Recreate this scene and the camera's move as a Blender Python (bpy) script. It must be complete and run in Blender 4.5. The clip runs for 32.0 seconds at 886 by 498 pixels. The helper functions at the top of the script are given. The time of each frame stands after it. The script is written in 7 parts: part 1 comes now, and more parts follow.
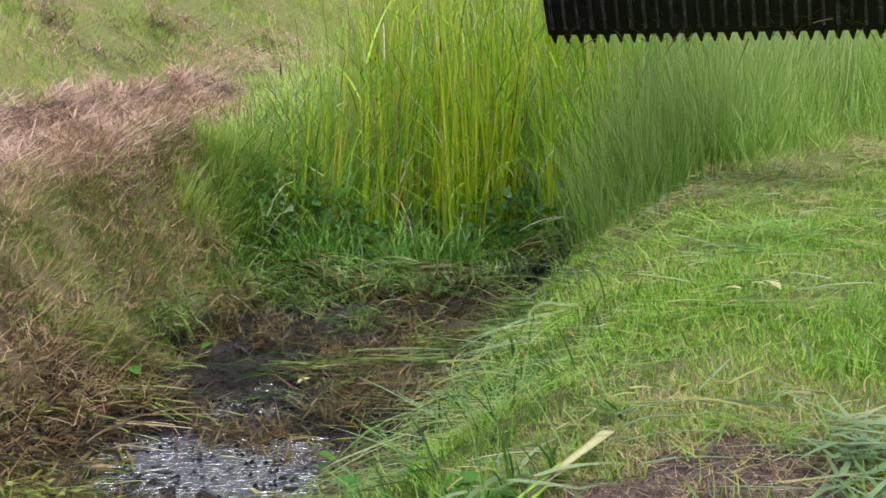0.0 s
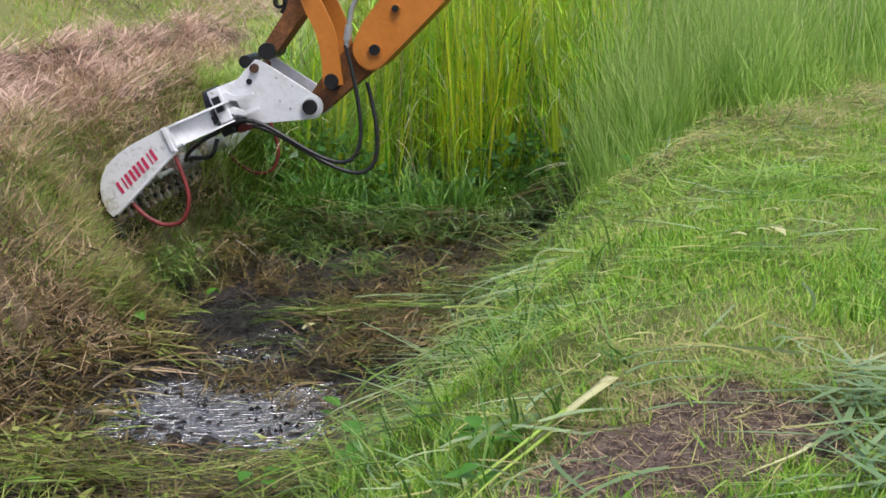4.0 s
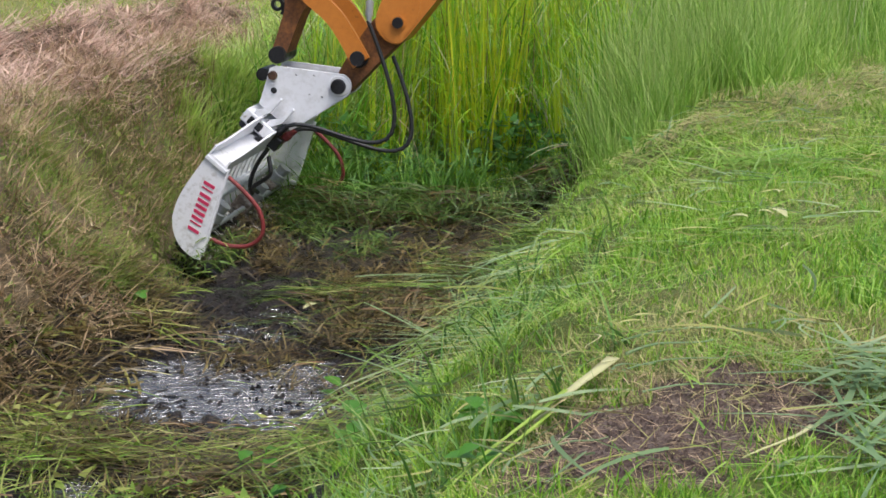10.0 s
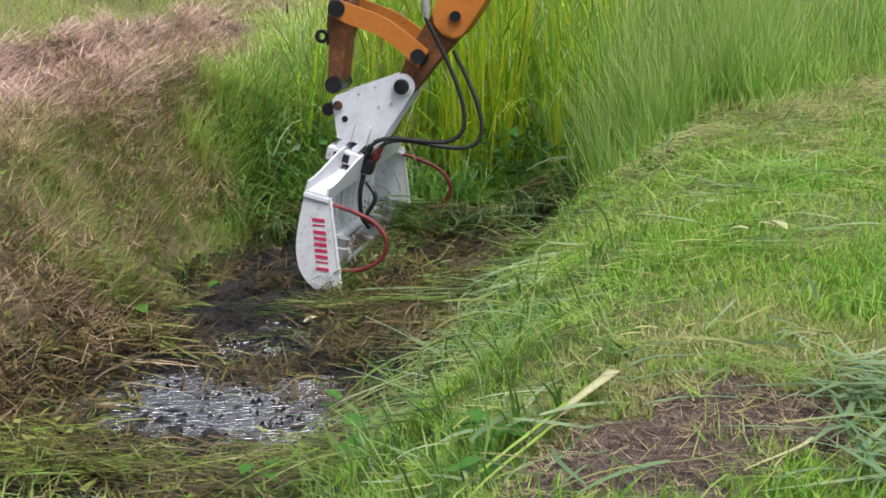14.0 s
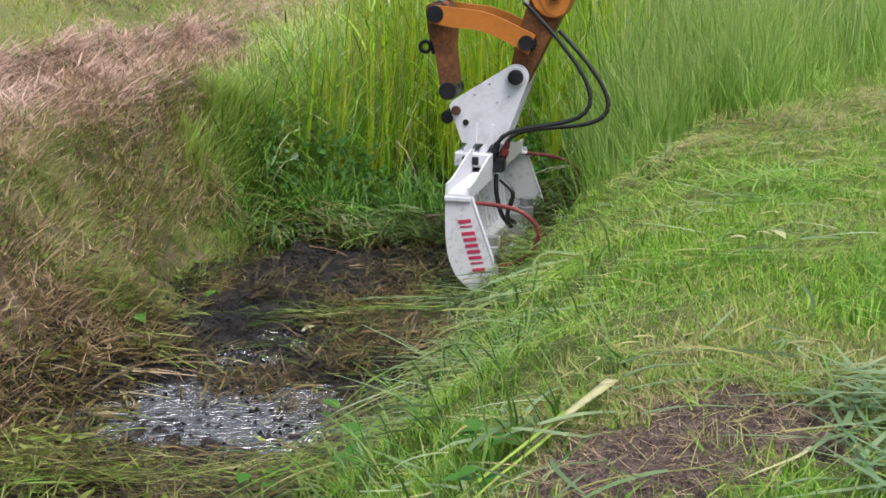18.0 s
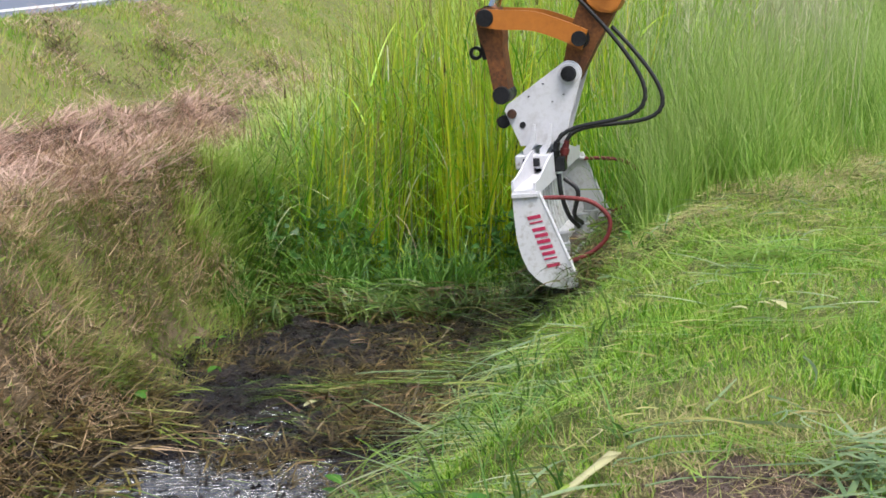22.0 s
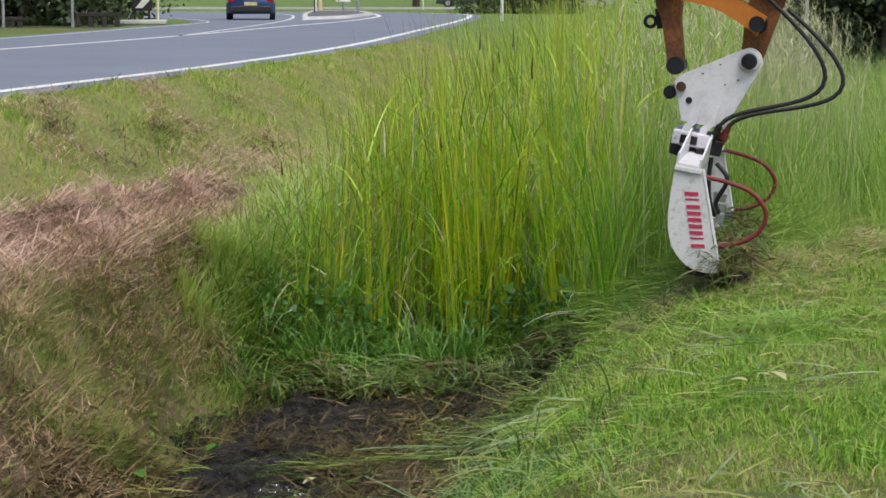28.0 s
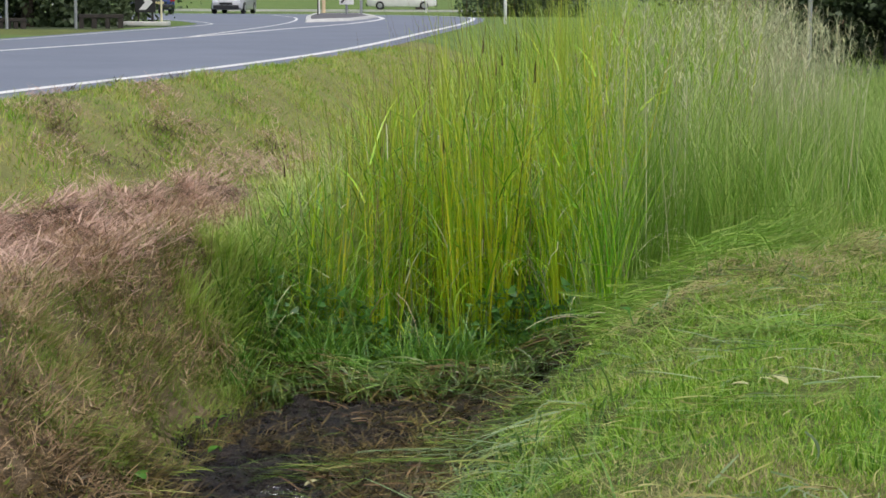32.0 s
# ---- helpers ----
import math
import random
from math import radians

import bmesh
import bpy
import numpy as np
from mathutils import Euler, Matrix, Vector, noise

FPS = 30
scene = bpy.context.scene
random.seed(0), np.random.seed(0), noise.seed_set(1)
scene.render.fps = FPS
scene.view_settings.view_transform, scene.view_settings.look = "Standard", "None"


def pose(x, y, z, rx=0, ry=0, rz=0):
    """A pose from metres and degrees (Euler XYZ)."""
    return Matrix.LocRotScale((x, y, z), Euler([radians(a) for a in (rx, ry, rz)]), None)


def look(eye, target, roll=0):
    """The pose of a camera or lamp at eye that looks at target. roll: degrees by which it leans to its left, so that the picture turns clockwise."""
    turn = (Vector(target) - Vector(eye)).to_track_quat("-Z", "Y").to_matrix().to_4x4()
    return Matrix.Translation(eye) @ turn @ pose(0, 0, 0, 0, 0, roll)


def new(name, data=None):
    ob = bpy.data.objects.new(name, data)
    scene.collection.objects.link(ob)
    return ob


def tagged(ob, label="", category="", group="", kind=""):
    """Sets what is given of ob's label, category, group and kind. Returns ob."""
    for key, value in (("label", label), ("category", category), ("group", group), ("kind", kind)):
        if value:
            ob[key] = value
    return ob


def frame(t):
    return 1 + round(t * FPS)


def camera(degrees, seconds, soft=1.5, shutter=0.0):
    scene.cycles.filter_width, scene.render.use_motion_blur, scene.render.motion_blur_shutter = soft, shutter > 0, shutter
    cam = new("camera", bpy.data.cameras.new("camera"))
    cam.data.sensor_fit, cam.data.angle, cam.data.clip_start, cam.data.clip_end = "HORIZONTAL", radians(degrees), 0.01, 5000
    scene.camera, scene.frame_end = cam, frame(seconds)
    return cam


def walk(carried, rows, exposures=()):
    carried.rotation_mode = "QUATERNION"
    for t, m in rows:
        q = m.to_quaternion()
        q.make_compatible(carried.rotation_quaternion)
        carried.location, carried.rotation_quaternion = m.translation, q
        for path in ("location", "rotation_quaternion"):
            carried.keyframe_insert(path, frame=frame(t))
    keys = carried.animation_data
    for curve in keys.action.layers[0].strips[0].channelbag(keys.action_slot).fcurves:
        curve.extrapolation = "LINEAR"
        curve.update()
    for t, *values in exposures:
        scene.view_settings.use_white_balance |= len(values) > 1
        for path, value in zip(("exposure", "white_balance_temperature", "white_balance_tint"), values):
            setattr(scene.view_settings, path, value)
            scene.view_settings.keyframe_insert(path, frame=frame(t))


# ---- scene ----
EYE = (0.0, 0.0, 1.65)
cam = camera(25.0, 32.0, soft=1.6)
walk(cam, [
    (0, pose(*EYE, 79.957, -1.063, 0.072)),
    (0.5, pose(*EYE, 79.911, -0.951, 0.069)),
    (1, pose(*EYE, 79.983, -0.763, 0.044)),
    (1.5, pose(*EYE, 80.051, -0.698, 0.047)),
    (2, pose(*EYE, 80.202, -0.576, 0.058)),
    (2.5, pose(*EYE, 80.293, -0.482, 0.051)),
    (3, pose(*EYE, 79.677, -0.713, 0.116)),
    (3.5, pose(*EYE, 78.618, -0.987, 0.190)),
    (5.5, pose(*EYE, 78.242, -1.109, 0.231)),
    (6, pose(*EYE, 78.182, -1.074, 0.229)),
    (6.5, pose(*EYE, 77.978, -1.221, 0.263)),
    (7, pose(*EYE, 77.789, -1.316, 0.299)),
    (7.5, pose(*EYE, 78.061, -1.180, 0.274)),
    (8, pose(*EYE, 78.090, -1.114, 0.263)),
    (8.5, pose(*EYE, 78.154, -1.116, 0.254)),
    (9, pose(*EYE, 78.186, -1.098, 0.251)),
    (9.5, pose(*EYE, 77.932, -1.246, 0.285)),
    (10, pose(*EYE, 77.837, -1.309, 0.306)),
    (10.5, pose(*EYE, 78.248, -1.142, 0.254)),
    (11, pose(*EYE, 78.236, -1.154, 0.258)),
    (11.5, pose(*EYE, 78.194, -1.128, 0.250)),
    (12, pose(*EYE, 78.160, -1.133, 0.248)),
    (12.5, pose(*EYE, 78.168, -1.125, 0.245)),
    (13, pose(*EYE, 78.143, -1.148, 0.264)),
    (13.5, pose(*EYE, 78.143, -1.165, 0.264)),
    (14, pose(*EYE, 78.213, -1.155, 0.281)),
    (14.5, pose(*EYE, 78.157, -1.177, 0.283)),
    (16.5, pose(*EYE, 78.213, -1.225, 0.300)),
    (17, pose(*EYE, 78.184, -1.212, 0.296)),
    (17.5, pose(*EYE, 78.330, -1.190, 0.258)),
    (18, pose(*EYE, 78.480, -1.188, 0.235)),
    (18.5, pose(*EYE, 78.704, -1.022, 0.209)),
    (19, pose(*EYE, 78.571, -1.103, 0.221)),
    (19.5, pose(*EYE, 78.348, -1.245, 0.267)),
    (20, pose(*EYE, 78.701, -1.051, 0.236)),
    (20.5, pose(*EYE, 79.000, -0.950, 0.193)),
    (21, pose(*EYE, 79.859, -0.738, 0.163)),
    (21.5, pose(*EYE, 80.295, -0.694, 0.166)),
    (22, pose(*EYE, 80.588, -0.618, 0.152)),
    (22.5, pose(*EYE, 80.739, -0.682, 0.176)),
    (23, pose(*EYE, 80.908, -0.768, 0.183)),
    (23.5, pose(*EYE, 81.544, -0.559, 0.129)),
    (24, pose(*EYE, 81.971, -0.285, 0.053)),
    (24.5, pose(*EYE, 82.225, -0.108, 0.024)),
    (25, pose(*EYE, 82.382, -0.146, 0.010)),
    (25.5, pose(*EYE, 82.373, -0.272, 0.018)),
    (27.5, pose(*EYE, 82.668, -0.095, -0.003)),
    (28, pose(*EYE, 82.732, -0.000, 0.000)),
    (28.5, pose(*EYE, 82.802, 0.010, -0.001)),
    (29, pose(*EYE, 82.537, -0.120, 0.029)),
    (29.5, pose(*EYE, 82.666, -0.035, 0.023)),
    (30, pose(*EYE, 82.757, 0.000, 0.005)),
    (30.5, pose(*EYE, 82.699, 0.001, 0.006)),
    (31, pose(*EYE, 82.761, -0.028, 0.014)),
    (31.5, pose(*EYE, 82.990, -0.062, 0.039)),
    (32, pose(*EYE, 82.814, -0.225, 0.094)),
], exposures=[(0.0, 0.66, 6000, 9), (19.0, 0.65, 6000, 9), (22.0, 0.73, 6050, 9), (24.0, 0.53, 6150, 9), (28.0, 0.3, 6180, 9), (32.0, 0.26, 6200, 9)])

# ---- world, sun ----
SUN_UP, SUN_ROUND = radians(64), radians(150)
world = bpy.data.worlds.new("overcast_sky")
scene.world = world
world.use_nodes = True
wn = world.node_tree.nodes
sky = wn.new("ShaderNodeTexSky")
sky.sky_type, sky.sun_disc = "NISHITA", False
sky.sun_elevation, sky.sun_rotation = SUN_UP, SUN_ROUND
sky.air_density, sky.dust_density, sky.ozone_density = 1.0, 6.0, 1.0
wn["Background"].inputs["Strength"].default_value = 0.115
world.node_tree.links.new(sky.outputs["Color"], wn["Background"].inputs["Color"])
sun = new("sun", bpy.data.lights.new("sun", "SUN"))
sun.data.energy, sun.data.angle, sun.data.color = 1.4, radians(25), (1.0, 0.96, 0.9)
toward = Vector((math.sin(SUN_ROUND) * math.cos(SUN_UP), math.cos(SUN_ROUND) * math.cos(SUN_UP), math.sin(SUN_UP)))
sun.matrix_world = look(toward * 50, (0, 0, 0))


# ---- materials ----
def material(name, rough=0.8, metal=0.0):
    m = bpy.data.materials.new(name)
    m.use_nodes = True
    b = m.node_tree.nodes["Principled BSDF"]
    b.inputs["Roughness"].default_value, b.inputs["Metallic"].default_value = rough, metal
    return m, m.node_tree.nodes, m.node_tree.links, b


def ramp(nodes, stops):
    r = nodes.new("ShaderNodeValToRGB")
    e = r.color_ramp.elements
    while len(e) < len(stops):
        e.new(0.5)
    for k, (at, col) in zip(e, stops):
        k.position, k.color = at, (*col, 1)
    return r


def noise_tex(nodes, links, scale, detail=6, rough=0.6):
    c = nodes.new("ShaderNodeTexCoord")
    n = nodes.new("ShaderNodeTexNoise")
    n.inputs["Scale"].default_value, n.inputs["Detail"].default_value, n.inputs["Roughness"].default_value = scale, detail, rough
    links.new(c.outputs["Object"], n.inputs["Vector"])
    return n


def add_bump(nodes, links, b, source, strength, distance):
    p = nodes.new("ShaderNodeBump")
    p.inputs["Strength"].default_value, p.inputs["Distance"].default_value = strength, distance
    links.new(source, p.inputs["Height"])
    links.new(p.outputs["Normal"], b.inputs["Normal"])


def surface(name, stops, scale=6.0, rough=0.8, metal=0.0, fine=60.0, bump=0.4, depth=0.01, spread=0.0):
    """Two scales of noise mixed into a ramp, with relief from the finer one."""
    m, nodes, links, b = material(name, rough, metal)
    n1, n2 = noise_tex(nodes, links, scale), noise_tex(nodes, links, fine)
    mix = nodes.new("ShaderNodeMath")
    mix.operation = "MULTIPLY_ADD"
    links.new(n2.outputs["Fac"], mix.inputs[0])
    mix.inputs[1].default_value = 0.5
    half = nodes.new("ShaderNodeMath")
    half.operation = "MULTIPLY"
    half.inputs[1].default_value = 0.5
    links.new(n1.outputs["Fac"], half.inputs[0])
    links.new(half.outputs[0], mix.inputs[2])
    r = ramp(nodes, stops)
    links.new(mix.outputs[0], r.inputs["Fac"])
    links.new(r.outputs["Color"], b.inputs["Base Color"])
    if spread:
        rr = nodes.new("ShaderNodeMapRange")
        rr.inputs["From Min"].default_value, rr.inputs["From Max"].default_value = 0.35, 0.65
        rr.inputs["To Min"].default_value, rr.inputs["To Max"].default_value = rough - spread, rough + spread
        links.new(n1.outputs["Fac"], rr.inputs["Value"])
        links.new(rr.outputs["Result"], b.inputs["Roughness"])
    if bump:
        add_bump(nodes, links, b, n2.outputs["Fac"], bump, depth)
    return m


def foliage(name, stops, tip=None, gloss=0.45, through_light=0.4, patch=0.0):
    """Leaf blades: each blade its own hue, paler towards its tip, and partly see-through to light."""
    m, nodes, links, b = material(name, gloss)
    g = nodes.new("ShaderNodeNewGeometry")
    r = ramp(nodes, stops)
    fac = g.outputs["Random Per Island"]
    if patch:
        n = noise_tex(nodes, links, patch, 3)
        mm = nodes.new("ShaderNodeMath")
        mm.operation = "MULTIPLY_ADD"
        mm.inputs[1].default_value = 0.6
        links.new(fac, mm.inputs[0])
        sh = nodes.new("ShaderNodeMapRange")
        sh.inputs["From Min"].default_value, sh.inputs["From Max"].default_value = 0.3, 0.7
        sh.inputs["To Min"].default_value, sh.inputs["To Max"].default_value = 0.0, 0.4
        links.new(n.outputs["Fac"], sh.inputs["Value"])
        links.new(sh.outputs["Result"], mm.inputs[2])
        fac = mm.outputs[0]
    links.new(fac, r.inputs["Fac"])
    col = r.outputs["Color"]
    uv = nodes.new("ShaderNodeUVMap")
    sep = nodes.new("ShaderNodeSeparateXYZ")
    links.new(uv.outputs["UV"], sep.inputs[0])
    if tip:
        mr = nodes.new("ShaderNodeMapRange")
        mr.inputs["From Min"].default_value, mr.inputs["From Max"].default_value = 0.55, 1.1
        links.new(sep.outputs["Y"], mr.inputs["Value"])
        mx = nodes.new("ShaderNodeMix")
        mx.data_type = "RGBA"
        links.new(mr.outputs["Result"], mx.inputs["Factor"])
        links.new(col, mx.inputs["A"])
        mx.inputs["B"].default_value = (*tip, 1)
        col = mx.outputs["Result"]
    links.new(col, b.inputs["Base Color"])
    b.inputs["Specular IOR Level"].default_value = 0.5
    t = nodes.new("ShaderNodeBsdfTranslucent")
    links.new(col, t.inputs["Color"])
    ms = nodes.new("ShaderNodeMixShader")
    ms.inputs["Fac"].default_value = through_light
    links.new(b.outputs["BSDF"], ms.inputs[1])
    links.new(t.outputs["BSDF"], ms.inputs[2])
    links.new(ms.outputs["Shader"], nodes["Material Output"].inputs["Surface"])
    return m


MUD = surface("wet_mud", [(0.32, (0.005, 0.0035, 0.0035)), (0.5, (0.018, 0.0125, 0.0105)), (0.68, (0.055, 0.038, 0.026))], 7, 0.4, 0, 34, 1.0, 0.08, 0.3)
MUD.node_tree.nodes["Principled BSDF"].inputs["Specular IOR Level"].default_value = 0.6
SOIL = surface("straw_soil", [(0.3, (0.085, 0.06, 0.035)), (0.55, (0.2, 0.15, 0.088)), (0.75, (0.32, 0.25, 0.15))], 4, 0.95, 0, 70, 0.8, 0.03)
TURF = surface("turf_soil", [(0.3, (0.05, 0.075, 0.016)), (0.5, (0.12, 0.15, 0.03)), (0.7, (0.22, 0.21, 0.07))], 3, 0.95, 0, 60, 0.8, 0.03)
DIRT = surface("bare_dirt", [(0.3, (0.06, 0.042, 0.034)), (0.5, (0.16, 0.11, 0.088)), (0.7, (0.27, 0.2, 0.16))], 6, 0.95, 0, 42, 1.0, 0.05)
VSOIL = surface("verge_soil", [(0.3, (0.12, 0.12, 0.04)), (0.5, (0.2, 0.21, 0.06)), (0.7, (0.32, 0.25, 0.12))], 1.4, 0.95, 0, 40, 0.8, 0.03)
FIELD = surface("field_grass", [(0.3, (0.06, 0.11, 0.02)), (0.5, (0.12, 0.19, 0.035)), (0.7, (0.2, 0.25, 0.07))], 0.35, 0.95, 0, 9, 0.7, 0.05)
ASPHALT = surface("worn_asphalt", [(0.3, (0.14, 0.16, 0.2)), (0.5, (0.175, 0.195, 0.24)), (0.7, (0.21, 0.23, 0.28))], 0.4, 0.75, 0, 45, 0.3, 0.004)
# dark green-brown that puts the trees' shade into the ground's colour
SHADE = surface("tree_shaded_ground", [(0.3, (0.02, 0.03, 0.012)), (0.6, (0.05, 0.07, 0.025))], 1.0, 0.95, 0, 12, 0.6, 0.05)
LINE = surface("road_paint", [(0.3, (0.62, 0.62, 0.6)), (0.6, (0.8, 0.8, 0.78))], 3, 0.6, 0, 40, 0.1, 0.002)
DARKPAVE = surface("dark_paving", [(0.3, (0.07, 0.07, 0.08)), (0.6, (0.14, 0.135, 0.14))], 3, 0.9, 0, 30, 0.3, 0.01)
KERB = surface("concrete", [(0.3, (0.4, 0.4, 0.38)), (0.6, (0.6, 0.6, 0.57))], 2, 0.85, 0, 40, 0.3, 0.005)
WHITE = surface("scuffed_white_paint", [(0.3, (0.3, 0.27, 0.23)), (0.375, (0.58, 0.575, 0.58)), (0.52, (0.69, 0.69, 0.715))], 7, 0.45, 0, 30, 0.12, 0.002, 0.12)
WATER, _wn, _wl, _wb = material("muddy_water", 0.17)
_wb.inputs["IOR"].default_value = 4.2
_wb.inputs["Base Color"].default_value = (0.05, 0.046, 0.036, 1)
_wc = _wn.new("ShaderNodeTexCoord")
_wm = _wn.new("ShaderNodeMapping")
_wm.inputs["Scale"].default_value = (7.5, 24, 1)
_wx = _wn.new("ShaderNodeTexNoise")
_wx.inputs["Scale"].default_value, _wx.inputs["Detail"].default_value = 1.6, 4
_wl.new(_wc.outputs["Object"], _wm.inputs["Vector"])
_wl.new(_wm.outputs["Vector"], _wx.inputs["Vector"])
add_bump(_wn, _wl, _wb, _wx.outputs["Fac"], 0.82, 0.05)
GRIME = surface("muddy_white_paint", [(0.3, (0.2, 0.17, 0.13)), (0.39, (0.5, 0.485, 0.465)), (0.5, (0.69, 0.69, 0.705))], 9, 0.6, 0, 35, 0.3, 0.004, 0.15)
ORANGE = surface("worn_orange_paint", [(0.3, (0.13, 0.05, 0.018)), (0.4, (0.46, 0.155, 0.02)), (0.65, (0.56, 0.2, 0.025))], 5, 0.48, 0, 26, 0.15, 0.003, 0.12)
RUST = surface("rusty_steel", [(0.3, (0.05, 0.022, 0.012)), (0.47, (0.16, 0.065, 0.024)), (0.62, (0.3, 0.12, 0.035))], 9, 0.75, 0.2, 50, 0.4, 0.004)
DARKRUST = surface("dark_rust", [(0.3, (0.02, 0.012, 0.008)), (0.5, (0.07, 0.035, 0.02)), (0.7, (0.15, 0.07, 0.035))], 11, 0.8, 0.2, 60, 0.4, 0.004)
STEEL = surface("greasy_black_steel", [(0.3, (0.008, 0.008, 0.009)), (0.6, (0.03, 0.03, 0.033)), (0.8, (0.07, 0.065, 0.06))], 12, 0.45, 0.5, 60, 0.3, 0.003, 0.15)
BLADE = surface("dark_wet_blade_steel", [(0.3, (0.006, 0.006, 0.006)), (0.6, (0.02, 0.019, 0.018)), (0.8, (0.07, 0.06, 0.05))], 14, 0.4, 0.6, 70, 0.3, 0.003, 0.15)
RIBSTEEL = surface("scraped_rib_steel", [(0.35, (0.012, 0.012, 0.012)), (0.52, (0.05, 0.048, 0.046)), (0.68, (0.2, 0.195, 0.19))], 14, 0.5, 0.4, 60, 0.3, 0.003)
CAKED = surface("mud_caked_steel", [(0.32, (0.05, 0.035, 0.025)), (0.48, (0.16, 0.125, 0.095)), (0.6, (0.4, 0.37, 0.33))], 16, 0.7, 0, 60, 0.5, 0.006, 0.3)
BARPAINT = surface("mud_caked_bar_paint", [(0.3, (0.1, 0.08, 0.06)), (0.38, (0.56, 0.54, 0.5)), (0.46, (0.82, 0.815, 0.8))], 8, 0.65, 0, 30, 0.3, 0.004, 0.15)
RUBBER = surface("black_rubber", [(0.3, (0.008, 0.008, 0.008)), (0.7, (0.024, 0.024, 0.025))], 9, 0.42, 0, 90, 0.15, 0.002)
REDHOSE = surface("faded_red_hose", [(0.3, (0.07, 0.012, 0.012)), (0.6, (0.21, 0.03, 0.028))], 9, 0.5, 0, 60, 0.15, 0.002)
REDPAINT = surface("red_lettering", [(0.3, (0.45, 0.02, 0.07)), (0.7, (0.58, 0.04, 0.12))], 12, 0.5, 0, 40, 0.05, 0.001)
CHROME, _, _, _b = material("chrome_rod", 0.18, 1.0)
_b.inputs["Base Color"].default_value = (0.75, 0.76, 0.78, 1)
BARK = surface("bark", [(0.3, (0.035, 0.028, 0.02)), (0.7, (0.12, 0.095, 0.07))], 3, 0.95, 0, 25, 0.9, 0.03)
GALV = surface("galvanised_steel", [(0.3, (0.35, 0.36, 0.37)), (0.7, (0.5, 0.51, 0.52))], 5, 0.5, 0.6, 40, 0.1, 0.002)
CREAM = surface("cream_post_paint", [(0.3, (0.6, 0.56, 0.35)), (0.7, (0.72, 0.68, 0.45))], 4, 0.6, 0, 40, 0.1, 0.002)
BLACKPAINT = surface("black_paint", [(0.3, (0.01, 0.01, 0.01)), (0.7, (0.03, 0.03, 0.03))], 5, 0.5, 0, 40, 0.1, 0.002)
TIMBER = surface("dark_timber", [(0.3, (0.02, 0.017, 0.014)), (0.7, (0.06, 0.05, 0.04))], 4, 0.85, 0, 40, 0.4, 0.004)
YELLOW = surface("ochre_post_paint", [(0.3, (0.55, 0.42, 0.26)), (0.7, (0.68, 0.52, 0.33))], 4, 0.6, 0, 40, 0.1, 0.002)

LAWN = foliage("lawn_blades", [(0.0, (0.04, 0.13, 0.008)), (0.3, (0.15, 0.35, 0.018)), (0.6, (0.31, 0.51, 0.035)), (0.85, (0.41, 0.48, 0.1)), (1.0, (0.5, 0.43, 0.2))], None, 0.5, 0.32, 2.2)
LONG = foliage("long_grass_blades", [(0.0, (0.06, 0.17, 0.018)), (0.45, (0.14, 0.3, 0.03)), (0.8, (0.26, 0.4, 0.06)), (1.0, (0.45, 0.45, 0.16))], (0.32, 0.4, 0.1), 0.45, 0.36, 3.0)
REED = foliage("reed_leaves", [(0.0, (0.045, 0.18, 0.01)), (0.3, (0.14, 0.4, 0.012)), (0.55, (0.34, 0.6, 0.018)), (0.88, (0.6, 0.72, 0.035)), (1.0, (0.6, 0.4, 0.1))], (0.4, 0.5, 0.08), 0.4, 0.3, 1.6)
REEDSTEM = foliage("reed_stems", [(0.0, (0.16, 0.38, 0.01)), (0.35, (0.4, 0.58, 0.015)), (0.75, (0.72, 0.7, 0.03)), (0.9, (0.74, 0.6, 0.06)), (1.0, (0.6, 0.36, 0.1))], (0.45, 0.5, 0.1), 0.4, 0.25, 1.6)
SPIKE = foliage("dark_seed_spikes", [(0.0, (0.03, 0.018, 0.01)), (0.6, (0.07, 0.04, 0.02)), (1.0, (0.12, 0.075, 0.04))], None, 0.9, 0.05)
DEADSTALK = foliage("dead_stalks", [(0.0, (0.12, 0.07, 0.035)), (0.6, (0.24, 0.15, 0.07)), (1.0, (0.4, 0.3, 0.15))], (0.14, 0.06, 0.03), 0.7, 0.15)
FINE = foliage("fine_grass", [(0.0, (0.13, 0.3, 0.03)), (0.5, (0.26, 0.45, 0.055)), (0.85, (0.42, 0.54, 0.12)), (1.0, (0.62, 0.57, 0.28))], (0.5, 0.58, 0.22), 0.6, 0.42, 0.9)
SEED = foliage("seed_heads", [(0.0, (0.44, 0.48, 0.25)), (0.6, (0.6, 0.62, 0.37)), (0.9, (0.68, 0.63, 0.4)), (1.0, (0.45, 0.28, 0.18))], None, 0.8, 0.3)
WEED = foliage("weed_leaves", [(0.0, (0.05, 0.14, 0.03)), (0.5, (0.1, 0.25, 0.055)), (1.0, (0.19, 0.38, 0.09))], None, 0.4, 0.35, 3.0)
STRAW = foliage("dry_straw", [(0.0, (0.14, 0.09, 0.045)), (0.4, (0.37, 0.26, 0.145)), (0.75, (0.6, 0.44, 0.27)), (0.9, (0.7, 0.58, 0.38)), (1.0, (0.3, 0.34, 0.08))], None, 0.7, 0.25, 3.5)
HAY = foliage("pinkish_hay", [(0.0, (0.15, 0.09, 0.06)), (0.3, (0.43, 0.29, 0.215)), (0.7, (0.67, 0.48, 0.37)), (1.0, (0.8, 0.61, 0.48))], None, 0.7, 0.25, 5.0)
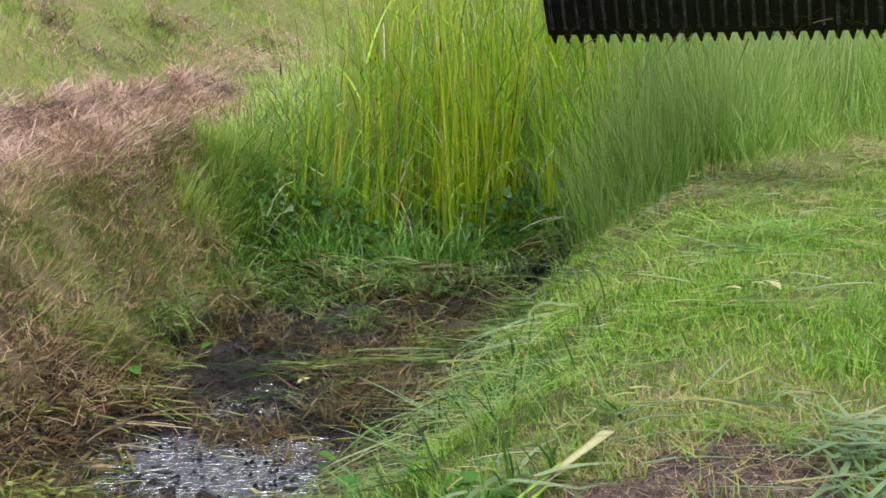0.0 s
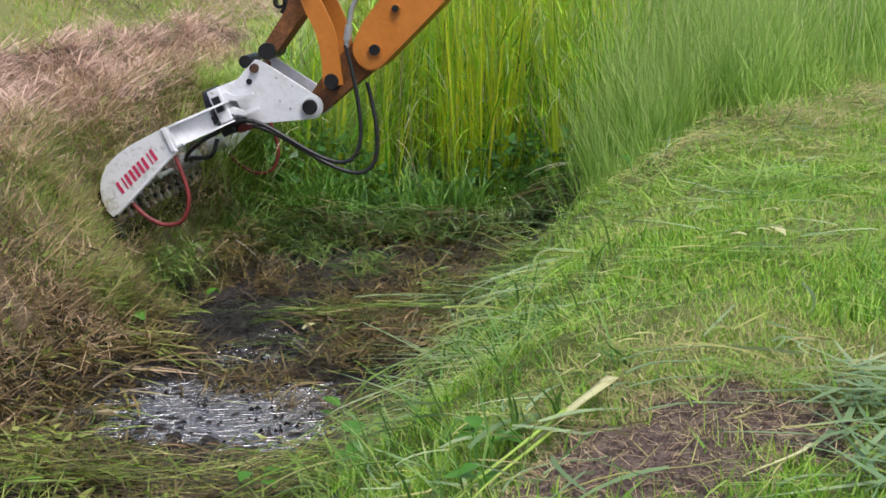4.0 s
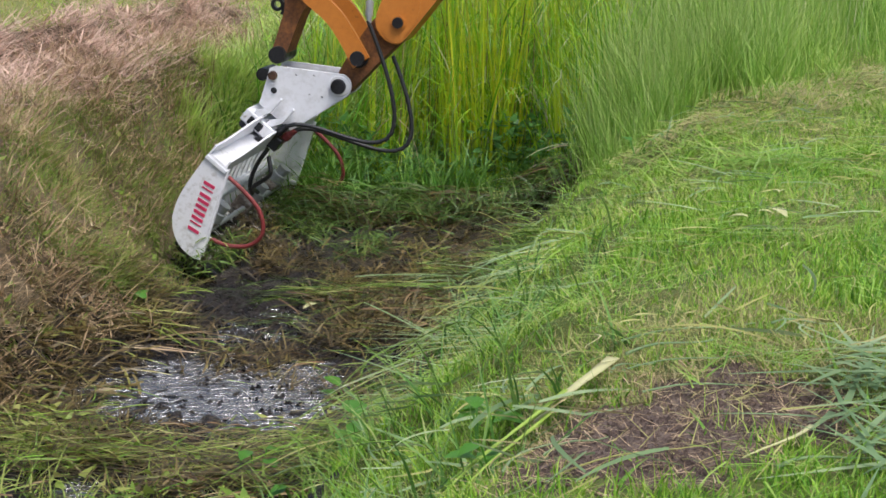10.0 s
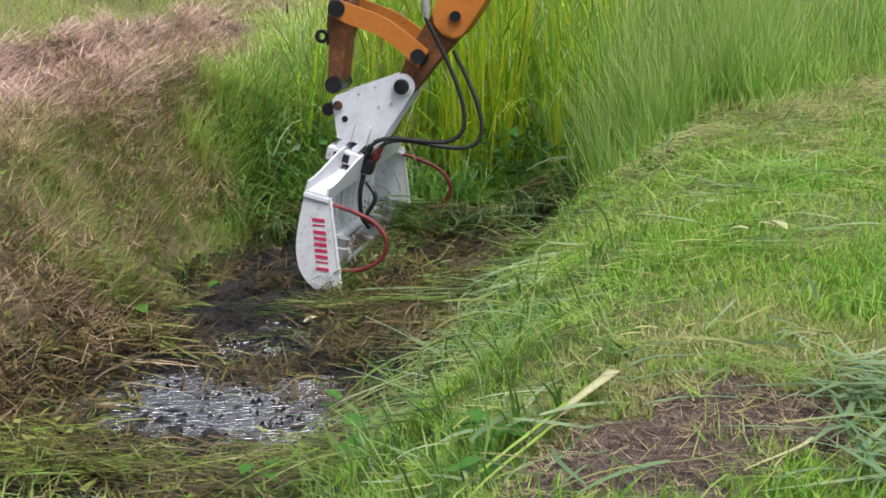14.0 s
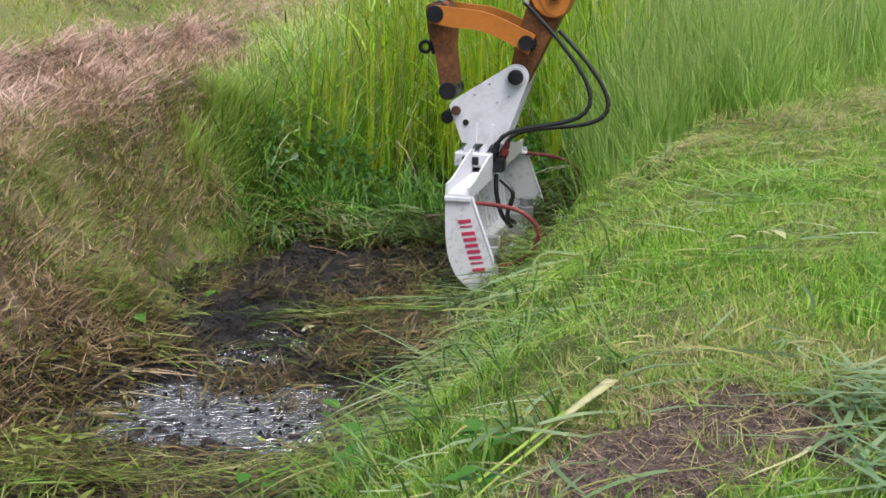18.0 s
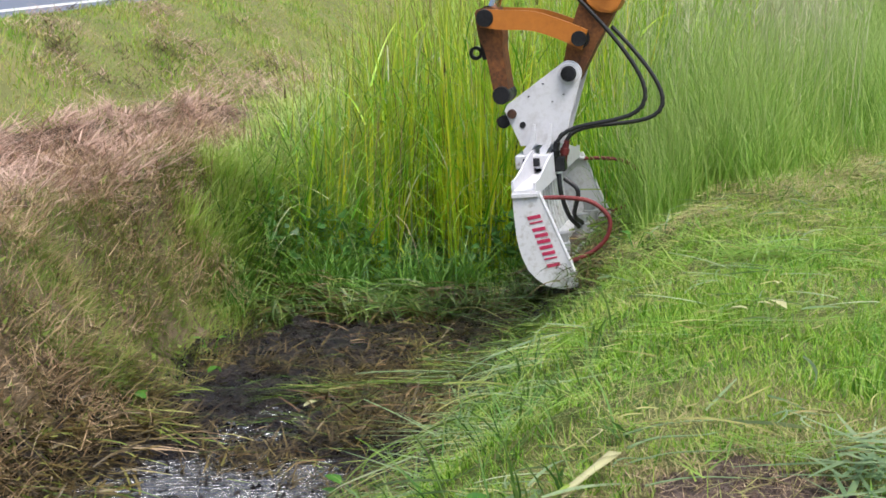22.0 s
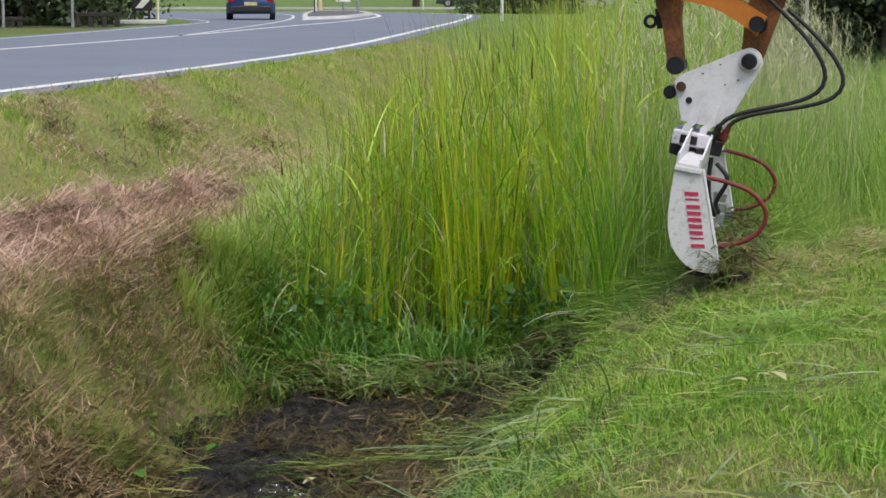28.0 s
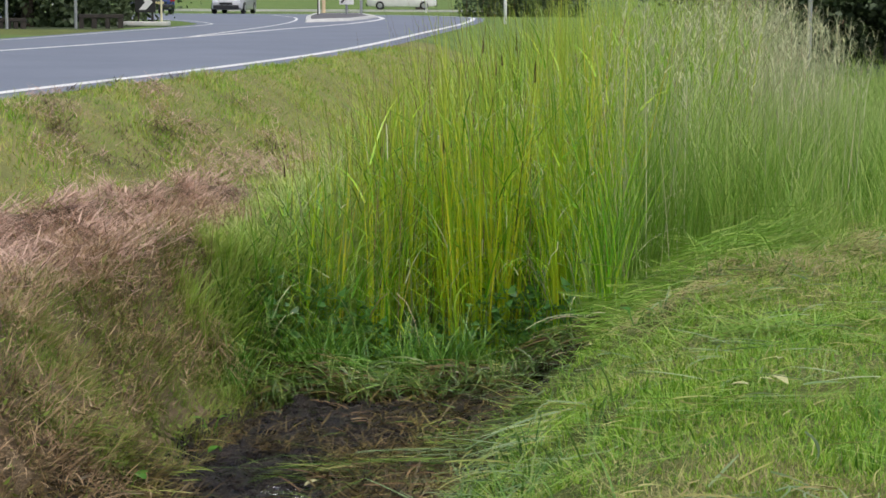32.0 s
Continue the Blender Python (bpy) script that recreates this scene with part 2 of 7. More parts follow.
THATCH = foliage("pale_thatch", [(0.0, (0.27, 0.26, 0.07)), (0.5, (0.43, 0.42, 0.14)), (1.0, (0.6, 0.56, 0.28))], None, 0.7, 0.3, 3.0)
DRYLAWN = foliage("dry_lawn_blades", [(0.0, (0.16, 0.15, 0.05)), (0.5, (0.36, 0.32, 0.13)), (1.0, (0.56, 0.48, 0.26))], None, 0.7, 0.25, 3.0)
VERGE = foliage("verge_grass", [(0.0, (0.12, 0.28, 0.02)), (0.35, (0.26, 0.45, 0.04)), (0.62, (0.42, 0.48, 0.08)), (0.85, (0.52, 0.41, 0.19)), (1.0, (0.5, 0.32, 0.2))], None, 0.6, 0.3, 1.5)
SLOPE = foliage("slope_grass", [(0.0, (0.1, 0.2, 0.02)), (0.45, (0.2, 0.3, 0.04)), (0.8, (0.34, 0.35, 0.09)), (1.0, (0.45, 0.36, 0.18))], None, 0.6, 0.3, 1.6)
SOAKED = foliage("soaked_brown_grass", [(0.0, (0.025, 0.018, 0.008)), (0.45, (0.09, 0.062, 0.02)), (0.8, (0.19, 0.14, 0.04)), (1.0, (0.25, 0.25, 0.06))], None, 0.4, 0.15, 3.0)
BLUEREED = foliage("cut_reed_leaves", [(0.0, (0.13, 0.22, 0.085)), (0.4, (0.23, 0.34, 0.15)), (0.8, (0.4, 0.49, 0.26)), (1.0, (0.62, 0.64, 0.46))], None, 0.5, 0.35, 1.5)
WETGREEN = foliage("wet_cut_grass", [(0.0, (0.03, 0.07, 0.01)), (0.5, (0.09, 0.17, 0.022)), (0.85, (0.2, 0.26, 0.045)), (1.0, (0.38, 0.32, 0.12))], None, 0.4, 0.25, 3.0)
BANK = foliage("bank_grass", [(0.0, (0.045, 0.13, 0.025)), (0.45, (0.115, 0.25, 0.042)), (0.8, (0.23, 0.36, 0.08)), (1.0, (0.42, 0.42, 0.19))], (0.27, 0.37, 0.11), 0.4, 0.3, 2.0)
DITCH = foliage("ditch_grass", [(0.0, (0.04, 0.13, 0.012)), (0.5, (0.11, 0.28, 0.025)), (0.85, (0.23, 0.41, 0.05)), (1.0, (0.46, 0.45, 0.15))], (0.28, 0.42, 0.08), 0.45, 0.26, 1.5)
EDGE = foliage("edge_grass", [(0.0, (0.22, 0.38, 0.05)), (0.5, (0.4, 0.56, 0.09)), (0.85, (0.54, 0.6, 0.17)), (1.0, (0.66, 0.54, 0.32))], (0.54, 0.6, 0.24), 0.55, 0.33, 1.5)
DARKLEAF = foliage("dark_tree_leaves", [(0.0, (0.04, 0.065, 0.025)), (0.6, (0.085, 0.125, 0.05)), (1.0, (0.15, 0.2, 0.085))], None, 0.5, 0.3)


# ---- the lie of the land ----
def axis_x(y):
    """The ditch's middle line."""
    return -0.65 + 0.16 * (np.minimum(y, 30) - 11.3)


EDGE_Y = [-60.0, 19.2, 26.9, 36.5, 51.7, 84.0]
EDGE_X = [-18.5, -4.26, -2.9, -1.7, -0.64, 1.1]
PROFILE_S = [-9.0, -2.4, -1.85, -1.6, -1.25, -0.88, -0.3, 0.35, 0.78, 1.05, 1.4, 1.95, 2.4, 9.0]
PROFILE_Z = [0.06, 0.0, -0.04, -0.14, -0.55, -0.98, -1.03, -1.02, -0.96, -0.72, -0.38, -0.02, 0.07, 0.1]
ROAD_Z = 0.72


def step(v, lo, hi):
    t = np.clip((np.asarray(v, float) - lo) / (hi - lo), 0, 1)
    return t * t * (3 - 2 * t)


def wave(x, y):
    return (np.sin(x * 2.1 + y * 1.3) + np.sin(x * 3.7 - y * 2.9 + 1.0) * 0.6 + np.sin(x * 8.3 + y * 6.1 + 2.0) * 0.35 + np.sin(x * 13.1 - y * 15.7) * 0.2) / 2.15


def windrow(x):
    return 13.4 + 2.6 * (np.clip(x, -3.7, -1.75) + 3.04)


def height(x, y):
    """Height of the ground."""
    x, y = np.asarray(x, float), np.asarray(y, float)
    s = x - axis_x(y)
    s = np.where(s < -0.6, s - 0.34 * step(y, 12.2, 14.2) * step(s, -0.6, -1.3), s)
    s = np.where(s > 0.5, s - 0.16 * step(y, 8.0, 9.5) * step(s, 0.5, 0.9), s)
    s = np.where(s > 0.4, s + (0.07 * np.sin(y * 2.9 + 0.6) + 0.05 * np.sin(y * 6.7 + x) + 0.03 * np.sin(y * 14.3)) * step(s, 0.5, 0.9) * (1 - step(s, 1.7, 2.2)), s)
    z = np.interp(s, PROFILE_S, PROFILE_Z)
    z = z + (0.25 - z) * step(y, 26, 40) + wave(x, y) * 0.022
    # a wetter hollow with the puddle, and a firmer bed further on
    z = z - 0.05 * np.exp(-((y - 9.1) / 0.6) ** 4 - (s / 0.95) ** 6) + 0.03 * step(y, 10.9, 11.4) * (np.abs(s) < 1)
    z = z - 0.05 * np.exp(-((y - 7.72) / 0.12) ** 2 - ((x + 1.36) / 0.22) ** 4)
    z = z - 0.02 * np.exp(-((y - 10.25) / 0.45) ** 2 - ((x + 0.98) / 0.36) ** 2)
    z = z - 0.03 * np.exp(-((y - 9.15) / 0.42) ** 4 - ((x + 1.72) / 0.22) ** 2)
    # hay windrow along the left bank
    z = z + (0.14 + 0.04 * wave(x * 2, y * 2)) * np.exp(-((y - windrow(x) + 0.2) / 0.8) ** 2) * step(s, -1.3, -1.75) * (1 - step(x, -1.95, -1.65))
    # the slope as the bucket has cut it
    u = x - 0.1915 * (y - 11.45)
    cut = np.interp(u, [-2.35, -2.12, -1.93, -1.8, -1.53, -1.25], [0.1, -0.43, -0.74, -0.96, -1.1, -1.06])
    z = np.where((cut < z) & (u < -1.25), z + (cut - z) * step(y, 10.8, 11.3) * (1 - step(y, 13.4, 13.8)), z)
    # verge up to the road
    d = x - np.interp(y, EDGE_Y, EDGE_X)
    near = 1 - step(d, 0.7, 2.6)
    z = z + (ROAD_Z - 0.008 - z) * np.maximum(near, step(y, 45, 85))
    return z


def bare_patch(x, y):
    """Under one inside the torn patch of bare earth on the near bank."""
    return ((x - 0.62) / 0.46) ** 2 + ((y - 5.18 - 0.3 * (x - 0.6)) / 0.45) ** 2 + 0.7 * wave(x * 4, y * 4) + 0.7 * wave(x * 10, y * 10)


def spaced(points):
    out = []
    for a, b, n in points:
        out.extend(np.linspace(a, b, n, endpoint=False))
    return np.array(out + [points[-1][1]])


def mesh_of(name, verts, faces, mats, parent=None, index=None, smooth=True, uv=None):
    me = bpy.data.meshes.new(name)
    me.from_pydata([tuple(v) for v in verts], [], [tuple(f) for f in faces])
    for m in mats:
        me.materials.append(m)
    if index is not None:
        me.polygons.foreach_set("material_index", np.asarray(index, np.int32))
    me.polygons.foreach_set("use_smooth", np.full(len(me.polygons), smooth))
    me.update()
    ob = new(name, me)
    ob.parent = parent
    return ob


def make_ground():
    xs = spaced([(-2500, -300, 6), (-300, -60, 8), (-60, -12, 16), (-12, -4, 24), (-4, 4.5, 170), (4.5, 14, 26), (14, 60, 16), (60, 300, 8), (300, 2500, 6)])
    ys = spaced([(-2500, -200, 5), (-200, -30, 9), (-30, -6, 30), (-6, 4, 50), (4, 18, 250), (18, 40, 60), (40, 120, 40), (120, 400, 12), (400, 3000, 8)])
    gx, gy = np.meshgrid(xs, ys)
    gz = height(gx, gy)
    s = gx - axis_x(gy)
    bed = (gy < 15) & (np.abs(s) < 1.1)
    slope = (gy > 6) & (gy < 16) & (s < -0.95) & (s > -2.2)
    gz = gz + np.where(slope, 0.05 * np.sin(gx * 9 + 2 * np.sin(gy * 5)) * np.sin(gy * 8 + 2 * np.sin(gx * 4)) + 0.035 * np.sin(gx * 21 + 3 * np.sin(gy * 11)) * np.sin(gy * 17 + 2 * np.sin(gx * 13)), 0)
    gz = gz + np.where(bed, 0.028 * np.sin(gx * 23 + 3 * np.sin(gy * 9)) * np.sin(gy * 31 + 2 * np.sin(gx * 11)) + 0.02 * np.sin(gx * 9 + 2 * np.sin(gy * 7)) * np.sin(gy * 11 + 3 * np.sin(gx * 6)), 0)
    verts = np.stack([gx, gy, gz], -1).reshape(-1, 3)
    ny, nx = gx.shape
    i = (np.arange(ny - 1)[:, None] * nx + np.arange(nx - 1)[None]).ravel()
    faces = np.stack([i, i + 1, i + 1 + nx, i + nx], -1)
    cx, cy = gx[:-1, :-1].ravel(), gy[:-1, :-1].ravel()
    cs = cx - axis_x(cy)
    wob = 0.1 * wave(cx * 2, cy * 2)
    idx = np.full(len(cx), 4)
    close = (cy > -30 + 2 * wave(cx, cy)) & (cy < 42) & (cx > -9) & (cx < 9)
    idx[close & (cs > 0.8)] = 2
    idx[close & (cs < -0.8)] = 1
    idx[close & (cs < np.where(cy > 15, -0.8, -1.2)) & (cy > windrow(cx) + 0.7)] = 5
    idx[(cy > -30) & (cy < 20) & (np.abs(cs + wob) < 1.0)] = 0
    idx[(cx < -5.5) & (cx > -40) & (cy > 46) & (cy < 56)] = 2
    idx[(bare_patch(cx, cy) < 1.3) & (cy < 8)] = 3
    # ground beneath the trees and shrubs, coloured dark for the shade they give
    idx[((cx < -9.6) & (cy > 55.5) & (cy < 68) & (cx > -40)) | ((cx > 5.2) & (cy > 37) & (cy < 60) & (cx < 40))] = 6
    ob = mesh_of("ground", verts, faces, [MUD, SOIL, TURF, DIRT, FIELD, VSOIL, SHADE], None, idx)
    tagged(ob, "roadside ground with a muddy drainage ditch and grassy banks", "ground", "", "structure")


make_ground()
POND_Z = -1.042
pond = mesh_of("water", [(axis_x(y) + s, y, POND_Z) for y in np.linspace(6.0, 10.9, 30) for s in (-1.0, 0.95)], [(2 * i, 2 * i + 1, 2 * i + 3, 2 * i + 2) for i in range(29)], [WATER], None, None, False)
tagged(pond, "shallow muddy water standing in the ditch", "water", "", "structure")


# ---- grass in quantity ----
def blades(name, x, y, tall, wide, lean, bend, mat, segs=3, az=None, sink=0.01, lift=0.0, parent=None, droop=1.0):
    """Curved tapering blades rooted on the ground, as one mesh."""
    rs = np.random.RandomState(len(name) * 7 + len(x) % 97)
    n = len(x)
    az = rs.uniform(0, 2 * np.pi, n) if az is None else az
    root = np.stack([x, y, height(x, y) - sink + lift], -1)
    d = np.stack([np.cos(az), np.sin(az), np.zeros(n)], -1)
    face = az + np.pi / 2 + rs.uniform(-0.9, 0.9, n)
    side = np.stack([np.cos(face), np.sin(face), np.zeros(n)], -1)
    verts = np.empty((n, segs + 1, 2, 3), np.float32)
    p = root.copy()
    for k in range(segs + 1):
        f = k / segs
        w = wide * (1 - 0.88 * f ** 1.6) * 0.5
        verts[:, k, 0] = p - side * w[:, None]
        verts[:, k, 1] = p + side * w[:, None]
        a = lean + bend * ((k + 0.5) / segs) ** droop
        p = p + (d * np.sin(a)[:, None] + np.array([0, 0, 1.0]) * np.cos(a)[:, None]) * (tall / segs)[:, None]
    return ribbon_mesh(name, verts, mat, parent)


def strands(name, x, y, z, az, pitch, length, wide, mat, segs=6, seed=1, curl=0.6, sag=0.12):
    """Loose lying strands about their own middles, z over the ground, curling and sagging; none goes under the ground."""
    rs = np.random.RandomState(seed)
    n = len(x)
    turn = rs.normal(0, curl, n)
    roll = rs.uniform(-1.1, 1.1, n)
    verts = np.empty((n, segs + 1, 2, 3), np.float32)
    p = np.stack([x, y, height(x, y) + z], -1)
    d0 = np.stack([np.cos(az) * np.cos(pitch), np.sin(az) * np.cos(pitch), np.sin(pitch)], -1)
    p = p - d0 * length[:, None] * 0.5
    for k in range(segs + 1):
        f = k / segs
        a = az + turn * (f - 0.5)
        q = pitch - 2 * sag * 4 * (f - 0.5)
        flat = np.stack([-np.sin(a), np.cos(a), np.zeros(n)], -1)
        side = flat * np.cos(roll)[:, None] + np.array([0, 0, 1.0]) * np.sin(roll)[:, None]
        w = (wide * (0.35 + 0.65 * np.sin(np.pi * min(0.95, 0.2 + 0.8 * f))) * 0.5)[:, None]
        c = p.copy()
        c[:, 2] = np.maximum(c[:, 2], height(c[:, 0], c[:, 1]) + 0.008)
        verts[:, k, 0], verts[:, k, 1] = c - side * w, c + side * w
        p = p + np.stack([np.cos(a) * np.cos(q), np.sin(a) * np.cos(q), np.sin(q)], -1) * (length / segs)[:, None]
    return ribbon_mesh(name, verts, mat)


def ribbon_mesh(name, verts, mat, parent=None):
    n, rows = verts.shape[:2]
    segs = rows - 1
    base = (np.arange(n) * rows * 2)[:, None] + (np.arange(segs) * 2)[None]
    faces = np.stack([base, base + 1, base + 3, base + 2], -1).reshape(-1, 4)
    me = bpy.data.meshes.new(name)
    me.vertices.add(n * rows * 2)
    me.vertices.foreach_set("co", verts.reshape(-1))
    me.loops.add(len(faces) * 4)
    me.loops.foreach_set("vertex_index", faces.reshape(-1).astype(np.int32))
    me.polygons.add(len(faces))
    me.polygons.foreach_set("loop_start", (np.arange(len(faces)) * 4).astype(np.int32))
    me.polygons.foreach_set("use_smooth", np.ones(len(faces), bool))
    me.materials.append(mat)
    uv = me.uv_layers.new(name="UVMap")
    v = np.tile(np.repeat(np.arange(rows) / segs, 2), n)
    u = np.tile(np.tile([0.0, 1.0], rows), n)
    co = np.stack([u, v], -1)[faces.reshape(-1)]
    uv.data.foreach_set("uv", co.reshape(-1).astype(np.float32))
    me.update()
    me.validate()
    ob = new(name, me)
    ob.parent = parent
    return ob


def tufts(x, y, rs, count, spread):
    """Each point becomes a tuft of several."""
    x, y = np.repeat(x, count), np.repeat(y, count)
    return x + rs.normal(0, spread, len(x)), y + rs.normal(0, spread, len(y))


def field(seed, count, x0, x1, y0, y1, keep):
    """Random ground points in a box for which keep(x, y, s) says yes with that chance; thicker where the ground is nearer."""
    rs = np.random.RandomState(seed)
    x, y = rs.uniform(x0, x1, count), rs.uniform(y0, y1, count)
    k = keep(x, y, x - axis_x(y))
    m = rs.uniform(0, 1, count) < k
    return x[m], y[m], rs


def front(x):
    """Where the uncut stand begins."""
    return 0.16 * step(x, 1.1, 1.4) * (np.sin(x * 5.3) + 0.6 * np.sin(x * 11.7 + 1)) + np.interp(x, [-2.6, -2.1, -1.9, -1.74, -1.56, -1.42, -0.9, -0.4, 0.4, 0.9, 1.02, 1.15, 1.5, 1.95, 2.8, 5.0, 9.0], [16.0, 15.0, 14.0, 13.25, 13.15, 13.55, 13.7, 13.8, 13.75, 13.35, 12.4, 11.85, 12.05, 12.4, 13.3, 15.2, 18.0])


def crown(x, y):
    """How high the tops of the uncut stand reach, low at its left fringe and rising towards the other bank."""
    return np.interp(x - 0.09 * (y - 14), [-2.1, -1.72, -1.52, -1.32, -1.05, -0.73, -0.33, 0.26, 1.0, 2.0], [0.02, 0.06, 0.16, 0.38, 0.8, 1.02, 1.36, 1.62, 1.8, 1.84])


def plot(x, y, pad=0.5):
    """The plot of ground that gets full detail: it widens with the distance along the ditch."""
    return (np.abs(x) < 0.235 * y + pad) * 1.0


def grow():
    U = lambda rs, a, b, n: rs.uniform(a, b, n)
    # mown grass on the near bank
    bare = lambda x, y: np.clip(0.7 * (bare_patch(x, y) - 0.75), 0.015, 1)
    thin = lambda x, y: 0.35 + 0.65 * step(wave(x * 1.7 + 5, y * 1.3), -0.5, 0.25)
    steep = lambda x, y: step(y, 10.9, 11.5) * (1 - step(x - axis_x(y), 1.3, 1.5))
    bank = lambda x, y, s: plot(x, y) * step(s, 0.85, 1.15) * (y < front(x) + 0.5) * (1 - 0.93 * steep(x, y))
    x, y, rs = field(11, 44000, -1.0, 4.2, 4.2, 14.5, lambda x, y, s: bank(x, y, s) * np.clip(1.2 - 0.05 * (y - 4), 0.45, 1) * bare(x, y) * thin(x, y) * (1 - 0.75 * np.exp(-((y - front(x) + 0.6) / 0.65) ** 2)))
    x, y = tufts(x, y, rs, 7, 0.02)
    n = len(x)
    ob = blades("mown_grass", x, y, U(rs, 0.025, 0.11, n) * (0.7 + 0.5 * step(wave(x * 1.3, y), -0.4, 0.6)), U(rs, 0.003, 0.0075, n), U(rs, 0, 0.9, n), U(rs, 0.1, 1.2, n), LAWN, 2)
    tagged(ob, "freshly mown bright green grass on the bank", "grass", "", "stuff")
    x, y, rs = field(81, 6500, -1.8, 4.2, -4.0, 4.3, lambda x, y, s: step(s, 0.95, 1.25) * thin(x, y))
    x, y = tufts(x, y, rs, 6, 0.03)
    n = len(x)
    tagged(blades("mown_grass", x, y, U(rs, 0.03, 0.12, n), U(rs, 0.005, 0.011, n), U(rs, 0, 0.9, n), U(rs, 0.1, 1.2, n), LAWN, 2), "mown bright green grass on the near end of the bank", "grass", "", "stuff")
    # dry thatch between the blades
    x, y, rs = field(31, 60000, -1.0, 4.2, 4.2, 14.5, lambda x, y, s: bank(x, y, s) * (0.15 + 0.85 * step(wave(x * 1.7 + 5, y * 1.3), 0.3, -0.5)) * np.clip(1.2 - 0.06 * (y - 4), 0.35, 1) * np.clip(bare(x, y) + 0.25, 0, 1))
    n = len(x)
    ob = blades("lawn_thatch", x, y, U(rs, 0.03, 0.14, n), U(rs, 0.002, 0.005, n), U(rs, 0.9, 1.55, n), U(rs, -0.1, 0.4, n), THATCH, 2, None, 0.0, rs.uniform(0.0, 0.03, n))
    tagged(ob, "dry straw-coloured thatch in the mown grass", "dry grass", "", "stuff")
    # flattened cuttings on the mown bank, combed in drifts
    x, y, rs = field(12, 1500, -1.0, 4.2, 4.2, 14.0, lambda x, y, s: plot(x, y) * step(s, 0.7, 1.0) * (y < front(x) + 0.3) * np.clip(bare(x, y) + 0.1, 0, 1) * (0.08 + 0.92 * step(wave(x * 0.9 + 3, y * 0.9), 0.0, 0.6)))
    drift = np.repeat(rs.uniform(0, 2 * np.pi, len(x)), 6)
    x, y = tufts(x, y, rs, 6, 0.06)
    n = len(x)
    ob = blades("grass_cuttings", x, y, U(rs, 0.1, 0.34, n), U(rs, 0.004, 0.01, n), U(rs, 1.3, 1.55, n), U(rs, 0.0, 0.25, n), FINE, 4, drift + rs.normal(0, 0.35, n), 0.0, rs.uniform(0.03, 0.07, n))
    tagged(ob, "pale green cut grass lying on the mown bank", "cut grass", "", "stuff")
    # broad leaves of cut reed strewn along the edge and by the bare earth
    x, y, rs = field(49, 3000, -1.6, 3.0, 4.3, 12.0, lambda x, y, s: plot(x, y) * np.maximum(0.9 * step(s, 0.75, 1.0) * (1 - step(s, 1.3, 1.7)) * step(wave(x * 1.3 + 1, y * 1.1), -0.3, 0.3), 0.0))
    n = len(x)
    ob = blades("cut_reed_leaves", x, y, U(rs, 0.2, 0.55, n), U(rs, 0.007, 0.022, n), U(rs, 1.25, 1.55, n), U(rs, 0.0, 0.3, n), BLUEREED, 5, np.where(rs.uniform(0, 1, n) < 0.5, 0, np.pi) + rs.normal(0.35, 0.5, n), 0.0, rs.uniform(0.02, 0.09, n))
    tagged(ob, "broad bluish green leaves of cut reed strewn on the bank", "cut reeds", "", "stuff")
    x, y, rs = field(50, 330, 0.85, 1.7, 4.3, 5.8, lambda x, y, s: plot(x, y) * step(x - 0.1 * (y - 4.5), 0.9, 1.15))
    n = len(x)
    ob = blades("cut_reed_leaves", x, y, U(rs, 0.15, 0.5, n), U(rs, 0.012, 0.03, n), U(rs, 1.4, 1.6, n), U(rs, -0.1, 0.15, n), BLUEREED, 4, 0.9 + rs.normal(0, 0.6, n) + np.where(rs.uniform(0, 1, n) < 0.4, np.pi, 0), 0.0, rs.uniform(0.03, 0.1, n))
    tagged(ob, "broad bluish green leaves of cut reed heaped by the bare earth", "cut reeds", "", "stuff")
    # a line of long pale strands across the bank, and a flattened heap near the uncut edge
    rs = np.random.RandomState(52)
    n = 120
    k = rs.uniform(0, 1, n)
    x, y = 0.4 + 1.4 * k, 8.0 - 0.55 * k + 0.05 * np.sin(9 * k) + rs.normal(0, 0.14, n)
    ob = blades("cut_strands", x, y, U(rs, 0.15, 0.45, n), U(rs, 0.004, 0.009, n), U(rs, 1.4, 1.6, n), U(rs, -0.1, 0.15, n), FINE, 4, np.where(rs.uniform(0, 1, n) < 0.5, 0.3, 3.45) + rs.normal(0, 0.25, n), 0.0, rs.uniform(0.03, 0.07, n))
    tagged(ob, "line of long pale cut strands across the bank", "cut grass", "", "stuff")
    n = 200
    x, y = 1.5 + rs.normal(0, 0.16, n), 9.4 + rs.normal(0, 0.12, n)
    ob = blades("cut_heap", x, y, U(rs, 0.1, 0.35, n), U(rs, 0.006, 0.014, n), U(rs, 1.2, 1.6, n), U(rs, 0.0, 0.3, n), FINE, 4, None, 0.0, rs.uniform(0.02, 0.07, n))
    tagged(ob, "flattened heap of pale green cut leaves", "cut grass", "", "stuff")
    # coarser single blades, some flattened
    x, y, rs = field(45, 3500, -1.0, 4.2, 4.2, 14.5, lambda x, y, s: bank(x, y, s) * np.clip(bare(x, y) + 0.1, 0, 1) * (0.3 + 0.7 * step(wave(x * 1.1 + 2, y * 1.2), -0.1, 0.4)))
    n = len(x)
    ob = blades("coarse_grass", x, y, U(rs, 0.07, 0.2, n), U(rs, 0.007, 0.014, n), U(rs, 0.4, 1.5, n), U(rs, 0.0, 0.6, n), LONG, 4, 1.5 * wave(x, y) + rs.normal(0, 0.8, n))
    tagged(ob, "coarse bent green blades in the mown bank", "grass", "", "stuff")
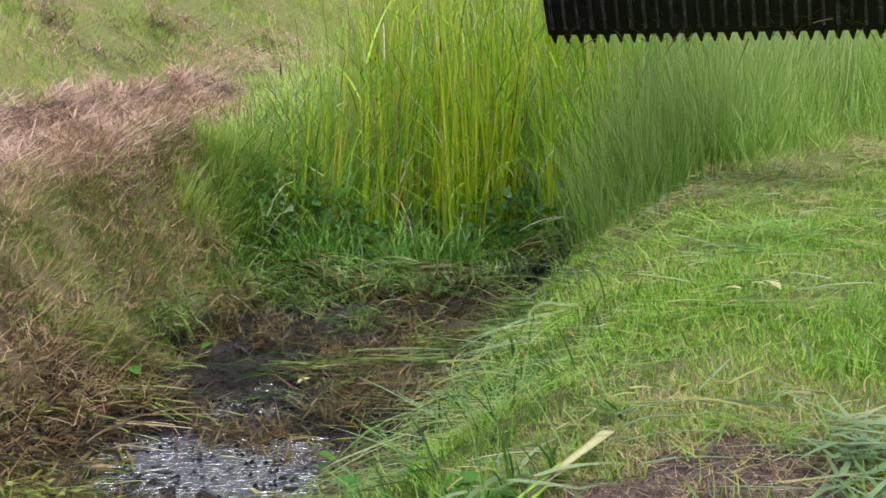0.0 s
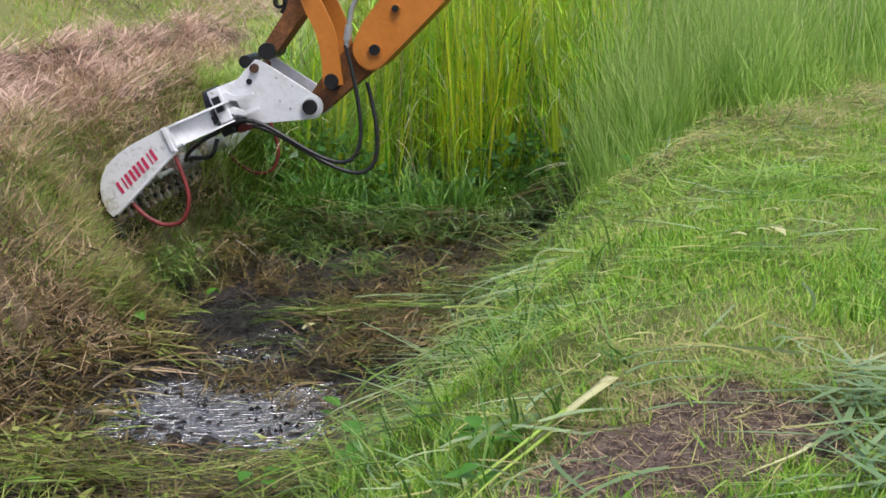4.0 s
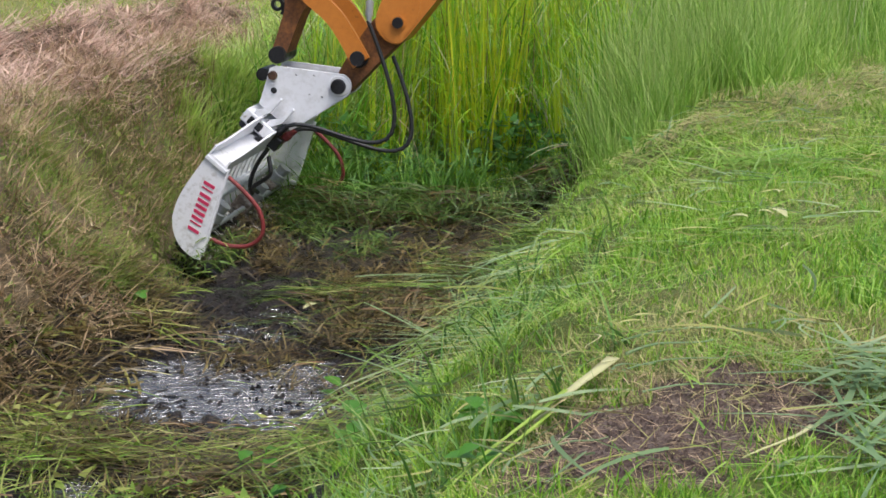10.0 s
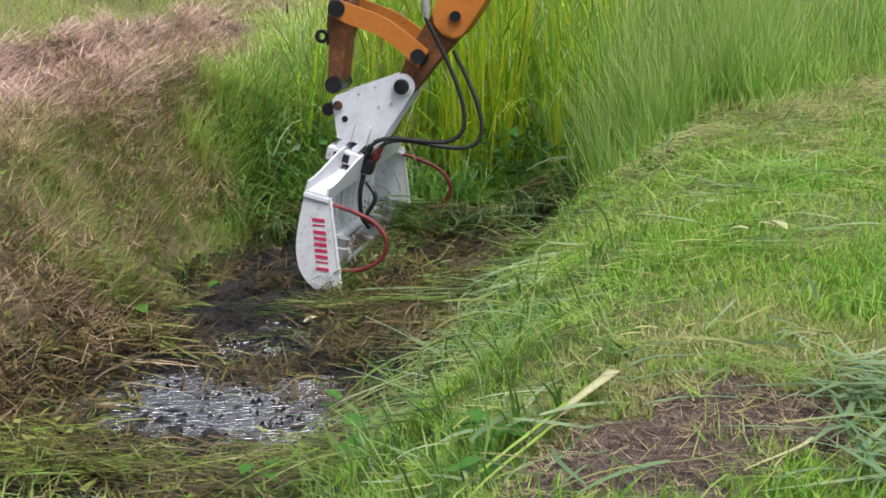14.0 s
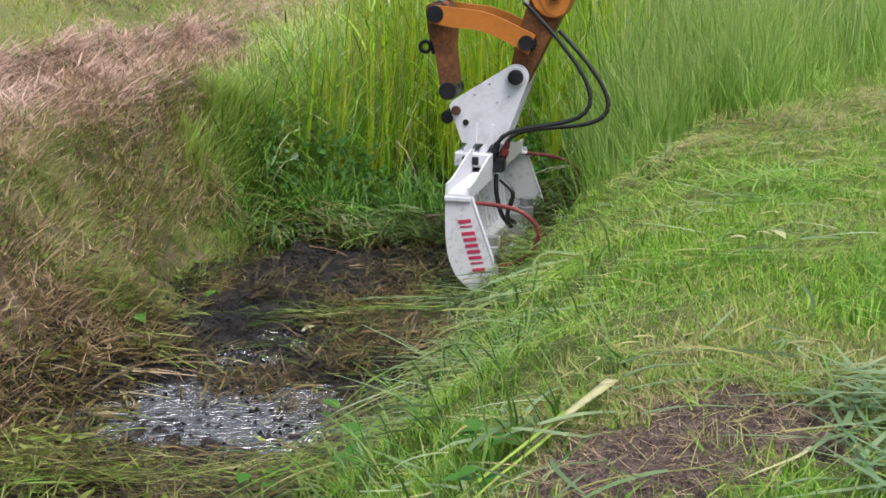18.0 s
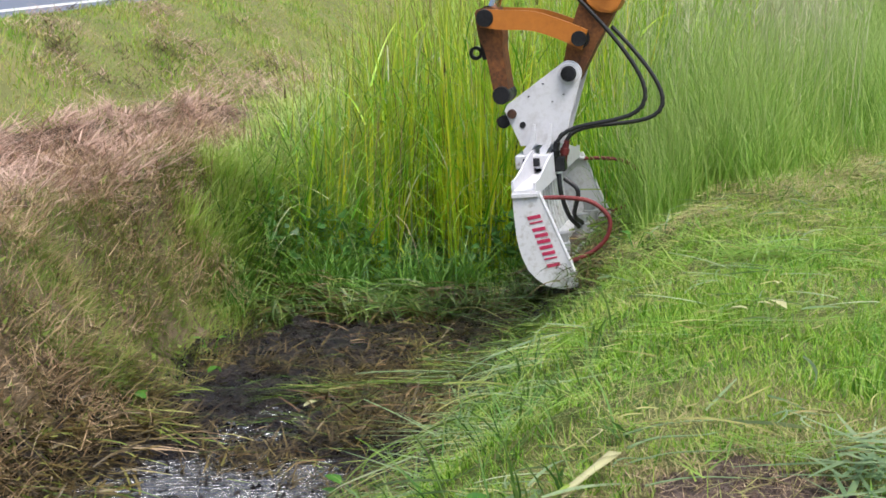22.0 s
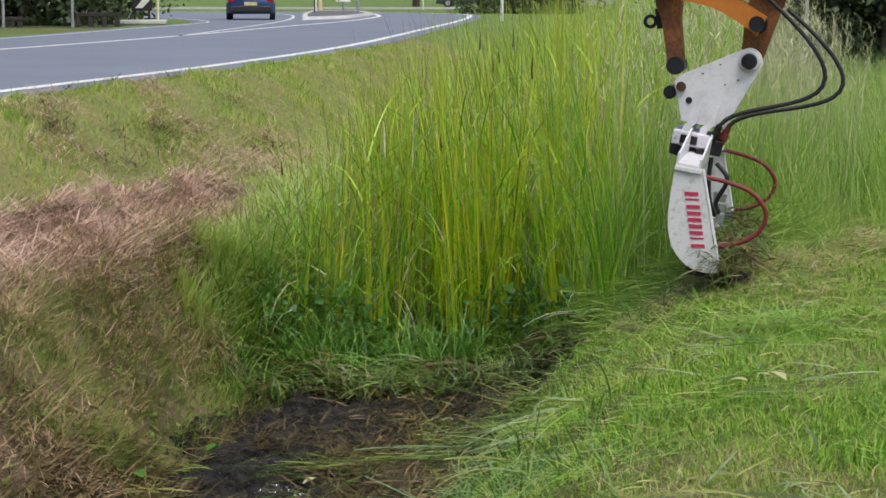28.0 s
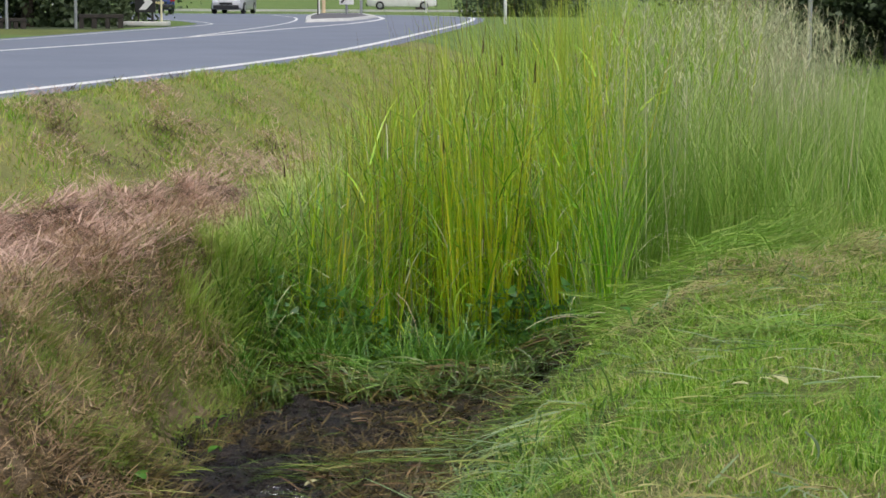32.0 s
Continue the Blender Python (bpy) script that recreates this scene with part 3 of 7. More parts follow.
    # long grass drooping over the ditch's near edge
    x, y, rs = field(13, 1900, -1.9, 1.6, 4.2, 13.2, lambda x, y, s: plot(x, y) * step(s, 0.6, 0.95) * (1 - step(s, 1.2, 2.1)) * np.clip(1.1 - 0.055 * (y - 4), 0.3, 1) * (0.12 + 0.88 * step(wave(x * 2.4 + 4, y * 2.1), -0.25, 0.2)) * (1 - 0.9 * steep(x, y)))
    az = np.repeat(rs.uniform(-1.3, 1.3, len(x)) + np.where(rs.uniform(0, 1, len(x)) < 0.6, np.pi, 0), 9)
    x, y = tufts(x, y, rs, 9, 0.03)
    n = len(x)
    ob = blades("bank_grass", x, y, U(rs, 0.08, 0.4, n) * np.interp(y, [5, 8.5, 10], [1.1, 0.8, 0.45]), U(rs, 0.006, 0.016, n), U(rs, 0.05, 0.8, n), U(rs, 0.2, 1.5, n), BANK, 5, az + rs.normal(0, 0.8, n))
    tagged(ob, "long green grass drooping over the edge of the ditch", "grass", "", "stuff")
    # dead and green grass on the far side's slope, matted in locks
    lock = lambda x, y: 2.6 * wave(x * 2.2, y * 1.7) + 1.4 * wave(x * 6.1 + 1, y * 5.2)
    damp = lambda x, y: 1 - 0.5 * np.exp(-((y - 9.1) / 0.7) ** 2) * step(x - axis_x(y), -1.2, -1.0)
    dug = lambda x, y: step(y, 10.4, 11.0) * step(height(x, y), -0.84, -0.97)
    x, y, rs = field(14, 190000, -3.6, 0.2, 7.0, 16.0, lambda x, y, s: plot(x, y) * (1 - step(s, -1.0, -0.75)) * step(s, -3.0, -2.0) * (y < front(x) + 0.6 + 1.4 * (s < -1.35)) * (1 - 0.8 * step(y, windrow(x) - 2.0, windrow(x) - 0.8)) * (y < windrow(x) + 0.2) * (0.22 + 0.78 * step(wave(x * 3.3 + 2, y * 2.7) + 0.5 * wave(x * 9 + 1, y * 8), -0.4, 0.3)) * (1 - 0.5 * step(s, -1.75, -1.4) * step(y, 9.8, 10.8)) * (0.4 + 0.6 * (s > -1.9)) * (1 + 0.8 * step(y, 12.0, 13.0)) * damp(x, y) * (1 - dug(x, y)))
    n = len(x)
    ob = blades("slope_straw", x, y, U(rs, 0.04, 0.2, n), U(rs, 0.003, 0.0115, n), U(rs, 0.6, 1.6, n), U(rs, -0.2, 0.8, n), STRAW, 3, lock(x, y) + rs.normal(0, 1.9, n), 0.0, rs.uniform(0.0, 0.07, n))
    tagged(ob, "dry brown grass matted on the ditch slope", "dry grass", "", "stuff")
    x, y, rs = field(82, 26000, -6.0, -0.9, -4.0, 7.2, lambda x, y, s: (1 - step(s, -1.0, -0.8)) * step(s, -4.5, -2.5) * (0.3 + 0.7 * step(wave(x * 3.3 + 2, y * 2.7), -0.4, 0.3)))
    n = len(x)
    tagged(blades("slope_straw", x, y, U(rs, 0.06, 0.22, n), U(rs, 0.006, 0.014, n), U(rs, 0.6, 1.6, n), U(rs, -0.2, 0.8, n), STRAW, 2, lock(x, y) + rs.normal(0, 1.9, n), 0.0, rs.uniform(0.0, 0.05, n)), "dry brown grass matted on the near end of the slope", "dry grass", "", "stuff")
    x, y, rs = field(36, 80000, -3.6, 0.2, 7.0, 15.5, lambda x, y, s: plot(x, y) * (1 - step(s, -0.9, -0.65)) * step(s, -3.0, -1.9) * (y < front(x) + 0.6) * np.maximum(0.15 + 0.6 * step(wave(x * 2.6 + 4, y * 3.1), 0.2, -0.3), step(s, -1.25, -1.1)) * (0.2 + 0.8 * step(s, -1.75, -1.3)) * (1 - 0.7 * dug(x, y)))
    n = len(x)
    ob = blades("rotting_grass", x, y, U(rs, 0.05, 0.2, n), U(rs, 0.003, 0.008, n), U(rs, 0.9, 1.6, n), U(rs, -0.2, 0.6, n), SOAKED, 2, lock(x, y) + rs.normal(0, 0.9, n), 0.0, rs.uniform(0.0, 0.05, n))
    tagged(ob, "dark rotting grass in the hollows of the slope", "dead grass", "", "stuff")
    x, y, rs = field(15, 34000, -3.6, 0.2, 7.0, 15.5, lambda x, y, s: plot(x, y) * (1 - step(s, -1.05, -0.85)) * step(s, -2.6, -1.5) * (y < front(x) + 0.6) * (0.14 + 0.6 * step(wave(x * 1.9, y * 1.4 + 2), -0.2, 0.4) * step(s, -2.1, -1.6)) * damp(x, y) * (0.45 + 0.55 * step(y, 9.8, 11.3)) + 0.6 * plot(x, y) * step(s, -1.85, -1.4) * (1 - step(s, -1.0, -0.8)) * step(y, 9.8, 10.8) * (y < front(x) + 0.3) * (0.3 + 0.7 * step(wave(x * 2.6 + 1, y * 2.2), -0.4, 0.2)) * (1 - 0.8 * dug(x, y)) + 0.3 * plot(x, y) * step(s, -2.3, -1.9) * (1 - step(s, -1.2, -1.0)) * (y < 8.6))
    az = np.repeat(lock(x, y), 7)
    x, y = tufts(x, y, rs, 7, 0.03)
    n = len(x)
    ob = blades("slope_grass", x, y, U(rs, 0.05, 0.22, n), U(rs, 0.003, 0.007, n), U(rs, 0.2, 1.3, n), U(rs, 0.2, 1.3, n), SLOPE, 3, az + rs.normal(0, 0.9, n))
    tagged(ob, "short olive green grass among straw on the slope", "grass", "", "stuff")
    x, y, rs = field(37, 9000, -3.4, 0.0, 7.0, 14.5, lambda x, y, s: plot(x, y) * (1 - step(s, -1.0, -0.85)) * step(s, -2.0, -1.5) * (y < front(x)) * np.maximum(0.04 + 0.96 * step(wave(x * 2.3 + 3, y * 1.9), 0.15, 0.5), 0.8 * np.exp(-((x + 1.95) / 0.25) ** 2 - ((y - 9.1) / 0.5) ** 2)))
    n = len(x)
    tall = rs.uniform(0.02, 0.055, n)
    ob = blades("slope_weeds", x, y, tall, tall * 0.7, U(rs, 0.4, 1.4, n), U(rs, 0.1, 0.7, n), SLOPE, 3, None, 0.0, rs.uniform(0.02, 0.09, n))
    tagged(ob, "small yellowish green weeds on the slope", "weeds", "", "stuff")
    # windrow of hay on the bank's top
    x, y, rs = field(16, 68000, -4.8, -1.5, 10.0, 18.5, lambda x, y, s: plot(x, y) * (1 - step(s, -1.55, -1.35)) * (1 - step(x + 0.12 * wave(x * 5, y * 4), -1.95, -1.6)) * step(y, windrow(x) - 4.3 + 0.6 * wave(x * 3, y * 2), windrow(x) - 2.3) * (1 - step(y, windrow(x) - 0.05 + 0.15 * wave(x * 6, y * 5), windrow(x) + 0.3)) * (0.25 + 0.75 * step(wave(x * 4.1, y * 3.3 + 2), -0.5, 0.1)))
    n = len(x)
    ob = blades("hay_windrow", x, y, U(rs, 0.06, 0.32, n), U(rs, 0.004, 0.015, n), U(rs, 1.0, 1.6, n), U(rs, -0.3, 0.5, n), HAY, 3, lock(x, y + 3) + rs.normal(0, 0.9, n), 0.0, np.clip(rs.uniform(-0.02, 0.09, n) + 0.07 * wave(x * 7, y * 5) + 0.04 * wave(x * 17 + 1, y * 13), 0, 0.2))
    tagged(ob, "long heap of raked pinkish brown hay", "hay", "", "stuff")
    # verge
    x, y, rs = field(17, 260000, -9.0, 2.5, 13.0, 38.0, lambda x, y, s: plot(x, y, 0.4) * (x > np.interp(y, EDGE_Y, EDGE_X) + 0.46 + 0.12 * wave(x * 3, y * 3)) * (s < -1.5) * (y > windrow(x) + 0.1) * np.clip(1.5 - 0.045 * (y - 13), 0.3, 1))
    n = len(x)
    ob = blades("verge_grass", x, y, U(rs, 0.03, 0.1, n) * (0.6 + 0.8 * step(wave(x * 1.6, y * 1.2), -0.3, 0.5)), U(rs, 0.005, 0.012, n), U(rs, 0, 0.9, n), U(rs, 0.1, 0.9, n), VERGE, 2)
    tagged(ob, "thin yellowish grass on the road verge", "grass", "", "stuff")
    x, y, rs = field(18, 90000, -6.0, 1.5, 14.0, 26.0, lambda x, y, s: plot(x, y, 0.4) * (x > np.interp(y, EDGE_Y, EDGE_X) + 0.6) * (s < -1.4) * (y > windrow(x) + 1.3) * 0.7 * np.maximum(step(wave(x * 1.9 + 1.5, y * 1.1), 0.1, 0.4), np.exp(-((x + 1.9) / 0.5) ** 2 - ((y - 18.6) / 1.6) ** 2)) * (1 - step(y, 19.5, 25)))
    n = len(x)
    ob = blades("scattered_hay", x, y, U(rs, 0.06, 0.25, n), U(rs, 0.005, 0.01, n), U(rs, 1.0, 1.6, n), U(rs, -0.1, 0.4, n), HAY, 2, None, 0.0, rs.uniform(0.01, 0.05, n))
    tagged(ob, "patches of brown hay scattered on the verge", "hay", "", "stuff")
    # dark clumps of old cuttings on the verge
    rs = np.random.RandomState(61)
    cx, cy = rs.uniform(-3.6, -1.6, 34), rs.uniform(16.0, 22.5, 34)
    x, y = np.repeat(cx, 60) + rs.normal(0, 0.09, 34 * 60), np.repeat(cy, 60) + rs.normal(0, 0.12, 34 * 60)
    n = len(x)
    ob = blades("old_cuttings", x, y, U(rs, 0.04, 0.16, n), U(rs, 0.005, 0.012, n), U(rs, 0.8, 1.6, n), U(rs, -0.1, 0.5, n), SOAKED, 2, None, 0.0, rs.uniform(0.0, 0.06, n))
    tagged(ob, "dark clumps of rotting cuttings on the verge", "dead grass", "", "stuff")
    # reeds: close clumps of stems, and arching leaves that spring from them
    high = lambda x, y: np.maximum(crown(x, y) - height(x, y), 0.25)
    x, y, rs = field(19, 1500, -2.2, 3.4, 12.8, 21.0, lambda x, y, s: (y > front(x) + 0.15) * step(s, -1.2, -0.8) * (1 - step(s, 1.1, 2.0)) * np.clip(1.2 - 0.13 * (y - 13), 0.2, 1) * (0.1 + 0.9 * step(wave(x * 2.3, y * 1.9), -0.25, 0.2)))
    far_up = np.repeat(rs.uniform(0.62, 1.02, len(x)), 7)
    x, y = tufts(x, y, rs, 7, 0.045)
    n = len(x)
    ob = blades("reed_stand", x, y, high(x, y) * far_up * U(rs, 0.45, 1.08, n), U(rs, 0.006, 0.014, n), U(rs, 0.0, 0.28, n), U(rs, 0.02, 0.8, n) + (rs.uniform(0, 1, n) < 0.25) * U(rs, 0.8, 2.0, n), REED, 10, droop=1.7)
    tagged(ob, "tall yellow-green reeds standing in the ditch", "reeds", "", "stuff")
    x, y, rs = field(38, 400, -1.5, 2.2, 13.2, 15.4, lambda x, y, s: (y > front(x) + 0.1) * step(s, -1.0, -0.65) * (1 - step(s, 1.0, 1.5)) * (0.1 + 0.9 * step(wave(x * 2.4 + 1, y * 2), -0.1, 0.2)))
    x, y = tufts(x, y, rs, 8, 0.03)
    n = len(x)
    tall = high(x, y) * U(rs, 0.6, 1.05, n)
    az, lean = U(rs, 0, 6.28, n), U(rs, 0.0, 0.14, n)
    ob = blades("reed_stems", x, y, tall, U(rs, 0.009, 0.018, n), lean, U(rs, 0.0, 0.2, n), REEDSTEM, 6, az)
    tagged(ob, "close clumps of upright yellowish reed stems", "reeds", "", "stuff")
    f = U(rs, 0.12, 0.8, n)
    up = tall * f
    lx, ly = x + np.cos(az) * up * np.sin(lean), y + np.sin(az) * up * np.sin(lean)
    lift = height(x, y) - height(lx, ly) + up
    ob = blades("reed_leaves", lx, ly, U(rs, 0.3, 0.9, n) * np.clip(tall, 0.4, 1), U(rs, 0.007, 0.015, n), U(rs, 0.2, 1.0, n), U(rs, 0.2, 1.2, n) + (rs.uniform(0, 1, n) < 0.4) * U(rs, 0.6, 2.0, n), REED, 9, az + rs.normal(0, 0.8, n), 0.01, lift, droop=1.5)
    tagged(ob, "long broad yellow-green reed leaves arching out", "reeds", "", "stuff")
    x, y, rs = field(33, 420, -1.3, 2.4, 13.2, 16.0, lambda x, y, s: (y > front(x) + 0.1) * step(s, -1.0, -0.7) * (1 - step(s, 1.3, 1.9)))
    n = len(x)
    ob = blades("broken_reeds", x, y, np.clip(high(x, y), 0.3, 2) * U(rs, 0.3, 0.85, n), U(rs, 0.008, 0.018, n), U(rs, 0.1, 0.6, n), U(rs, 1.4, 3.2, n), SEED, 9, droop=1.8)
    tagged(ob, "dead straw-coloured reeds bent over in the stand", "reeds", "", "stuff")
    # thin pale leaves crossing the stand at all angles
    for k, (cnt, mat, label) in enumerate(((520, REED, "thin yellow-green leaves crossing through the reeds"), (150, SEED, "thin bleached leaves hanging in the reeds"), (420, DITCH, "green leaves arching through the reeds"))):
        x, y, rs = field(70 + k, cnt * 2, -1.6, 1.5, 13.2, 15.0, lambda x, y, s: (y > front(x) - 0.02) * step(s, -1.3, -0.9) * (1 - step(s, 0.9, 1.4)) * np.clip(1.3 - 0.6 * (y - front(x)), 0.15, 1))
        n = len(x)
        ob = blades("crossing_leaves", x, y, U(rs, 0.25, 0.8, n) * np.clip(high(x, y), 0.3, 1), U(rs, 0.005, 0.011, n), U(rs, 0.3, 1.3, n), U(rs, 0.2, 1.8, n), mat, 8, None, 0.0, U(rs, 0.05, 0.75, n) * high(x, y) * (0.9 if k else 0.8), droop=1.5)
        tagged(ob, label, "reeds", "", "stuff")
    # dark cylindrical seed spikes on thin stems
    x, y, rs = field(75, 50, -1.75, 1.3, 13.6, 17.0, lambda x, y, s: (y > front(x) + 0.2) * step(s, -1.25, -0.95) * (1 - step(s, 0.8, 1.4)) * 0.6)
    n = len(x)
    tall = np.maximum(crown(x, y) - height(x, y), 0.3) * U(rs, 0.62, 0.95, n) - 0.1
    ob = blades("seed_spikes", x, y, U(rs, 0.09, 0.16, n), U(rs, 0.014, 0.02, n), U(rs, 0.0, 0.12, n), U(rs, 0.0, 0.2, n), SPIKE, 4, None, 0.0, tall)
    tagged(ob, "dark brown seed spikes among the reed tops", "reeds", "", "stuff")
    # brown seed spikes and thin dead stalks in the stand's fringe
    x, y, rs = field(57, 330, -1.9, 1.6, 13.4, 18.5, lambda x, y, s: (y > front(x) + 0.2) * step(s, -1.5, -1.2) * (1 - step(s, 0.8, 1.4)))
    n = len(x)
    tall = np.maximum(crown(x, y) - height(x, y), 0.35) * U(rs, 0.75, 1.12, n)
    ob = blades("dead_stalks", x, y, tall, U(rs, 0.006, 0.01, n), U(rs, 0.0, 0.12, n), U(rs, 0.0, 0.35, n), DEADSTALK, 5)
    tagged(ob, "thin dead brown stalks standing among the reeds", "reeds", "", "stuff")
    # dark grass at the reeds' foot and along the left slope
    x, y, rs = field(20, 3000, -3.2, 1.6, 12.4, 18.0, lambda x, y, s: (y > front(x) - 0.06) * step(s, -1.4, -1.05) * (1 - step(s, 0.8, 1.5)) * np.clip(1.2 - 0.35 * (y - front(x)), 0.05, 1))
    az = np.repeat(rs.normal(-0.4, 1.2, len(x)), 8)
    x, y = tufts(x, y, rs, 8, 0.04)
    n = len(x)
    tall = np.minimum(np.interp(x - axis_x(y), [-1.7, -1.3, -0.9, -0.2, 1.5], [0.3, 0.5, 0.75, 0.6, 0.5]), np.maximum(high(x, y) * 0.9, 0.15))
    ob = blades("ditch_grass", x, y, tall * U(rs, 0.3, 1.25, n), U(rs, 0.008, 0.017, n), U(rs, 0.05, 0.9, n), U(rs, 0.4, 2.3, n), DITCH, 6, az + rs.normal(0, 0.5, n))
    tagged(ob, "dark green grass at the foot of the reeds", "grass", "", "stuff")
    # lush tufts arching out before the reeds
    x, y, rs = field(62, 560, -1.5, 0.9, 12.95, 13.7, lambda x, y, s: (y > front(x) - 0.45) * (0.25 + 0.75 * step(wave(x * 3.4 + 2, y * 2), -0.2, 0.3)) * np.interp(x, [-1.4, -0.2, 0.3, 0.9], [1.0, 0.7, 0.3, 0.1]))
    az = np.repeat(rs.uniform(0, 6.28, len(x)), 9)
    x, y = tufts(x, y, rs, 9, 0.03)
    n = len(x)
    ob = blades("lush_tufts", x, y, U(rs, 0.2, 0.62, n) * np.interp(y, [12.95, 13.5], [0.6, 1.1]), U(rs, 0.007, 0.015, n), U(rs, 0.0, 0.5, n), U(rs, 0.6, 2.3, n), DITCH, 7, az + rs.normal(0, 0.9, n), droop=1.4)
    tagged(ob, "lush green tufts arching out before the reeds", "grass", "", "stuff")
    # a lock of dead grass hanging down the slope by the reeds
    rs = np.random.RandomState(5)
    n = 110
    k = rs.uniform(0, 1, n)
    x, y = -1.66 + 0.22 * k + rs.normal(0, 0.025, n), 13.34 - 0.12 * k + rs.normal(0, 0.03, n)
    ob = blades("dead_grass_lock", x, y, U(rs, 0.15, 0.35, n), U(rs, 0.003, 0.007, n), U(rs, 1.4, 2.3, n), U(rs, -0.2, 0.3, n), STRAW, 3, rs.normal(-0.6, 0.35, n), 0.0, rs.uniform(0.08, 0.2, n))
    tagged(ob, "lock of dead brown grass hanging down the slope", "dead grass", "", "stuff")
    # brighter grass of uneven height along the left edge of the stand
    x, y, rs = field(35, 9500, -3.0, -0.3, 12.6, 18.5, lambda x, y, s: (y > front(x) - 0.1 + 0.2 * wave(x * 5, y * 3) + 0.45 * step(s, -1.4, -1.1)) * (0.25 + 0.75 * step(wave(x * 4 + 1, y * 3), -0.3, 0.2)) * step(s, -1.9, -1.6) * (1 - step(s, -0.75, -0.45)) * np.clip(1.2 - 0.16 * (y - front(x)), 0.1, 1))
    far_out = np.repeat(rs.uniform(0.35, 1.2, len(x)) ** 1.4, 7)
    az = np.repeat(rs.normal(0.0, 1.3, len(x)), 7)
    x, y = tufts(x, y, rs, 7, 0.045)
    n = len(x)
    tall = np.maximum(crown(x, y) - height(x, y), 0.14)
    ob = blades("edge_grass", x, y, tall * far_out ** 0.4 * (0.65 + 0.4 * step(wave(x * 3.3, y * 2.7), -0.4, 0.5)) * U(rs, 0.4, 1.1, n), U(rs, 0.006, 0.015, n), U(rs, 0.02, 0.5, n), U(rs, 0.1, 1.5, n), EDGE, 5, az + rs.normal(0, 0.6, n))
    tagged(ob, "bright yellow-green grass of uneven height beside the reeds", "grass", "", "stuff")
    # grass hanging over the broken edge of the bank between the hay and the reeds
    rs = np.random.RandomState(53)
    n = 1900
    k = rs.uniform(0, 1, n)
    x = np.interp(k, [0, 0.35, 0.7, 1], [-1.8, -1.62, -1.5, -1.38]) + rs.normal(0, 0.07, n)
    y = np.interp(k, [0, 0.35, 0.7, 1], [14.2, 13.72, 13.66, 13.62]) + rs.normal(0, 0.1, n)
    ob = blades("hanging_grass", x, y, U(rs, 0.12, 0.6, n) * np.interp(x, [-1.85, -1.6, -1.4], [0.3, 0.6, 1.0]) * (0.6 + 0.4 * np.sin(k * 40) ** 2), U(rs, 0.005, 0.013, n), U(rs, 0.0, 0.6, n), U(rs, 0.2, 1.5, n), EDGE, 5, rs.normal(-0.5, 1.3, n))
    x, y = -1.87 + 0.27 * k + rs.normal(0, 0.06, n), 13.55 - 0.4 * k + rs.normal(0, 0.12, n)
    x, y = x[:600], y[:600]
    tagged(blades("hanging_grass", x, y, U(rs, 0.06, 0.22, 600), U(rs, 0.005, 0.012, 600), U(rs, 0.0, 0.7, 600), U(rs, 0.2, 1.5, 600), SLOPE, 5, rs.normal(-0.5, 1.3, 600)), "short olive grass on the shoulder of the slope", "grass", "", "stuff")
    tagged(ob, "bright grass hanging over the broken edge of the bank", "grass", "", "stuff")
    # tall fine grass on the uncut right bank
    x, y, rs = field(21, 17000, 0.6, 9.0, 12.2, 34.0, lambda x, y, s: plot(x, y, 0.5) * (y > front(x)) * (1 - step(2.2 - x, 0.0, 0.15) * (y < 13.25)) * step(s, 1.0, 1.7) * np.clip(1.3 - 0.09 * (y - front(x)), 0.14, 1))
    az = np.repeat(rs.uniform(0, 6.28, len(x)), 7)
    slant = np.repeat(rs.uniform(0.0, 0.24, len(x)), 7)
    x, y = tufts(x, y, rs, 7, 0.06)
    n = len(x)
    tall = (0.75 + 0.75 * np.clip(1.25 - np.abs(x - axis_x(y) - 1.2) / 1.5, 0, 1)) * np.interp(y - front(x), [0, 0.9], [0.45, 1.0])
    ob = blades("uncut_grass", x, y, tall * U(rs, 0.35, 1.12, n), U(rs, 0.004, 0.0105, n), slant + U(rs, 0.0, 0.15, n), U(rs, 0.05, 0.9, n), FINE, 5, az + rs.normal(0, 0.5, n))
    tagged(ob, "tall pale green uncut grass on the bank", "grass", "", "stuff")
    # tall grass closing the ditch behind the reeds
    x, y, rs = field(34, 5500, -2.5, 7.0, 15.0, 34.0, lambda x, y, s: step(s, -1.1, -0.5) * (1 - step(s, 1.6, 2.4)) * np.clip(1.2 - 0.05 * (y - 15), 0.2, 1) * step(y, 15.0, 16.5))
    x, y = tufts(x, y, rs, 7, 0.08)
    n = len(x)
    ob = blades("ditch_thicket", x, y, np.maximum(crown(x, y) - height(x, y), 0.2) * U(rs, 0.5, 1.05, n), U(rs, 0.009, 0.02, n), U(rs, 0.0, 0.2, n), U(rs, 0.05, 1.0, n), REED, 5, droop=1.6)
    tagged(ob, "thick tall green grass along the ditch", "grass", "", "stuff")
    # seed heads above it
    x, y, rs = field(22, 9000, -0.4, 8.0, 13.2, 26.0, lambda x, y, s: plot(x, y, 0.4) * (y > front(x) + 0.4) * step(s, 0.2, 1.2) * (1 - step(s, 2.2, 3.6)) * step(y, 13.0, 15.5))
    n = len(x)
    h = U(rs, 1.2, 2.25, n) * np.interp(x - axis_x(y), [1.5, 3.0, 5.0], [1.0, 0.68, 0.55])
    az, lean, bend = U(rs, 0, 6.28, n), U(rs, 0, 0.18, n), U(rs, 0.05, 0.4, n)
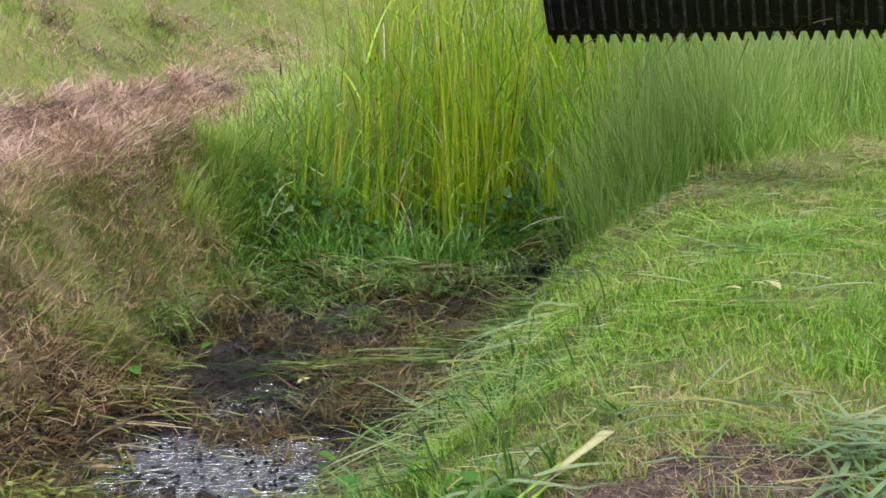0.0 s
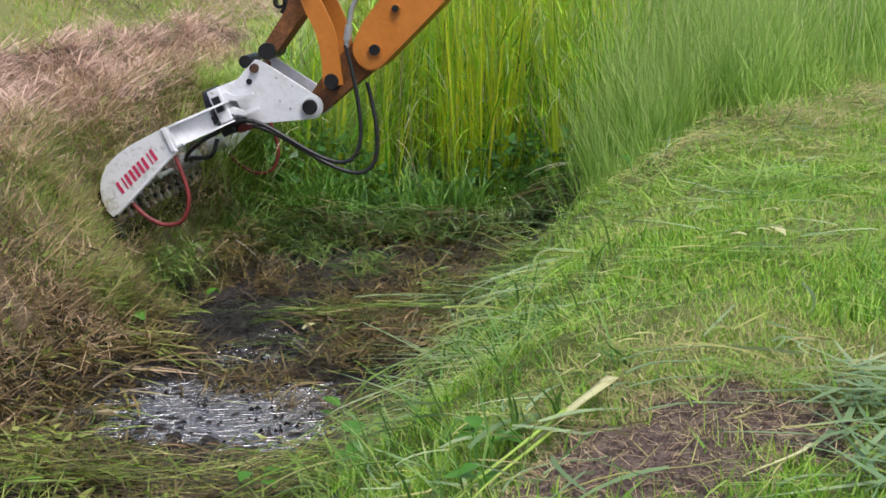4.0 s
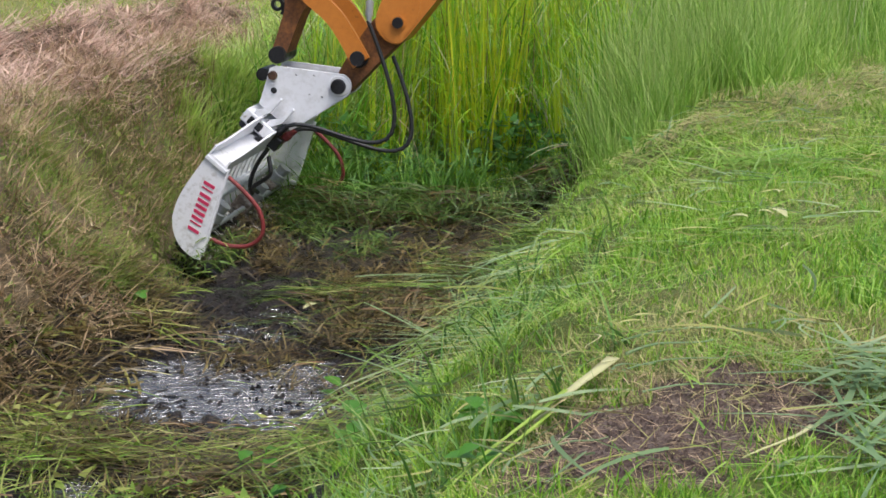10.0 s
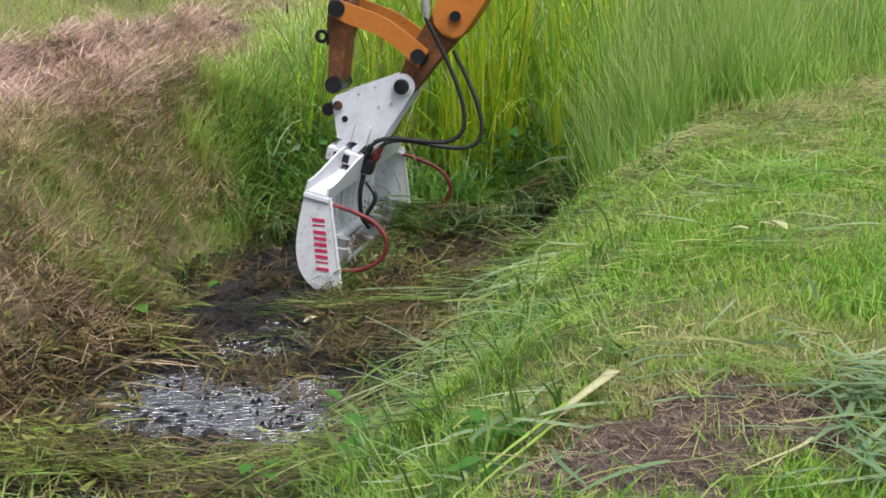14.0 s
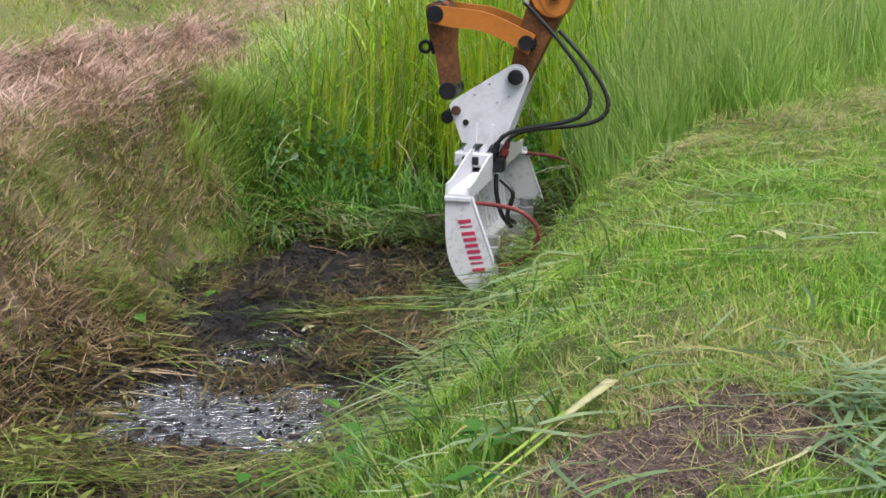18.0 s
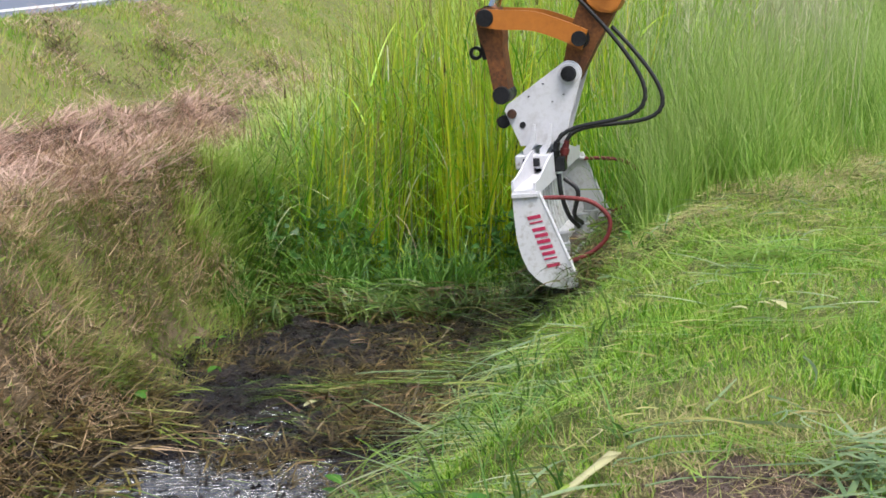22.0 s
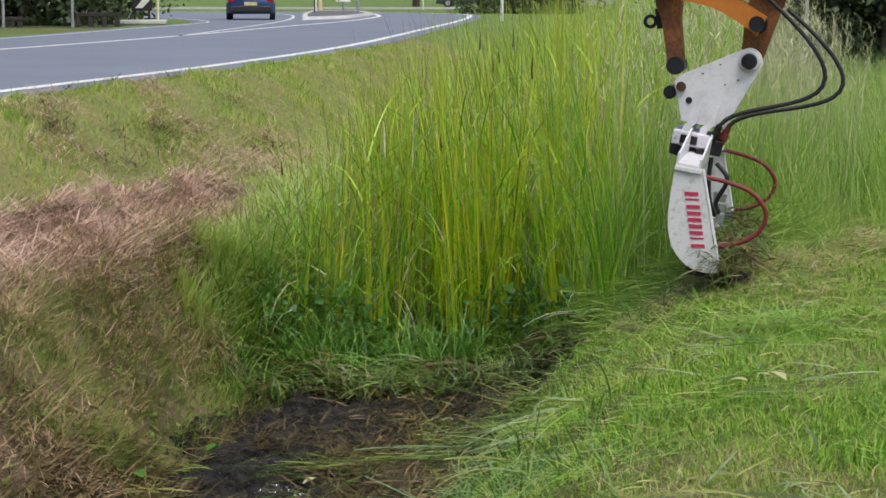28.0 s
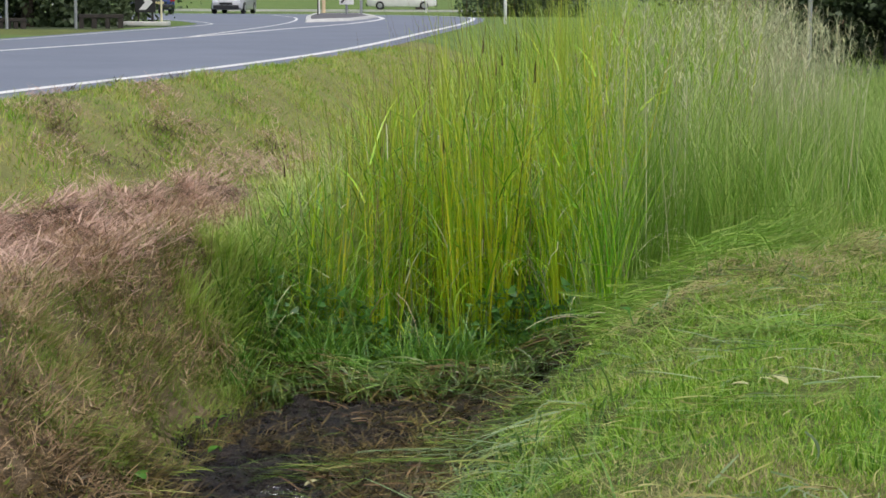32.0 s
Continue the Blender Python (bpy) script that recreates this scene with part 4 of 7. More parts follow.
    ob = blades("seeding_stalks", x, y, h, U(rs, 0.005, 0.009, n), lean, bend, SEED, 5, az)
    tagged(ob, "straw-coloured seeding grass stalks", "grass", "", "stuff")
    up = h * (0.82 + 0.0 * h)
    a5 = lean + bend * 0.45
    hx, hy = np.repeat(x + np.cos(az) * up * np.sin(a5), 6), np.repeat(y + np.sin(az) * up * np.sin(a5), 6)
    base = np.repeat(height(x, y) + up * np.cos(a5), 6)
    m = len(hx)
    ob = blades("seed_heads", hx, hy, U(rs, 0.05, 0.16, m), U(rs, 0.004, 0.008, m), U(rs, 0.1, 0.9, m), U(rs, 0.2, 1.2, m), SEED, 2, None, 0.0, base - height(hx, hy) + rs.uniform(-0.05, 0.2, m))
    tagged(ob, "loose straw-coloured grass seed heads", "grass", "", "stuff")
    # trampled brown grass on the ditch bed
    x, y, rs = field(23, 60000, -2.4, 0.6, 7.4, 13.6, lambda x, y, s: plot(x, y) * (np.abs(s) < 1.05) * np.maximum(0.7 * step(wave(x * 1.9 + 0.8, y * 2.3), 0.0, 0.45), 0.9 * step(s, -0.2, 0.4) * step(y, 9.6, 10.1)) * (1 - 0.75 * step(y, 11.2, 11.8)) * (1 - 0.92 * np.exp(-((y - 8.95) / 0.42) ** 2 - ((x + 0.95) / 0.47) ** 4)) * (1 - 0.85 * np.exp(-((y - 10.25) / 0.5) ** 2 - ((x + 1.0) / 0.4) ** 4)))
    n = len(x)
    ob = blades("trampled_grass", x, y, U(rs, 0.04, 0.2, n), U(rs, 0.005, 0.014, n), U(rs, 1.0, 1.6, n), U(rs, -0.3, 0.4, n), SOAKED, 2, 0.8 * wave(x * 3, y * 3) + rs.normal(0, 1.4, n), 0.0, rs.uniform(0.0, 0.05, n))
    tagged(ob, "soaked brown grass trampled into the mud", "wet grass", "", "stuff")
    # stubble and cuttings along the edge of the mown bank
    x, y, rs = field(46, 60000, 1.0, 4.6, 10.5, 17.0, lambda x, y, s: plot(x, y) * 0.75 * np.exp(-((y - front(x) + 0.7) / 0.75) ** 2) * step(s, 1.2, 1.6) * (0.25 + 0.75 * step(wave(x * 3, y * 3), -0.3, 0.3)))
    n = len(x)
    ob = blades("cut_edge_stubble", x, y, U(rs, 0.05, 0.25, n), U(rs, 0.004, 0.009, n), U(rs, 1.15, 1.6, n), U(rs, 0.0, 0.4, n), DRYLAWN, 3, 1.5 * wave(x * 2, y * 2) + rs.normal(0, 0.6, n), 0.0, rs.uniform(0.0, 0.05, n))
    tagged(ob, "dull yellowish stubble along the edge of the mown bank", "dry grass", "", "stuff")
    # swathe of cut grass lying across the ditch before the reeds
    for name, yc, half, x0, x1, cnt, mat, label, flat in (("cut_grass_swathe", 11.05, 0.14, -1.25, 0.5, 90, WETGREEN, "thin swathe of pale cut grass lying across the mud", 1.35),
                                                    ("bed_strands", 10.6, 0.9, -1.1, 0.3, 130, WETGREEN, "olive strands of cut grass strewn on the mud", 1.4),
                                                    ("bed_strands", 10.4, 1.0, -1.2, 0.2, 40, SLOPE, "dull olive strands strewn on the mud", 1.45),
                                                    ("cut_grass_swathe", 11.1, 0.09, -1.0, 0.6, 60, SLOPE, "thin swathe of pale cut grass lying across the mud", 1.4),
                                                    ("cut_grass_swathe", 7.95, 0.34, -2.0, -0.2, 260, SLOPE, "swathe of olive cut grass beside the puddle", 1.45),
                                                    ("cut_grass_swathe", 8.05, 0.26, -2.0, -0.1, 120, LAWN, "wisps of bright cut grass beside the puddle", 1.45),
                                                    ("soaked_swathe", 7.95, 0.45, -2.0, -0.1, 900, SOAKED, "dark soaked grass lying beside the puddle", 1.35),
                                                    ("cut_straw_swathe", 8.05, 0.3, -2.0, -0.1, 160, THATCH, "pale dry stalks lying beside the puddle", 1.45)):
        rs = np.random.RandomState(cnt)
        x = rs.uniform(x0, x1, cnt)
        y = yc + 0.12 * np.sin(x * 2.2) + rs.normal(0, half * 0.5, cnt)
        x = np.where((yc < 9) & (np.abs(x + 1.36) < 0.22) & (np.abs(y - 7.72) < 0.16), x + 0.5, x)
        az = np.where(rs.uniform(0, 1, cnt) < 0.5, 0, np.pi) + rs.normal(0, 0.55, cnt) + 0.4 * np.sin(x * 5 + y * 7)
        ob = blades(name, x, y, rs.uniform(0.1, 0.45, cnt), rs.uniform(0.005, 0.011, cnt), rs.uniform(flat, 1.6, cnt), rs.uniform(0.0, 1.7 - flat, cnt), mat, 5, az, 0.0, rs.uniform(0.0, 0.1, cnt))
        tagged(ob, label, "cut grass", "", "stuff")
    # mound of cut grass laid along the foot of the stand, curving up the bank at its end
    foot = lambda x: np.interp(x, [-1.4, -1.15, -0.9, -0.55, 0.0, 0.5, 0.8, 0.95], [13.3, 13.1, 12.98, 12.9, 12.95, 13.0, 12.85, 12.55])
    rise = lambda x: np.interp(x, [-1.4, -1.0, -0.4, 0.4, 0.85, 1.0], [0.22, 0.16, 0.13, 0.1, 0.07, 0.06])
    for k, (cnt, mat, x0, x1, lo, hi, wd, label) in enumerate(((1150, WETGREEN, -1.35, 0.95, 0.0, 1.0, 0.009, "dark green cut grass laid along the foot of the reeds"), (260, DITCH, -1.35, 0.2, 0.2, 1.1, 0.01, "green cut grass heaped along the foot of the reeds"),
                                                            (90, BLUEREED, -1.3, 0.2, 0.1, 1.0, 0.009, "pale green cut strands hanging from the heap"), (110, THATCH, -1.1, 0.9, 0.2, 1.05, 0.007, "dry yellow stalks on the heap below the reeds"),
                                                            (1100, SOAKED, -1.2, 1.0, 0.0, 1.0, 0.012, "dark soaked grass under the heap"), (12, SEED, -0.3, 1.0, 0.6, 1.5, 0.009, "long bleached stalks lying across the heap"))):
        rs = np.random.RandomState(300 + k)
        x, h = rs.uniform(x0, x1, cnt), rs.uniform(lo, hi, cnt)
        y = foot(x) + 0.03 + 0.32 * h + rs.normal(0, 0.05, cnt)
        along = np.interp(x, [-1.3, -0.8, -0.2, 0.5, 0.9], [-0.5, -0.25, 0.0, 0.25, -0.5])
        az = along + rs.normal(0, 0.42, cnt) + np.where(rs.uniform(0, 1, cnt) < 0.5, 0, np.pi)
        ob = strands("cut_grass_heap", x, y, rise(x) * h * (0.8 + 0.7 * wave(x * 3.1, y * 2 + k)) + rs.uniform(0, 0.04, cnt), az, rs.normal(0.0, 0.16, cnt) + np.interp(x, [0.3, 0.9], [0, 0.25]) * np.cos(az), U(rs, 0.1, 0.42, cnt) * (1.4 if mat is SEED else 1), U(rs, 0.5, 1.2, cnt) * wd, mat, 6, 400 + k)
        tagged(ob, label, "cut grass", "", "stuff")
    # broad brown and olive stalks churned into the bed
    for k, (cnt, mat, x0, x1, y0, y1, wd, ln, label) in enumerate(((230, DEADSTALK, -1.1, 0.3, 9.5, 11.0, 0.012, 0.3, "brown stalks churned into the mud"), (80, SLOPE, -1.1, 0.3, 9.5, 11.2, 0.008, 0.36, "olive stalks churned into the mud"), (40, SLOPE, -0.9, 0.2, 9.6, 11.0, 0.007, 0.3, "olive stalks churned into the mud"),
                                                                (260, SLOPE, -2.1, -0.3, 7.3, 8.4, 0.009, 0.36, "olive cut grass lying before the puddle"), (150, LAWN, -2.1, -0.3, 7.3, 8.35, 0.008, 0.34, "bright cut grass lying before the puddle"), (420, DEADSTALK, -2.1, -0.3, 7.2, 8.45, 0.01, 0.28, "brown rotting stalks before the puddle"), (260, DEADSTALK, -1.5, 0.5, 11.3, 12.9, 0.007, 0.17, "brown stalks churned into the far mud"), (45, WETGREEN, -1.4, 0.5, 11.3, 12.9, 0.008, 0.3, "dark green strands strewn on the far mud"), (240, SLOPE, -1.95, -1.3, 8.6, 11.2, 0.009, 0.3, "olive cut grass at the foot of the slope"))):
        rs = np.random.RandomState(350 + k)
        x, y = rs.uniform(x0, x1, cnt), rs.uniform(y0, y1, cnt)
        m = (rs.uniform(0, 1, cnt) < 0.1 + 0.9 * step(wave(x * 2.3 + k, y * 2.0 + 2 * k), -0.2, 0.3)) & (((x + 1.36) / 0.28) ** 2 + ((y - 7.7) / 0.2) ** 2 > 1)
        m &= rs.uniform(0, 1, cnt) > 0.85 * np.exp(-((y - 10.25) / 0.5) ** 2 - ((x + 1.0) / 0.4) ** 4)
        x, y, c = x[m], y[m], int(m.sum())
        az = 0.7 * wave(x * 2, y * 2 + k) + rs.normal(0, 0.55, c) + np.where(rs.uniform(0, 1, c) < 0.5, 0, np.pi)
        ob = strands("bed_litter", x, y, rs.uniform(0.015, 0.07, c), az, rs.normal(0, 0.13, c), U(rs, 0.25, 0.9, c) * ln, U(rs, 0.4, 1.0, c) * wd, mat, 5, 450 + k, 0.5, 0.05)
        tagged(ob, label, "wet grass", "", "stuff")
    # long flat leaves lying right across the bed, and mossy olive clumps beside the bank
    for k, (cnt, mat, x0, x1, yc, dy, lo, hi, wd, turn, label) in enumerate(((16, BLUEREED, -0.6, 0.4, 11.05, 0.05, 0.3, 0.8, 0.0075, 0.1, "long pale leaves lying across the ditch bed"), (34, SLOPE, -0.8, 0.4, 11.02, 0.08, 0.2, 0.7, 0.006, 0.2, "long olive leaves lying across the ditch bed"), (30, THATCH, -0.8, 0.45, 11.02, 0.1, 0.2, 0.6, 0.005, 0.25, "dry stalks lying across the ditch bed"),
                                                                         (34, SLOPE, -1.95, -1.2, 10.3, 0.12, 0.15, 0.45, 0.007, 0.5, "olive leaves lying at the head of the puddle"), (30, STRAW, -1.95, -1.2, 10.3, 0.16, 0.15, 0.45, 0.007, 0.6, "brown stalks lying at the head of the puddle"), (420, SOAKED, -2.0, -1.45, 9.6, 0.5, 0.08, 0.25, 0.011, 1.5, "rotting brown grass at the foot of the slope"),
                                                                         (520, WETGREEN, -0.1, 0.5, 11.3, 0.3, 0.05, 0.16, 0.009, 1.5, "mossy olive clumps of churned grass"), (200, SLOPE, -0.1, 0.55, 11.25, 0.28, 0.05, 0.16, 0.008, 1.5, "yellowish clumps of churned grass"))):
        rs = np.random.RandomState(480 + k)
        x = rs.uniform(x0, x1, cnt)
        y = yc + 0.04 * np.sin(x * 4) - 0.2 * np.maximum(x, 0) - (0.9 * (x + 1.7) if k in (3, 4) else 0.0) + rs.normal(0, dy, cnt)
        az = rs.normal(-0.8 if k in (3, 4) else -0.03, turn, cnt) + np.where(rs.uniform(0, 1, cnt) < 0.5, 0, np.pi)
        ob = strands("lying_leaves", x, y, rs.uniform(0.02, 0.08, cnt), az, rs.normal(0, 0.05 if k < 5 else 0.2, cnt), U(rs, lo, hi, cnt), U(rs, 0.5, 1.3, cnt) * wd, mat, 6, 490 + k, 0.6, 0.03)
        tagged(ob, label, "cut grass", "", "stuff")
    # dry short grass round the torn earth
    x, y, rs = field(59, 70000, -0.1, 1.9, 4.6, 7.2, lambda x, y, s: plot(x, y) * (bare_patch(x, y) > 0.8) * np.exp(-((x - 0.75) / 0.75) ** 4 - ((y - 5.75 - 0.2 * x) / 0.75) ** 4) * (0.25 + 0.75 * step(wave(x * 3 + 2, y * 2.6), -0.3, 0.3)))
    n = len(x)
    ob = blades("dry_lawn", x, y, U(rs, 0.02, 0.085, n), U(rs, 0.002, 0.005, n), U(rs, 0.2, 1.5, n), U(rs, 0.0, 0.9, n), DRYLAWN, 2)
    tagged(ob, "short dry yellowish grass round the bare earth", "dry grass", "", "stuff")
    # wisps hanging down before the dark gap under the heap
    rs = np.random.RandomState(310)
    n = 420
    x = rs.uniform(-1.3, 0.95, n)
    ob = strands("hanging_wisps", x, foot(x) + rs.uniform(-0.05, 0.1, n), rs.uniform(0.03, 0.2, n), rs.normal(-1.3, 0.6, n), rs.uniform(-0.9, -0.2, n), U(rs, 0.12, 0.32, n), U(rs, 0.005, 0.011, n), WETGREEN, 5, 311)
    tagged(ob, "wisps of wet grass hanging from the heap", "cut grass", "", "stuff")
    # long pale leaves combed over the near bank's edge and down into the ditch
    for k, (cnt, mat, wd, label) in enumerate(((90, BLUEREED, 0.01, "long pale cut leaves combed over the edge of the ditch"), (70, FINE, 0.007, "long pale cut grass combed over the edge of the ditch"), (70, THATCH, 0.006, "bleached stalks combed over the edge of the ditch"), (120, SLOPE, 0.008, "olive cut grass hanging down the near bank"))):
        rs = np.random.RandomState(320 + k)
        v = rs.uniform(0, 1, cnt) ** (1.0 if k < 3 else 0.6)
        y = 7.2 + 2.2 * rs.uniform(0, 1, cnt)
        sx = 1.5 - 0.85 * v + rs.normal(0, 0.1, cnt)
        x = axis_x(y) + sx
        thick = 0.35 + 0.65 * step(wave(x * 1.7 + 2, y * 1.9), -0.3, 0.2)
        m = rs.uniform(0, 1, cnt) < thick
        x, y, c = x[m], y[m], int(m.sum())
        az = np.pi + 0.2 + rs.normal(0, 0.85, c) + 0.5 * wave(x * 1.5, y * 1.2)
        ob = strands("combed_cuttings", x, y, rs.uniform(0.04, 0.13, c), az, -0.25 - 0.25 * step(x - axis_x(y), 1.3, 0.9) + rs.normal(0, 0.1, c), U(rs, 0.25, 0.7, c), U(rs, 0.5, 1.3, c) * wd, mat, 8, 420 + k, 0.9, 0.06)
        tagged(ob, label, "cut grass", "", "stuff")
    # matted cuttings all over the mown bank, lying in drifts
    for k, (cnt, mat, lo, hi, wd, label) in enumerate(((3600, THATCH, 0.05, 0.2, 0.005, "dry matted cuttings on the mown bank"), (1800, FINE, 0.06, 0.24, 0.005, "pale green matted cuttings on the mown bank"), (2600, SLOPE, 0.05, 0.2, 0.006, "olive matted cuttings on the mown bank"), (160, BLUEREED, 0.12, 0.36, 0.009, "bluish cut leaves matted on the mown bank"))):
        x, y, rs = field(330 + k, cnt * 3, -0.6, 4.2, 4.3, 14.5, lambda x, y, s: bank(x, y, s) * np.clip(bare(x, y) + 0.05, 0, 1) * (0.12 + 0.88 * step(wave(x * 1.4 + 1.7 * k, y * 1.1 + k), -0.05, 0.45)) * (0.25 + 0.75 * step(y, front(x) - 5.0, front(x) - 1.0)))
        c = len(x)
        az = 0.5 + 1.0 * wave(x * 0.7 + 1, y * 0.6) + rs.normal(0, 0.7, c) + np.where(rs.uniform(0, 1, c) < 0.5, 0, np.pi)
        ob = strands("matted_cuttings", x, y, rs.uniform(0.015, 0.06, c), az, rs.normal(0, 0.12, c), U(rs, lo, hi, c), U(rs, 0.5, 1.2, c) * wd, mat, 4, 430 + k, 0.4, 0.04)
        tagged(ob, label, "cut grass", "", "stuff")
    # wilted leaves strewn by the torn earth, and long strands lying across the bank further on
    for k, (cnt, mat, x0, x1, y0, y1, lo, hi, wd, az0, turn, label) in enumerate(((110, BLUEREED, -0.35, 0.5, 4.6, 7.0, 0.12, 0.42, 0.014, 0.6, 0.7, "wilted greyish leaves strewn beside the bare earth"), (60, BLUEREED, 1.0, 1.7, 4.5, 6.6, 0.12, 0.42, 0.014, 0.9, 0.6, "wilted greyish leaves strewn beside the bare earth"), (70, THATCH, -0.2, 1.5, 4.6, 6.4, 0.08, 0.3, 0.007, 0.4, 1.2, "dry stalks strewn round the bare earth"), (240, DRYLAWN, 0.1, 1.35, 5.2, 6.3, 0.06, 0.22, 0.006, 0.4, 1.4, "dead pinkish grass along the torn edge"),
                                                                                (110, BLUEREED, -0.2, 2.2, 7.2, 9.6, 0.1, 0.34, 0.0075, 0.1, 0.35, "long pale leaves lying across the mown bank"), (110, THATCH, -0.2, 2.2, 7.2, 9.6, 0.08, 0.3, 0.006, 0.1, 0.4, "dry stalks lying across the mown bank"), (100, BLUEREED, 1.2, 3.2, 8.5, 12.0, 0.1, 0.32, 0.008, 0.2, 0.8, "long pale leaves lying near the uncut edge"))):
        rs = np.random.RandomState(520 + k)
        x, y = rs.uniform(x0, x1, cnt), rs.uniform(y0, y1, cnt)
        m = (x - axis_x(y) > 1.15) & (y < front(x) - 0.1) & (rs.uniform(0, 1, cnt) < 0.15 + 0.85 * step(wave(x * 1.8 + k, y * 1.9), -0.2, 0.3)) & ((bare_patch(x, y) > 1.0) | (rs.uniform(0, 1, cnt) < 0.25))
        x, y, c = x[m], y[m], int(m.sum())
        ob = strands("strewn_leaves", x, y, rs.uniform(0.03, 0.1, c), rs.normal(az0, turn, c) + np.where(rs.uniform(0, 1, c) < 0.5, 0, np.pi), rs.normal(0, 0.1, c), U(rs, lo, hi, c), U(rs, 0.4, 1.2, c) * wd, mat, 6, 540 + k, 0.6, 0.03)
        tagged(ob, label, "cut leaves", "", "stuff")
    # stragglers left standing before the uncut edge
    x, y, rs = field(58, 2600, 0.9, 4.6, 10.2, 17.0, lambda x, y, s: plot(x, y) * step(s, 1.1, 1.5) * step(y, front(x) - 1.2, front(x) + 0.3) ** 2 * (y < front(x) + 0.4) * (0.2 + 0.8 * step(wave(x * 3 + 1, y * 2), -0.2, 0.3)))
    x, y = tufts(x, y, rs, 6, 0.03)
    n = len(x)
    ob = blades("straggling_grass", x, y, U(rs, 0.08, 0.42, n), U(rs, 0.005, 0.011, n), U(rs, 0.1, 1.1, n), U(rs, 0.2, 1.4, n), FINE, 4)
    tagged(ob, "straggling pale grass left along the cut edge", "grass", "", "stuff")
    # low tufts and weeds on the near side of the puddle
    x, y, rs = field(47, 850, -2.2, -0.2, 7.0, 8.4, lambda x, y, s: (y < 8.25 + 0.2 * wave(x * 4, 3 * y)) * (((x + 1.36) / 0.25) ** 2 + ((y - 7.7) / 0.22) ** 2 > 1) * (0.15 + 0.85 * step(wave(x * 3.1, y * 3.7), -0.2, 0.3)))
    az = np.repeat(rs.uniform(0, 6.28, len(x)), 5)
    x, y = tufts(x, y, rs, 5, 0.03)
    n = len(x)
    ob = blades("puddle_grass", x, y, U(rs, 0.06, 0.24, n), U(rs, 0.005, 0.013, n), U(rs, 0.4, 1.3, n), U(rs, 0.2, 1.2, n), SLOPE, 4, az + rs.normal(0, 0.6, n))
    tagged(ob, "olive tufts of grass beside the puddle", "grass", "", "stuff")
    x, y, rs = field(48, 700, -2.2, -0.2, 7.0, 8.5, lambda x, y, s: step(wave(x * 2.7 + 2, y * 3), 0.0, 0.4))
    n = len(x)
    tall = rs.uniform(0.025, 0.07, n)
    ob = blades("puddle_weeds", x, y, tall, tall * 0.75, U(rs, 0.5, 1.4, n), U(rs, 0.1, 0.7, n), SLOPE, 3, None, 0.0, rs.uniform(0.03, 0.12, n))
    tagged(ob, "small yellowish weeds beside the puddle", "weeds", "", "stuff")
    # broad-leaved weeds among the reeds
    x, y, rs = field(24, 5200, -1.4, 1.2, 12.9, 14.6, lambda x, y, s: (y > front(x) - 0.05) * step(s, -1.3, -0.7) * (1 - step(s, 0.9, 1.3)))
    n = len(x)
    tall = rs.uniform(0.04, 0.09, n)
    ob = blades("broad_weeds", x, y, tall, tall * 0.85, rs.uniform(0.5, 1.4, n), rs.uniform(0.1, 0.7, n), WEED, 3, None, 0.0, rs.uniform(0.05, 0.6, n) * np.clip(high(x, y) * 0.6, 0.1, 1.0) * (0.5 + 0.5 * step(wave(x * 2.2, y), -0.3, 0.4)))
    tagged(ob, "dark broad-leaved weeds among the reed stems", "weeds", "", "stuff")


grow()


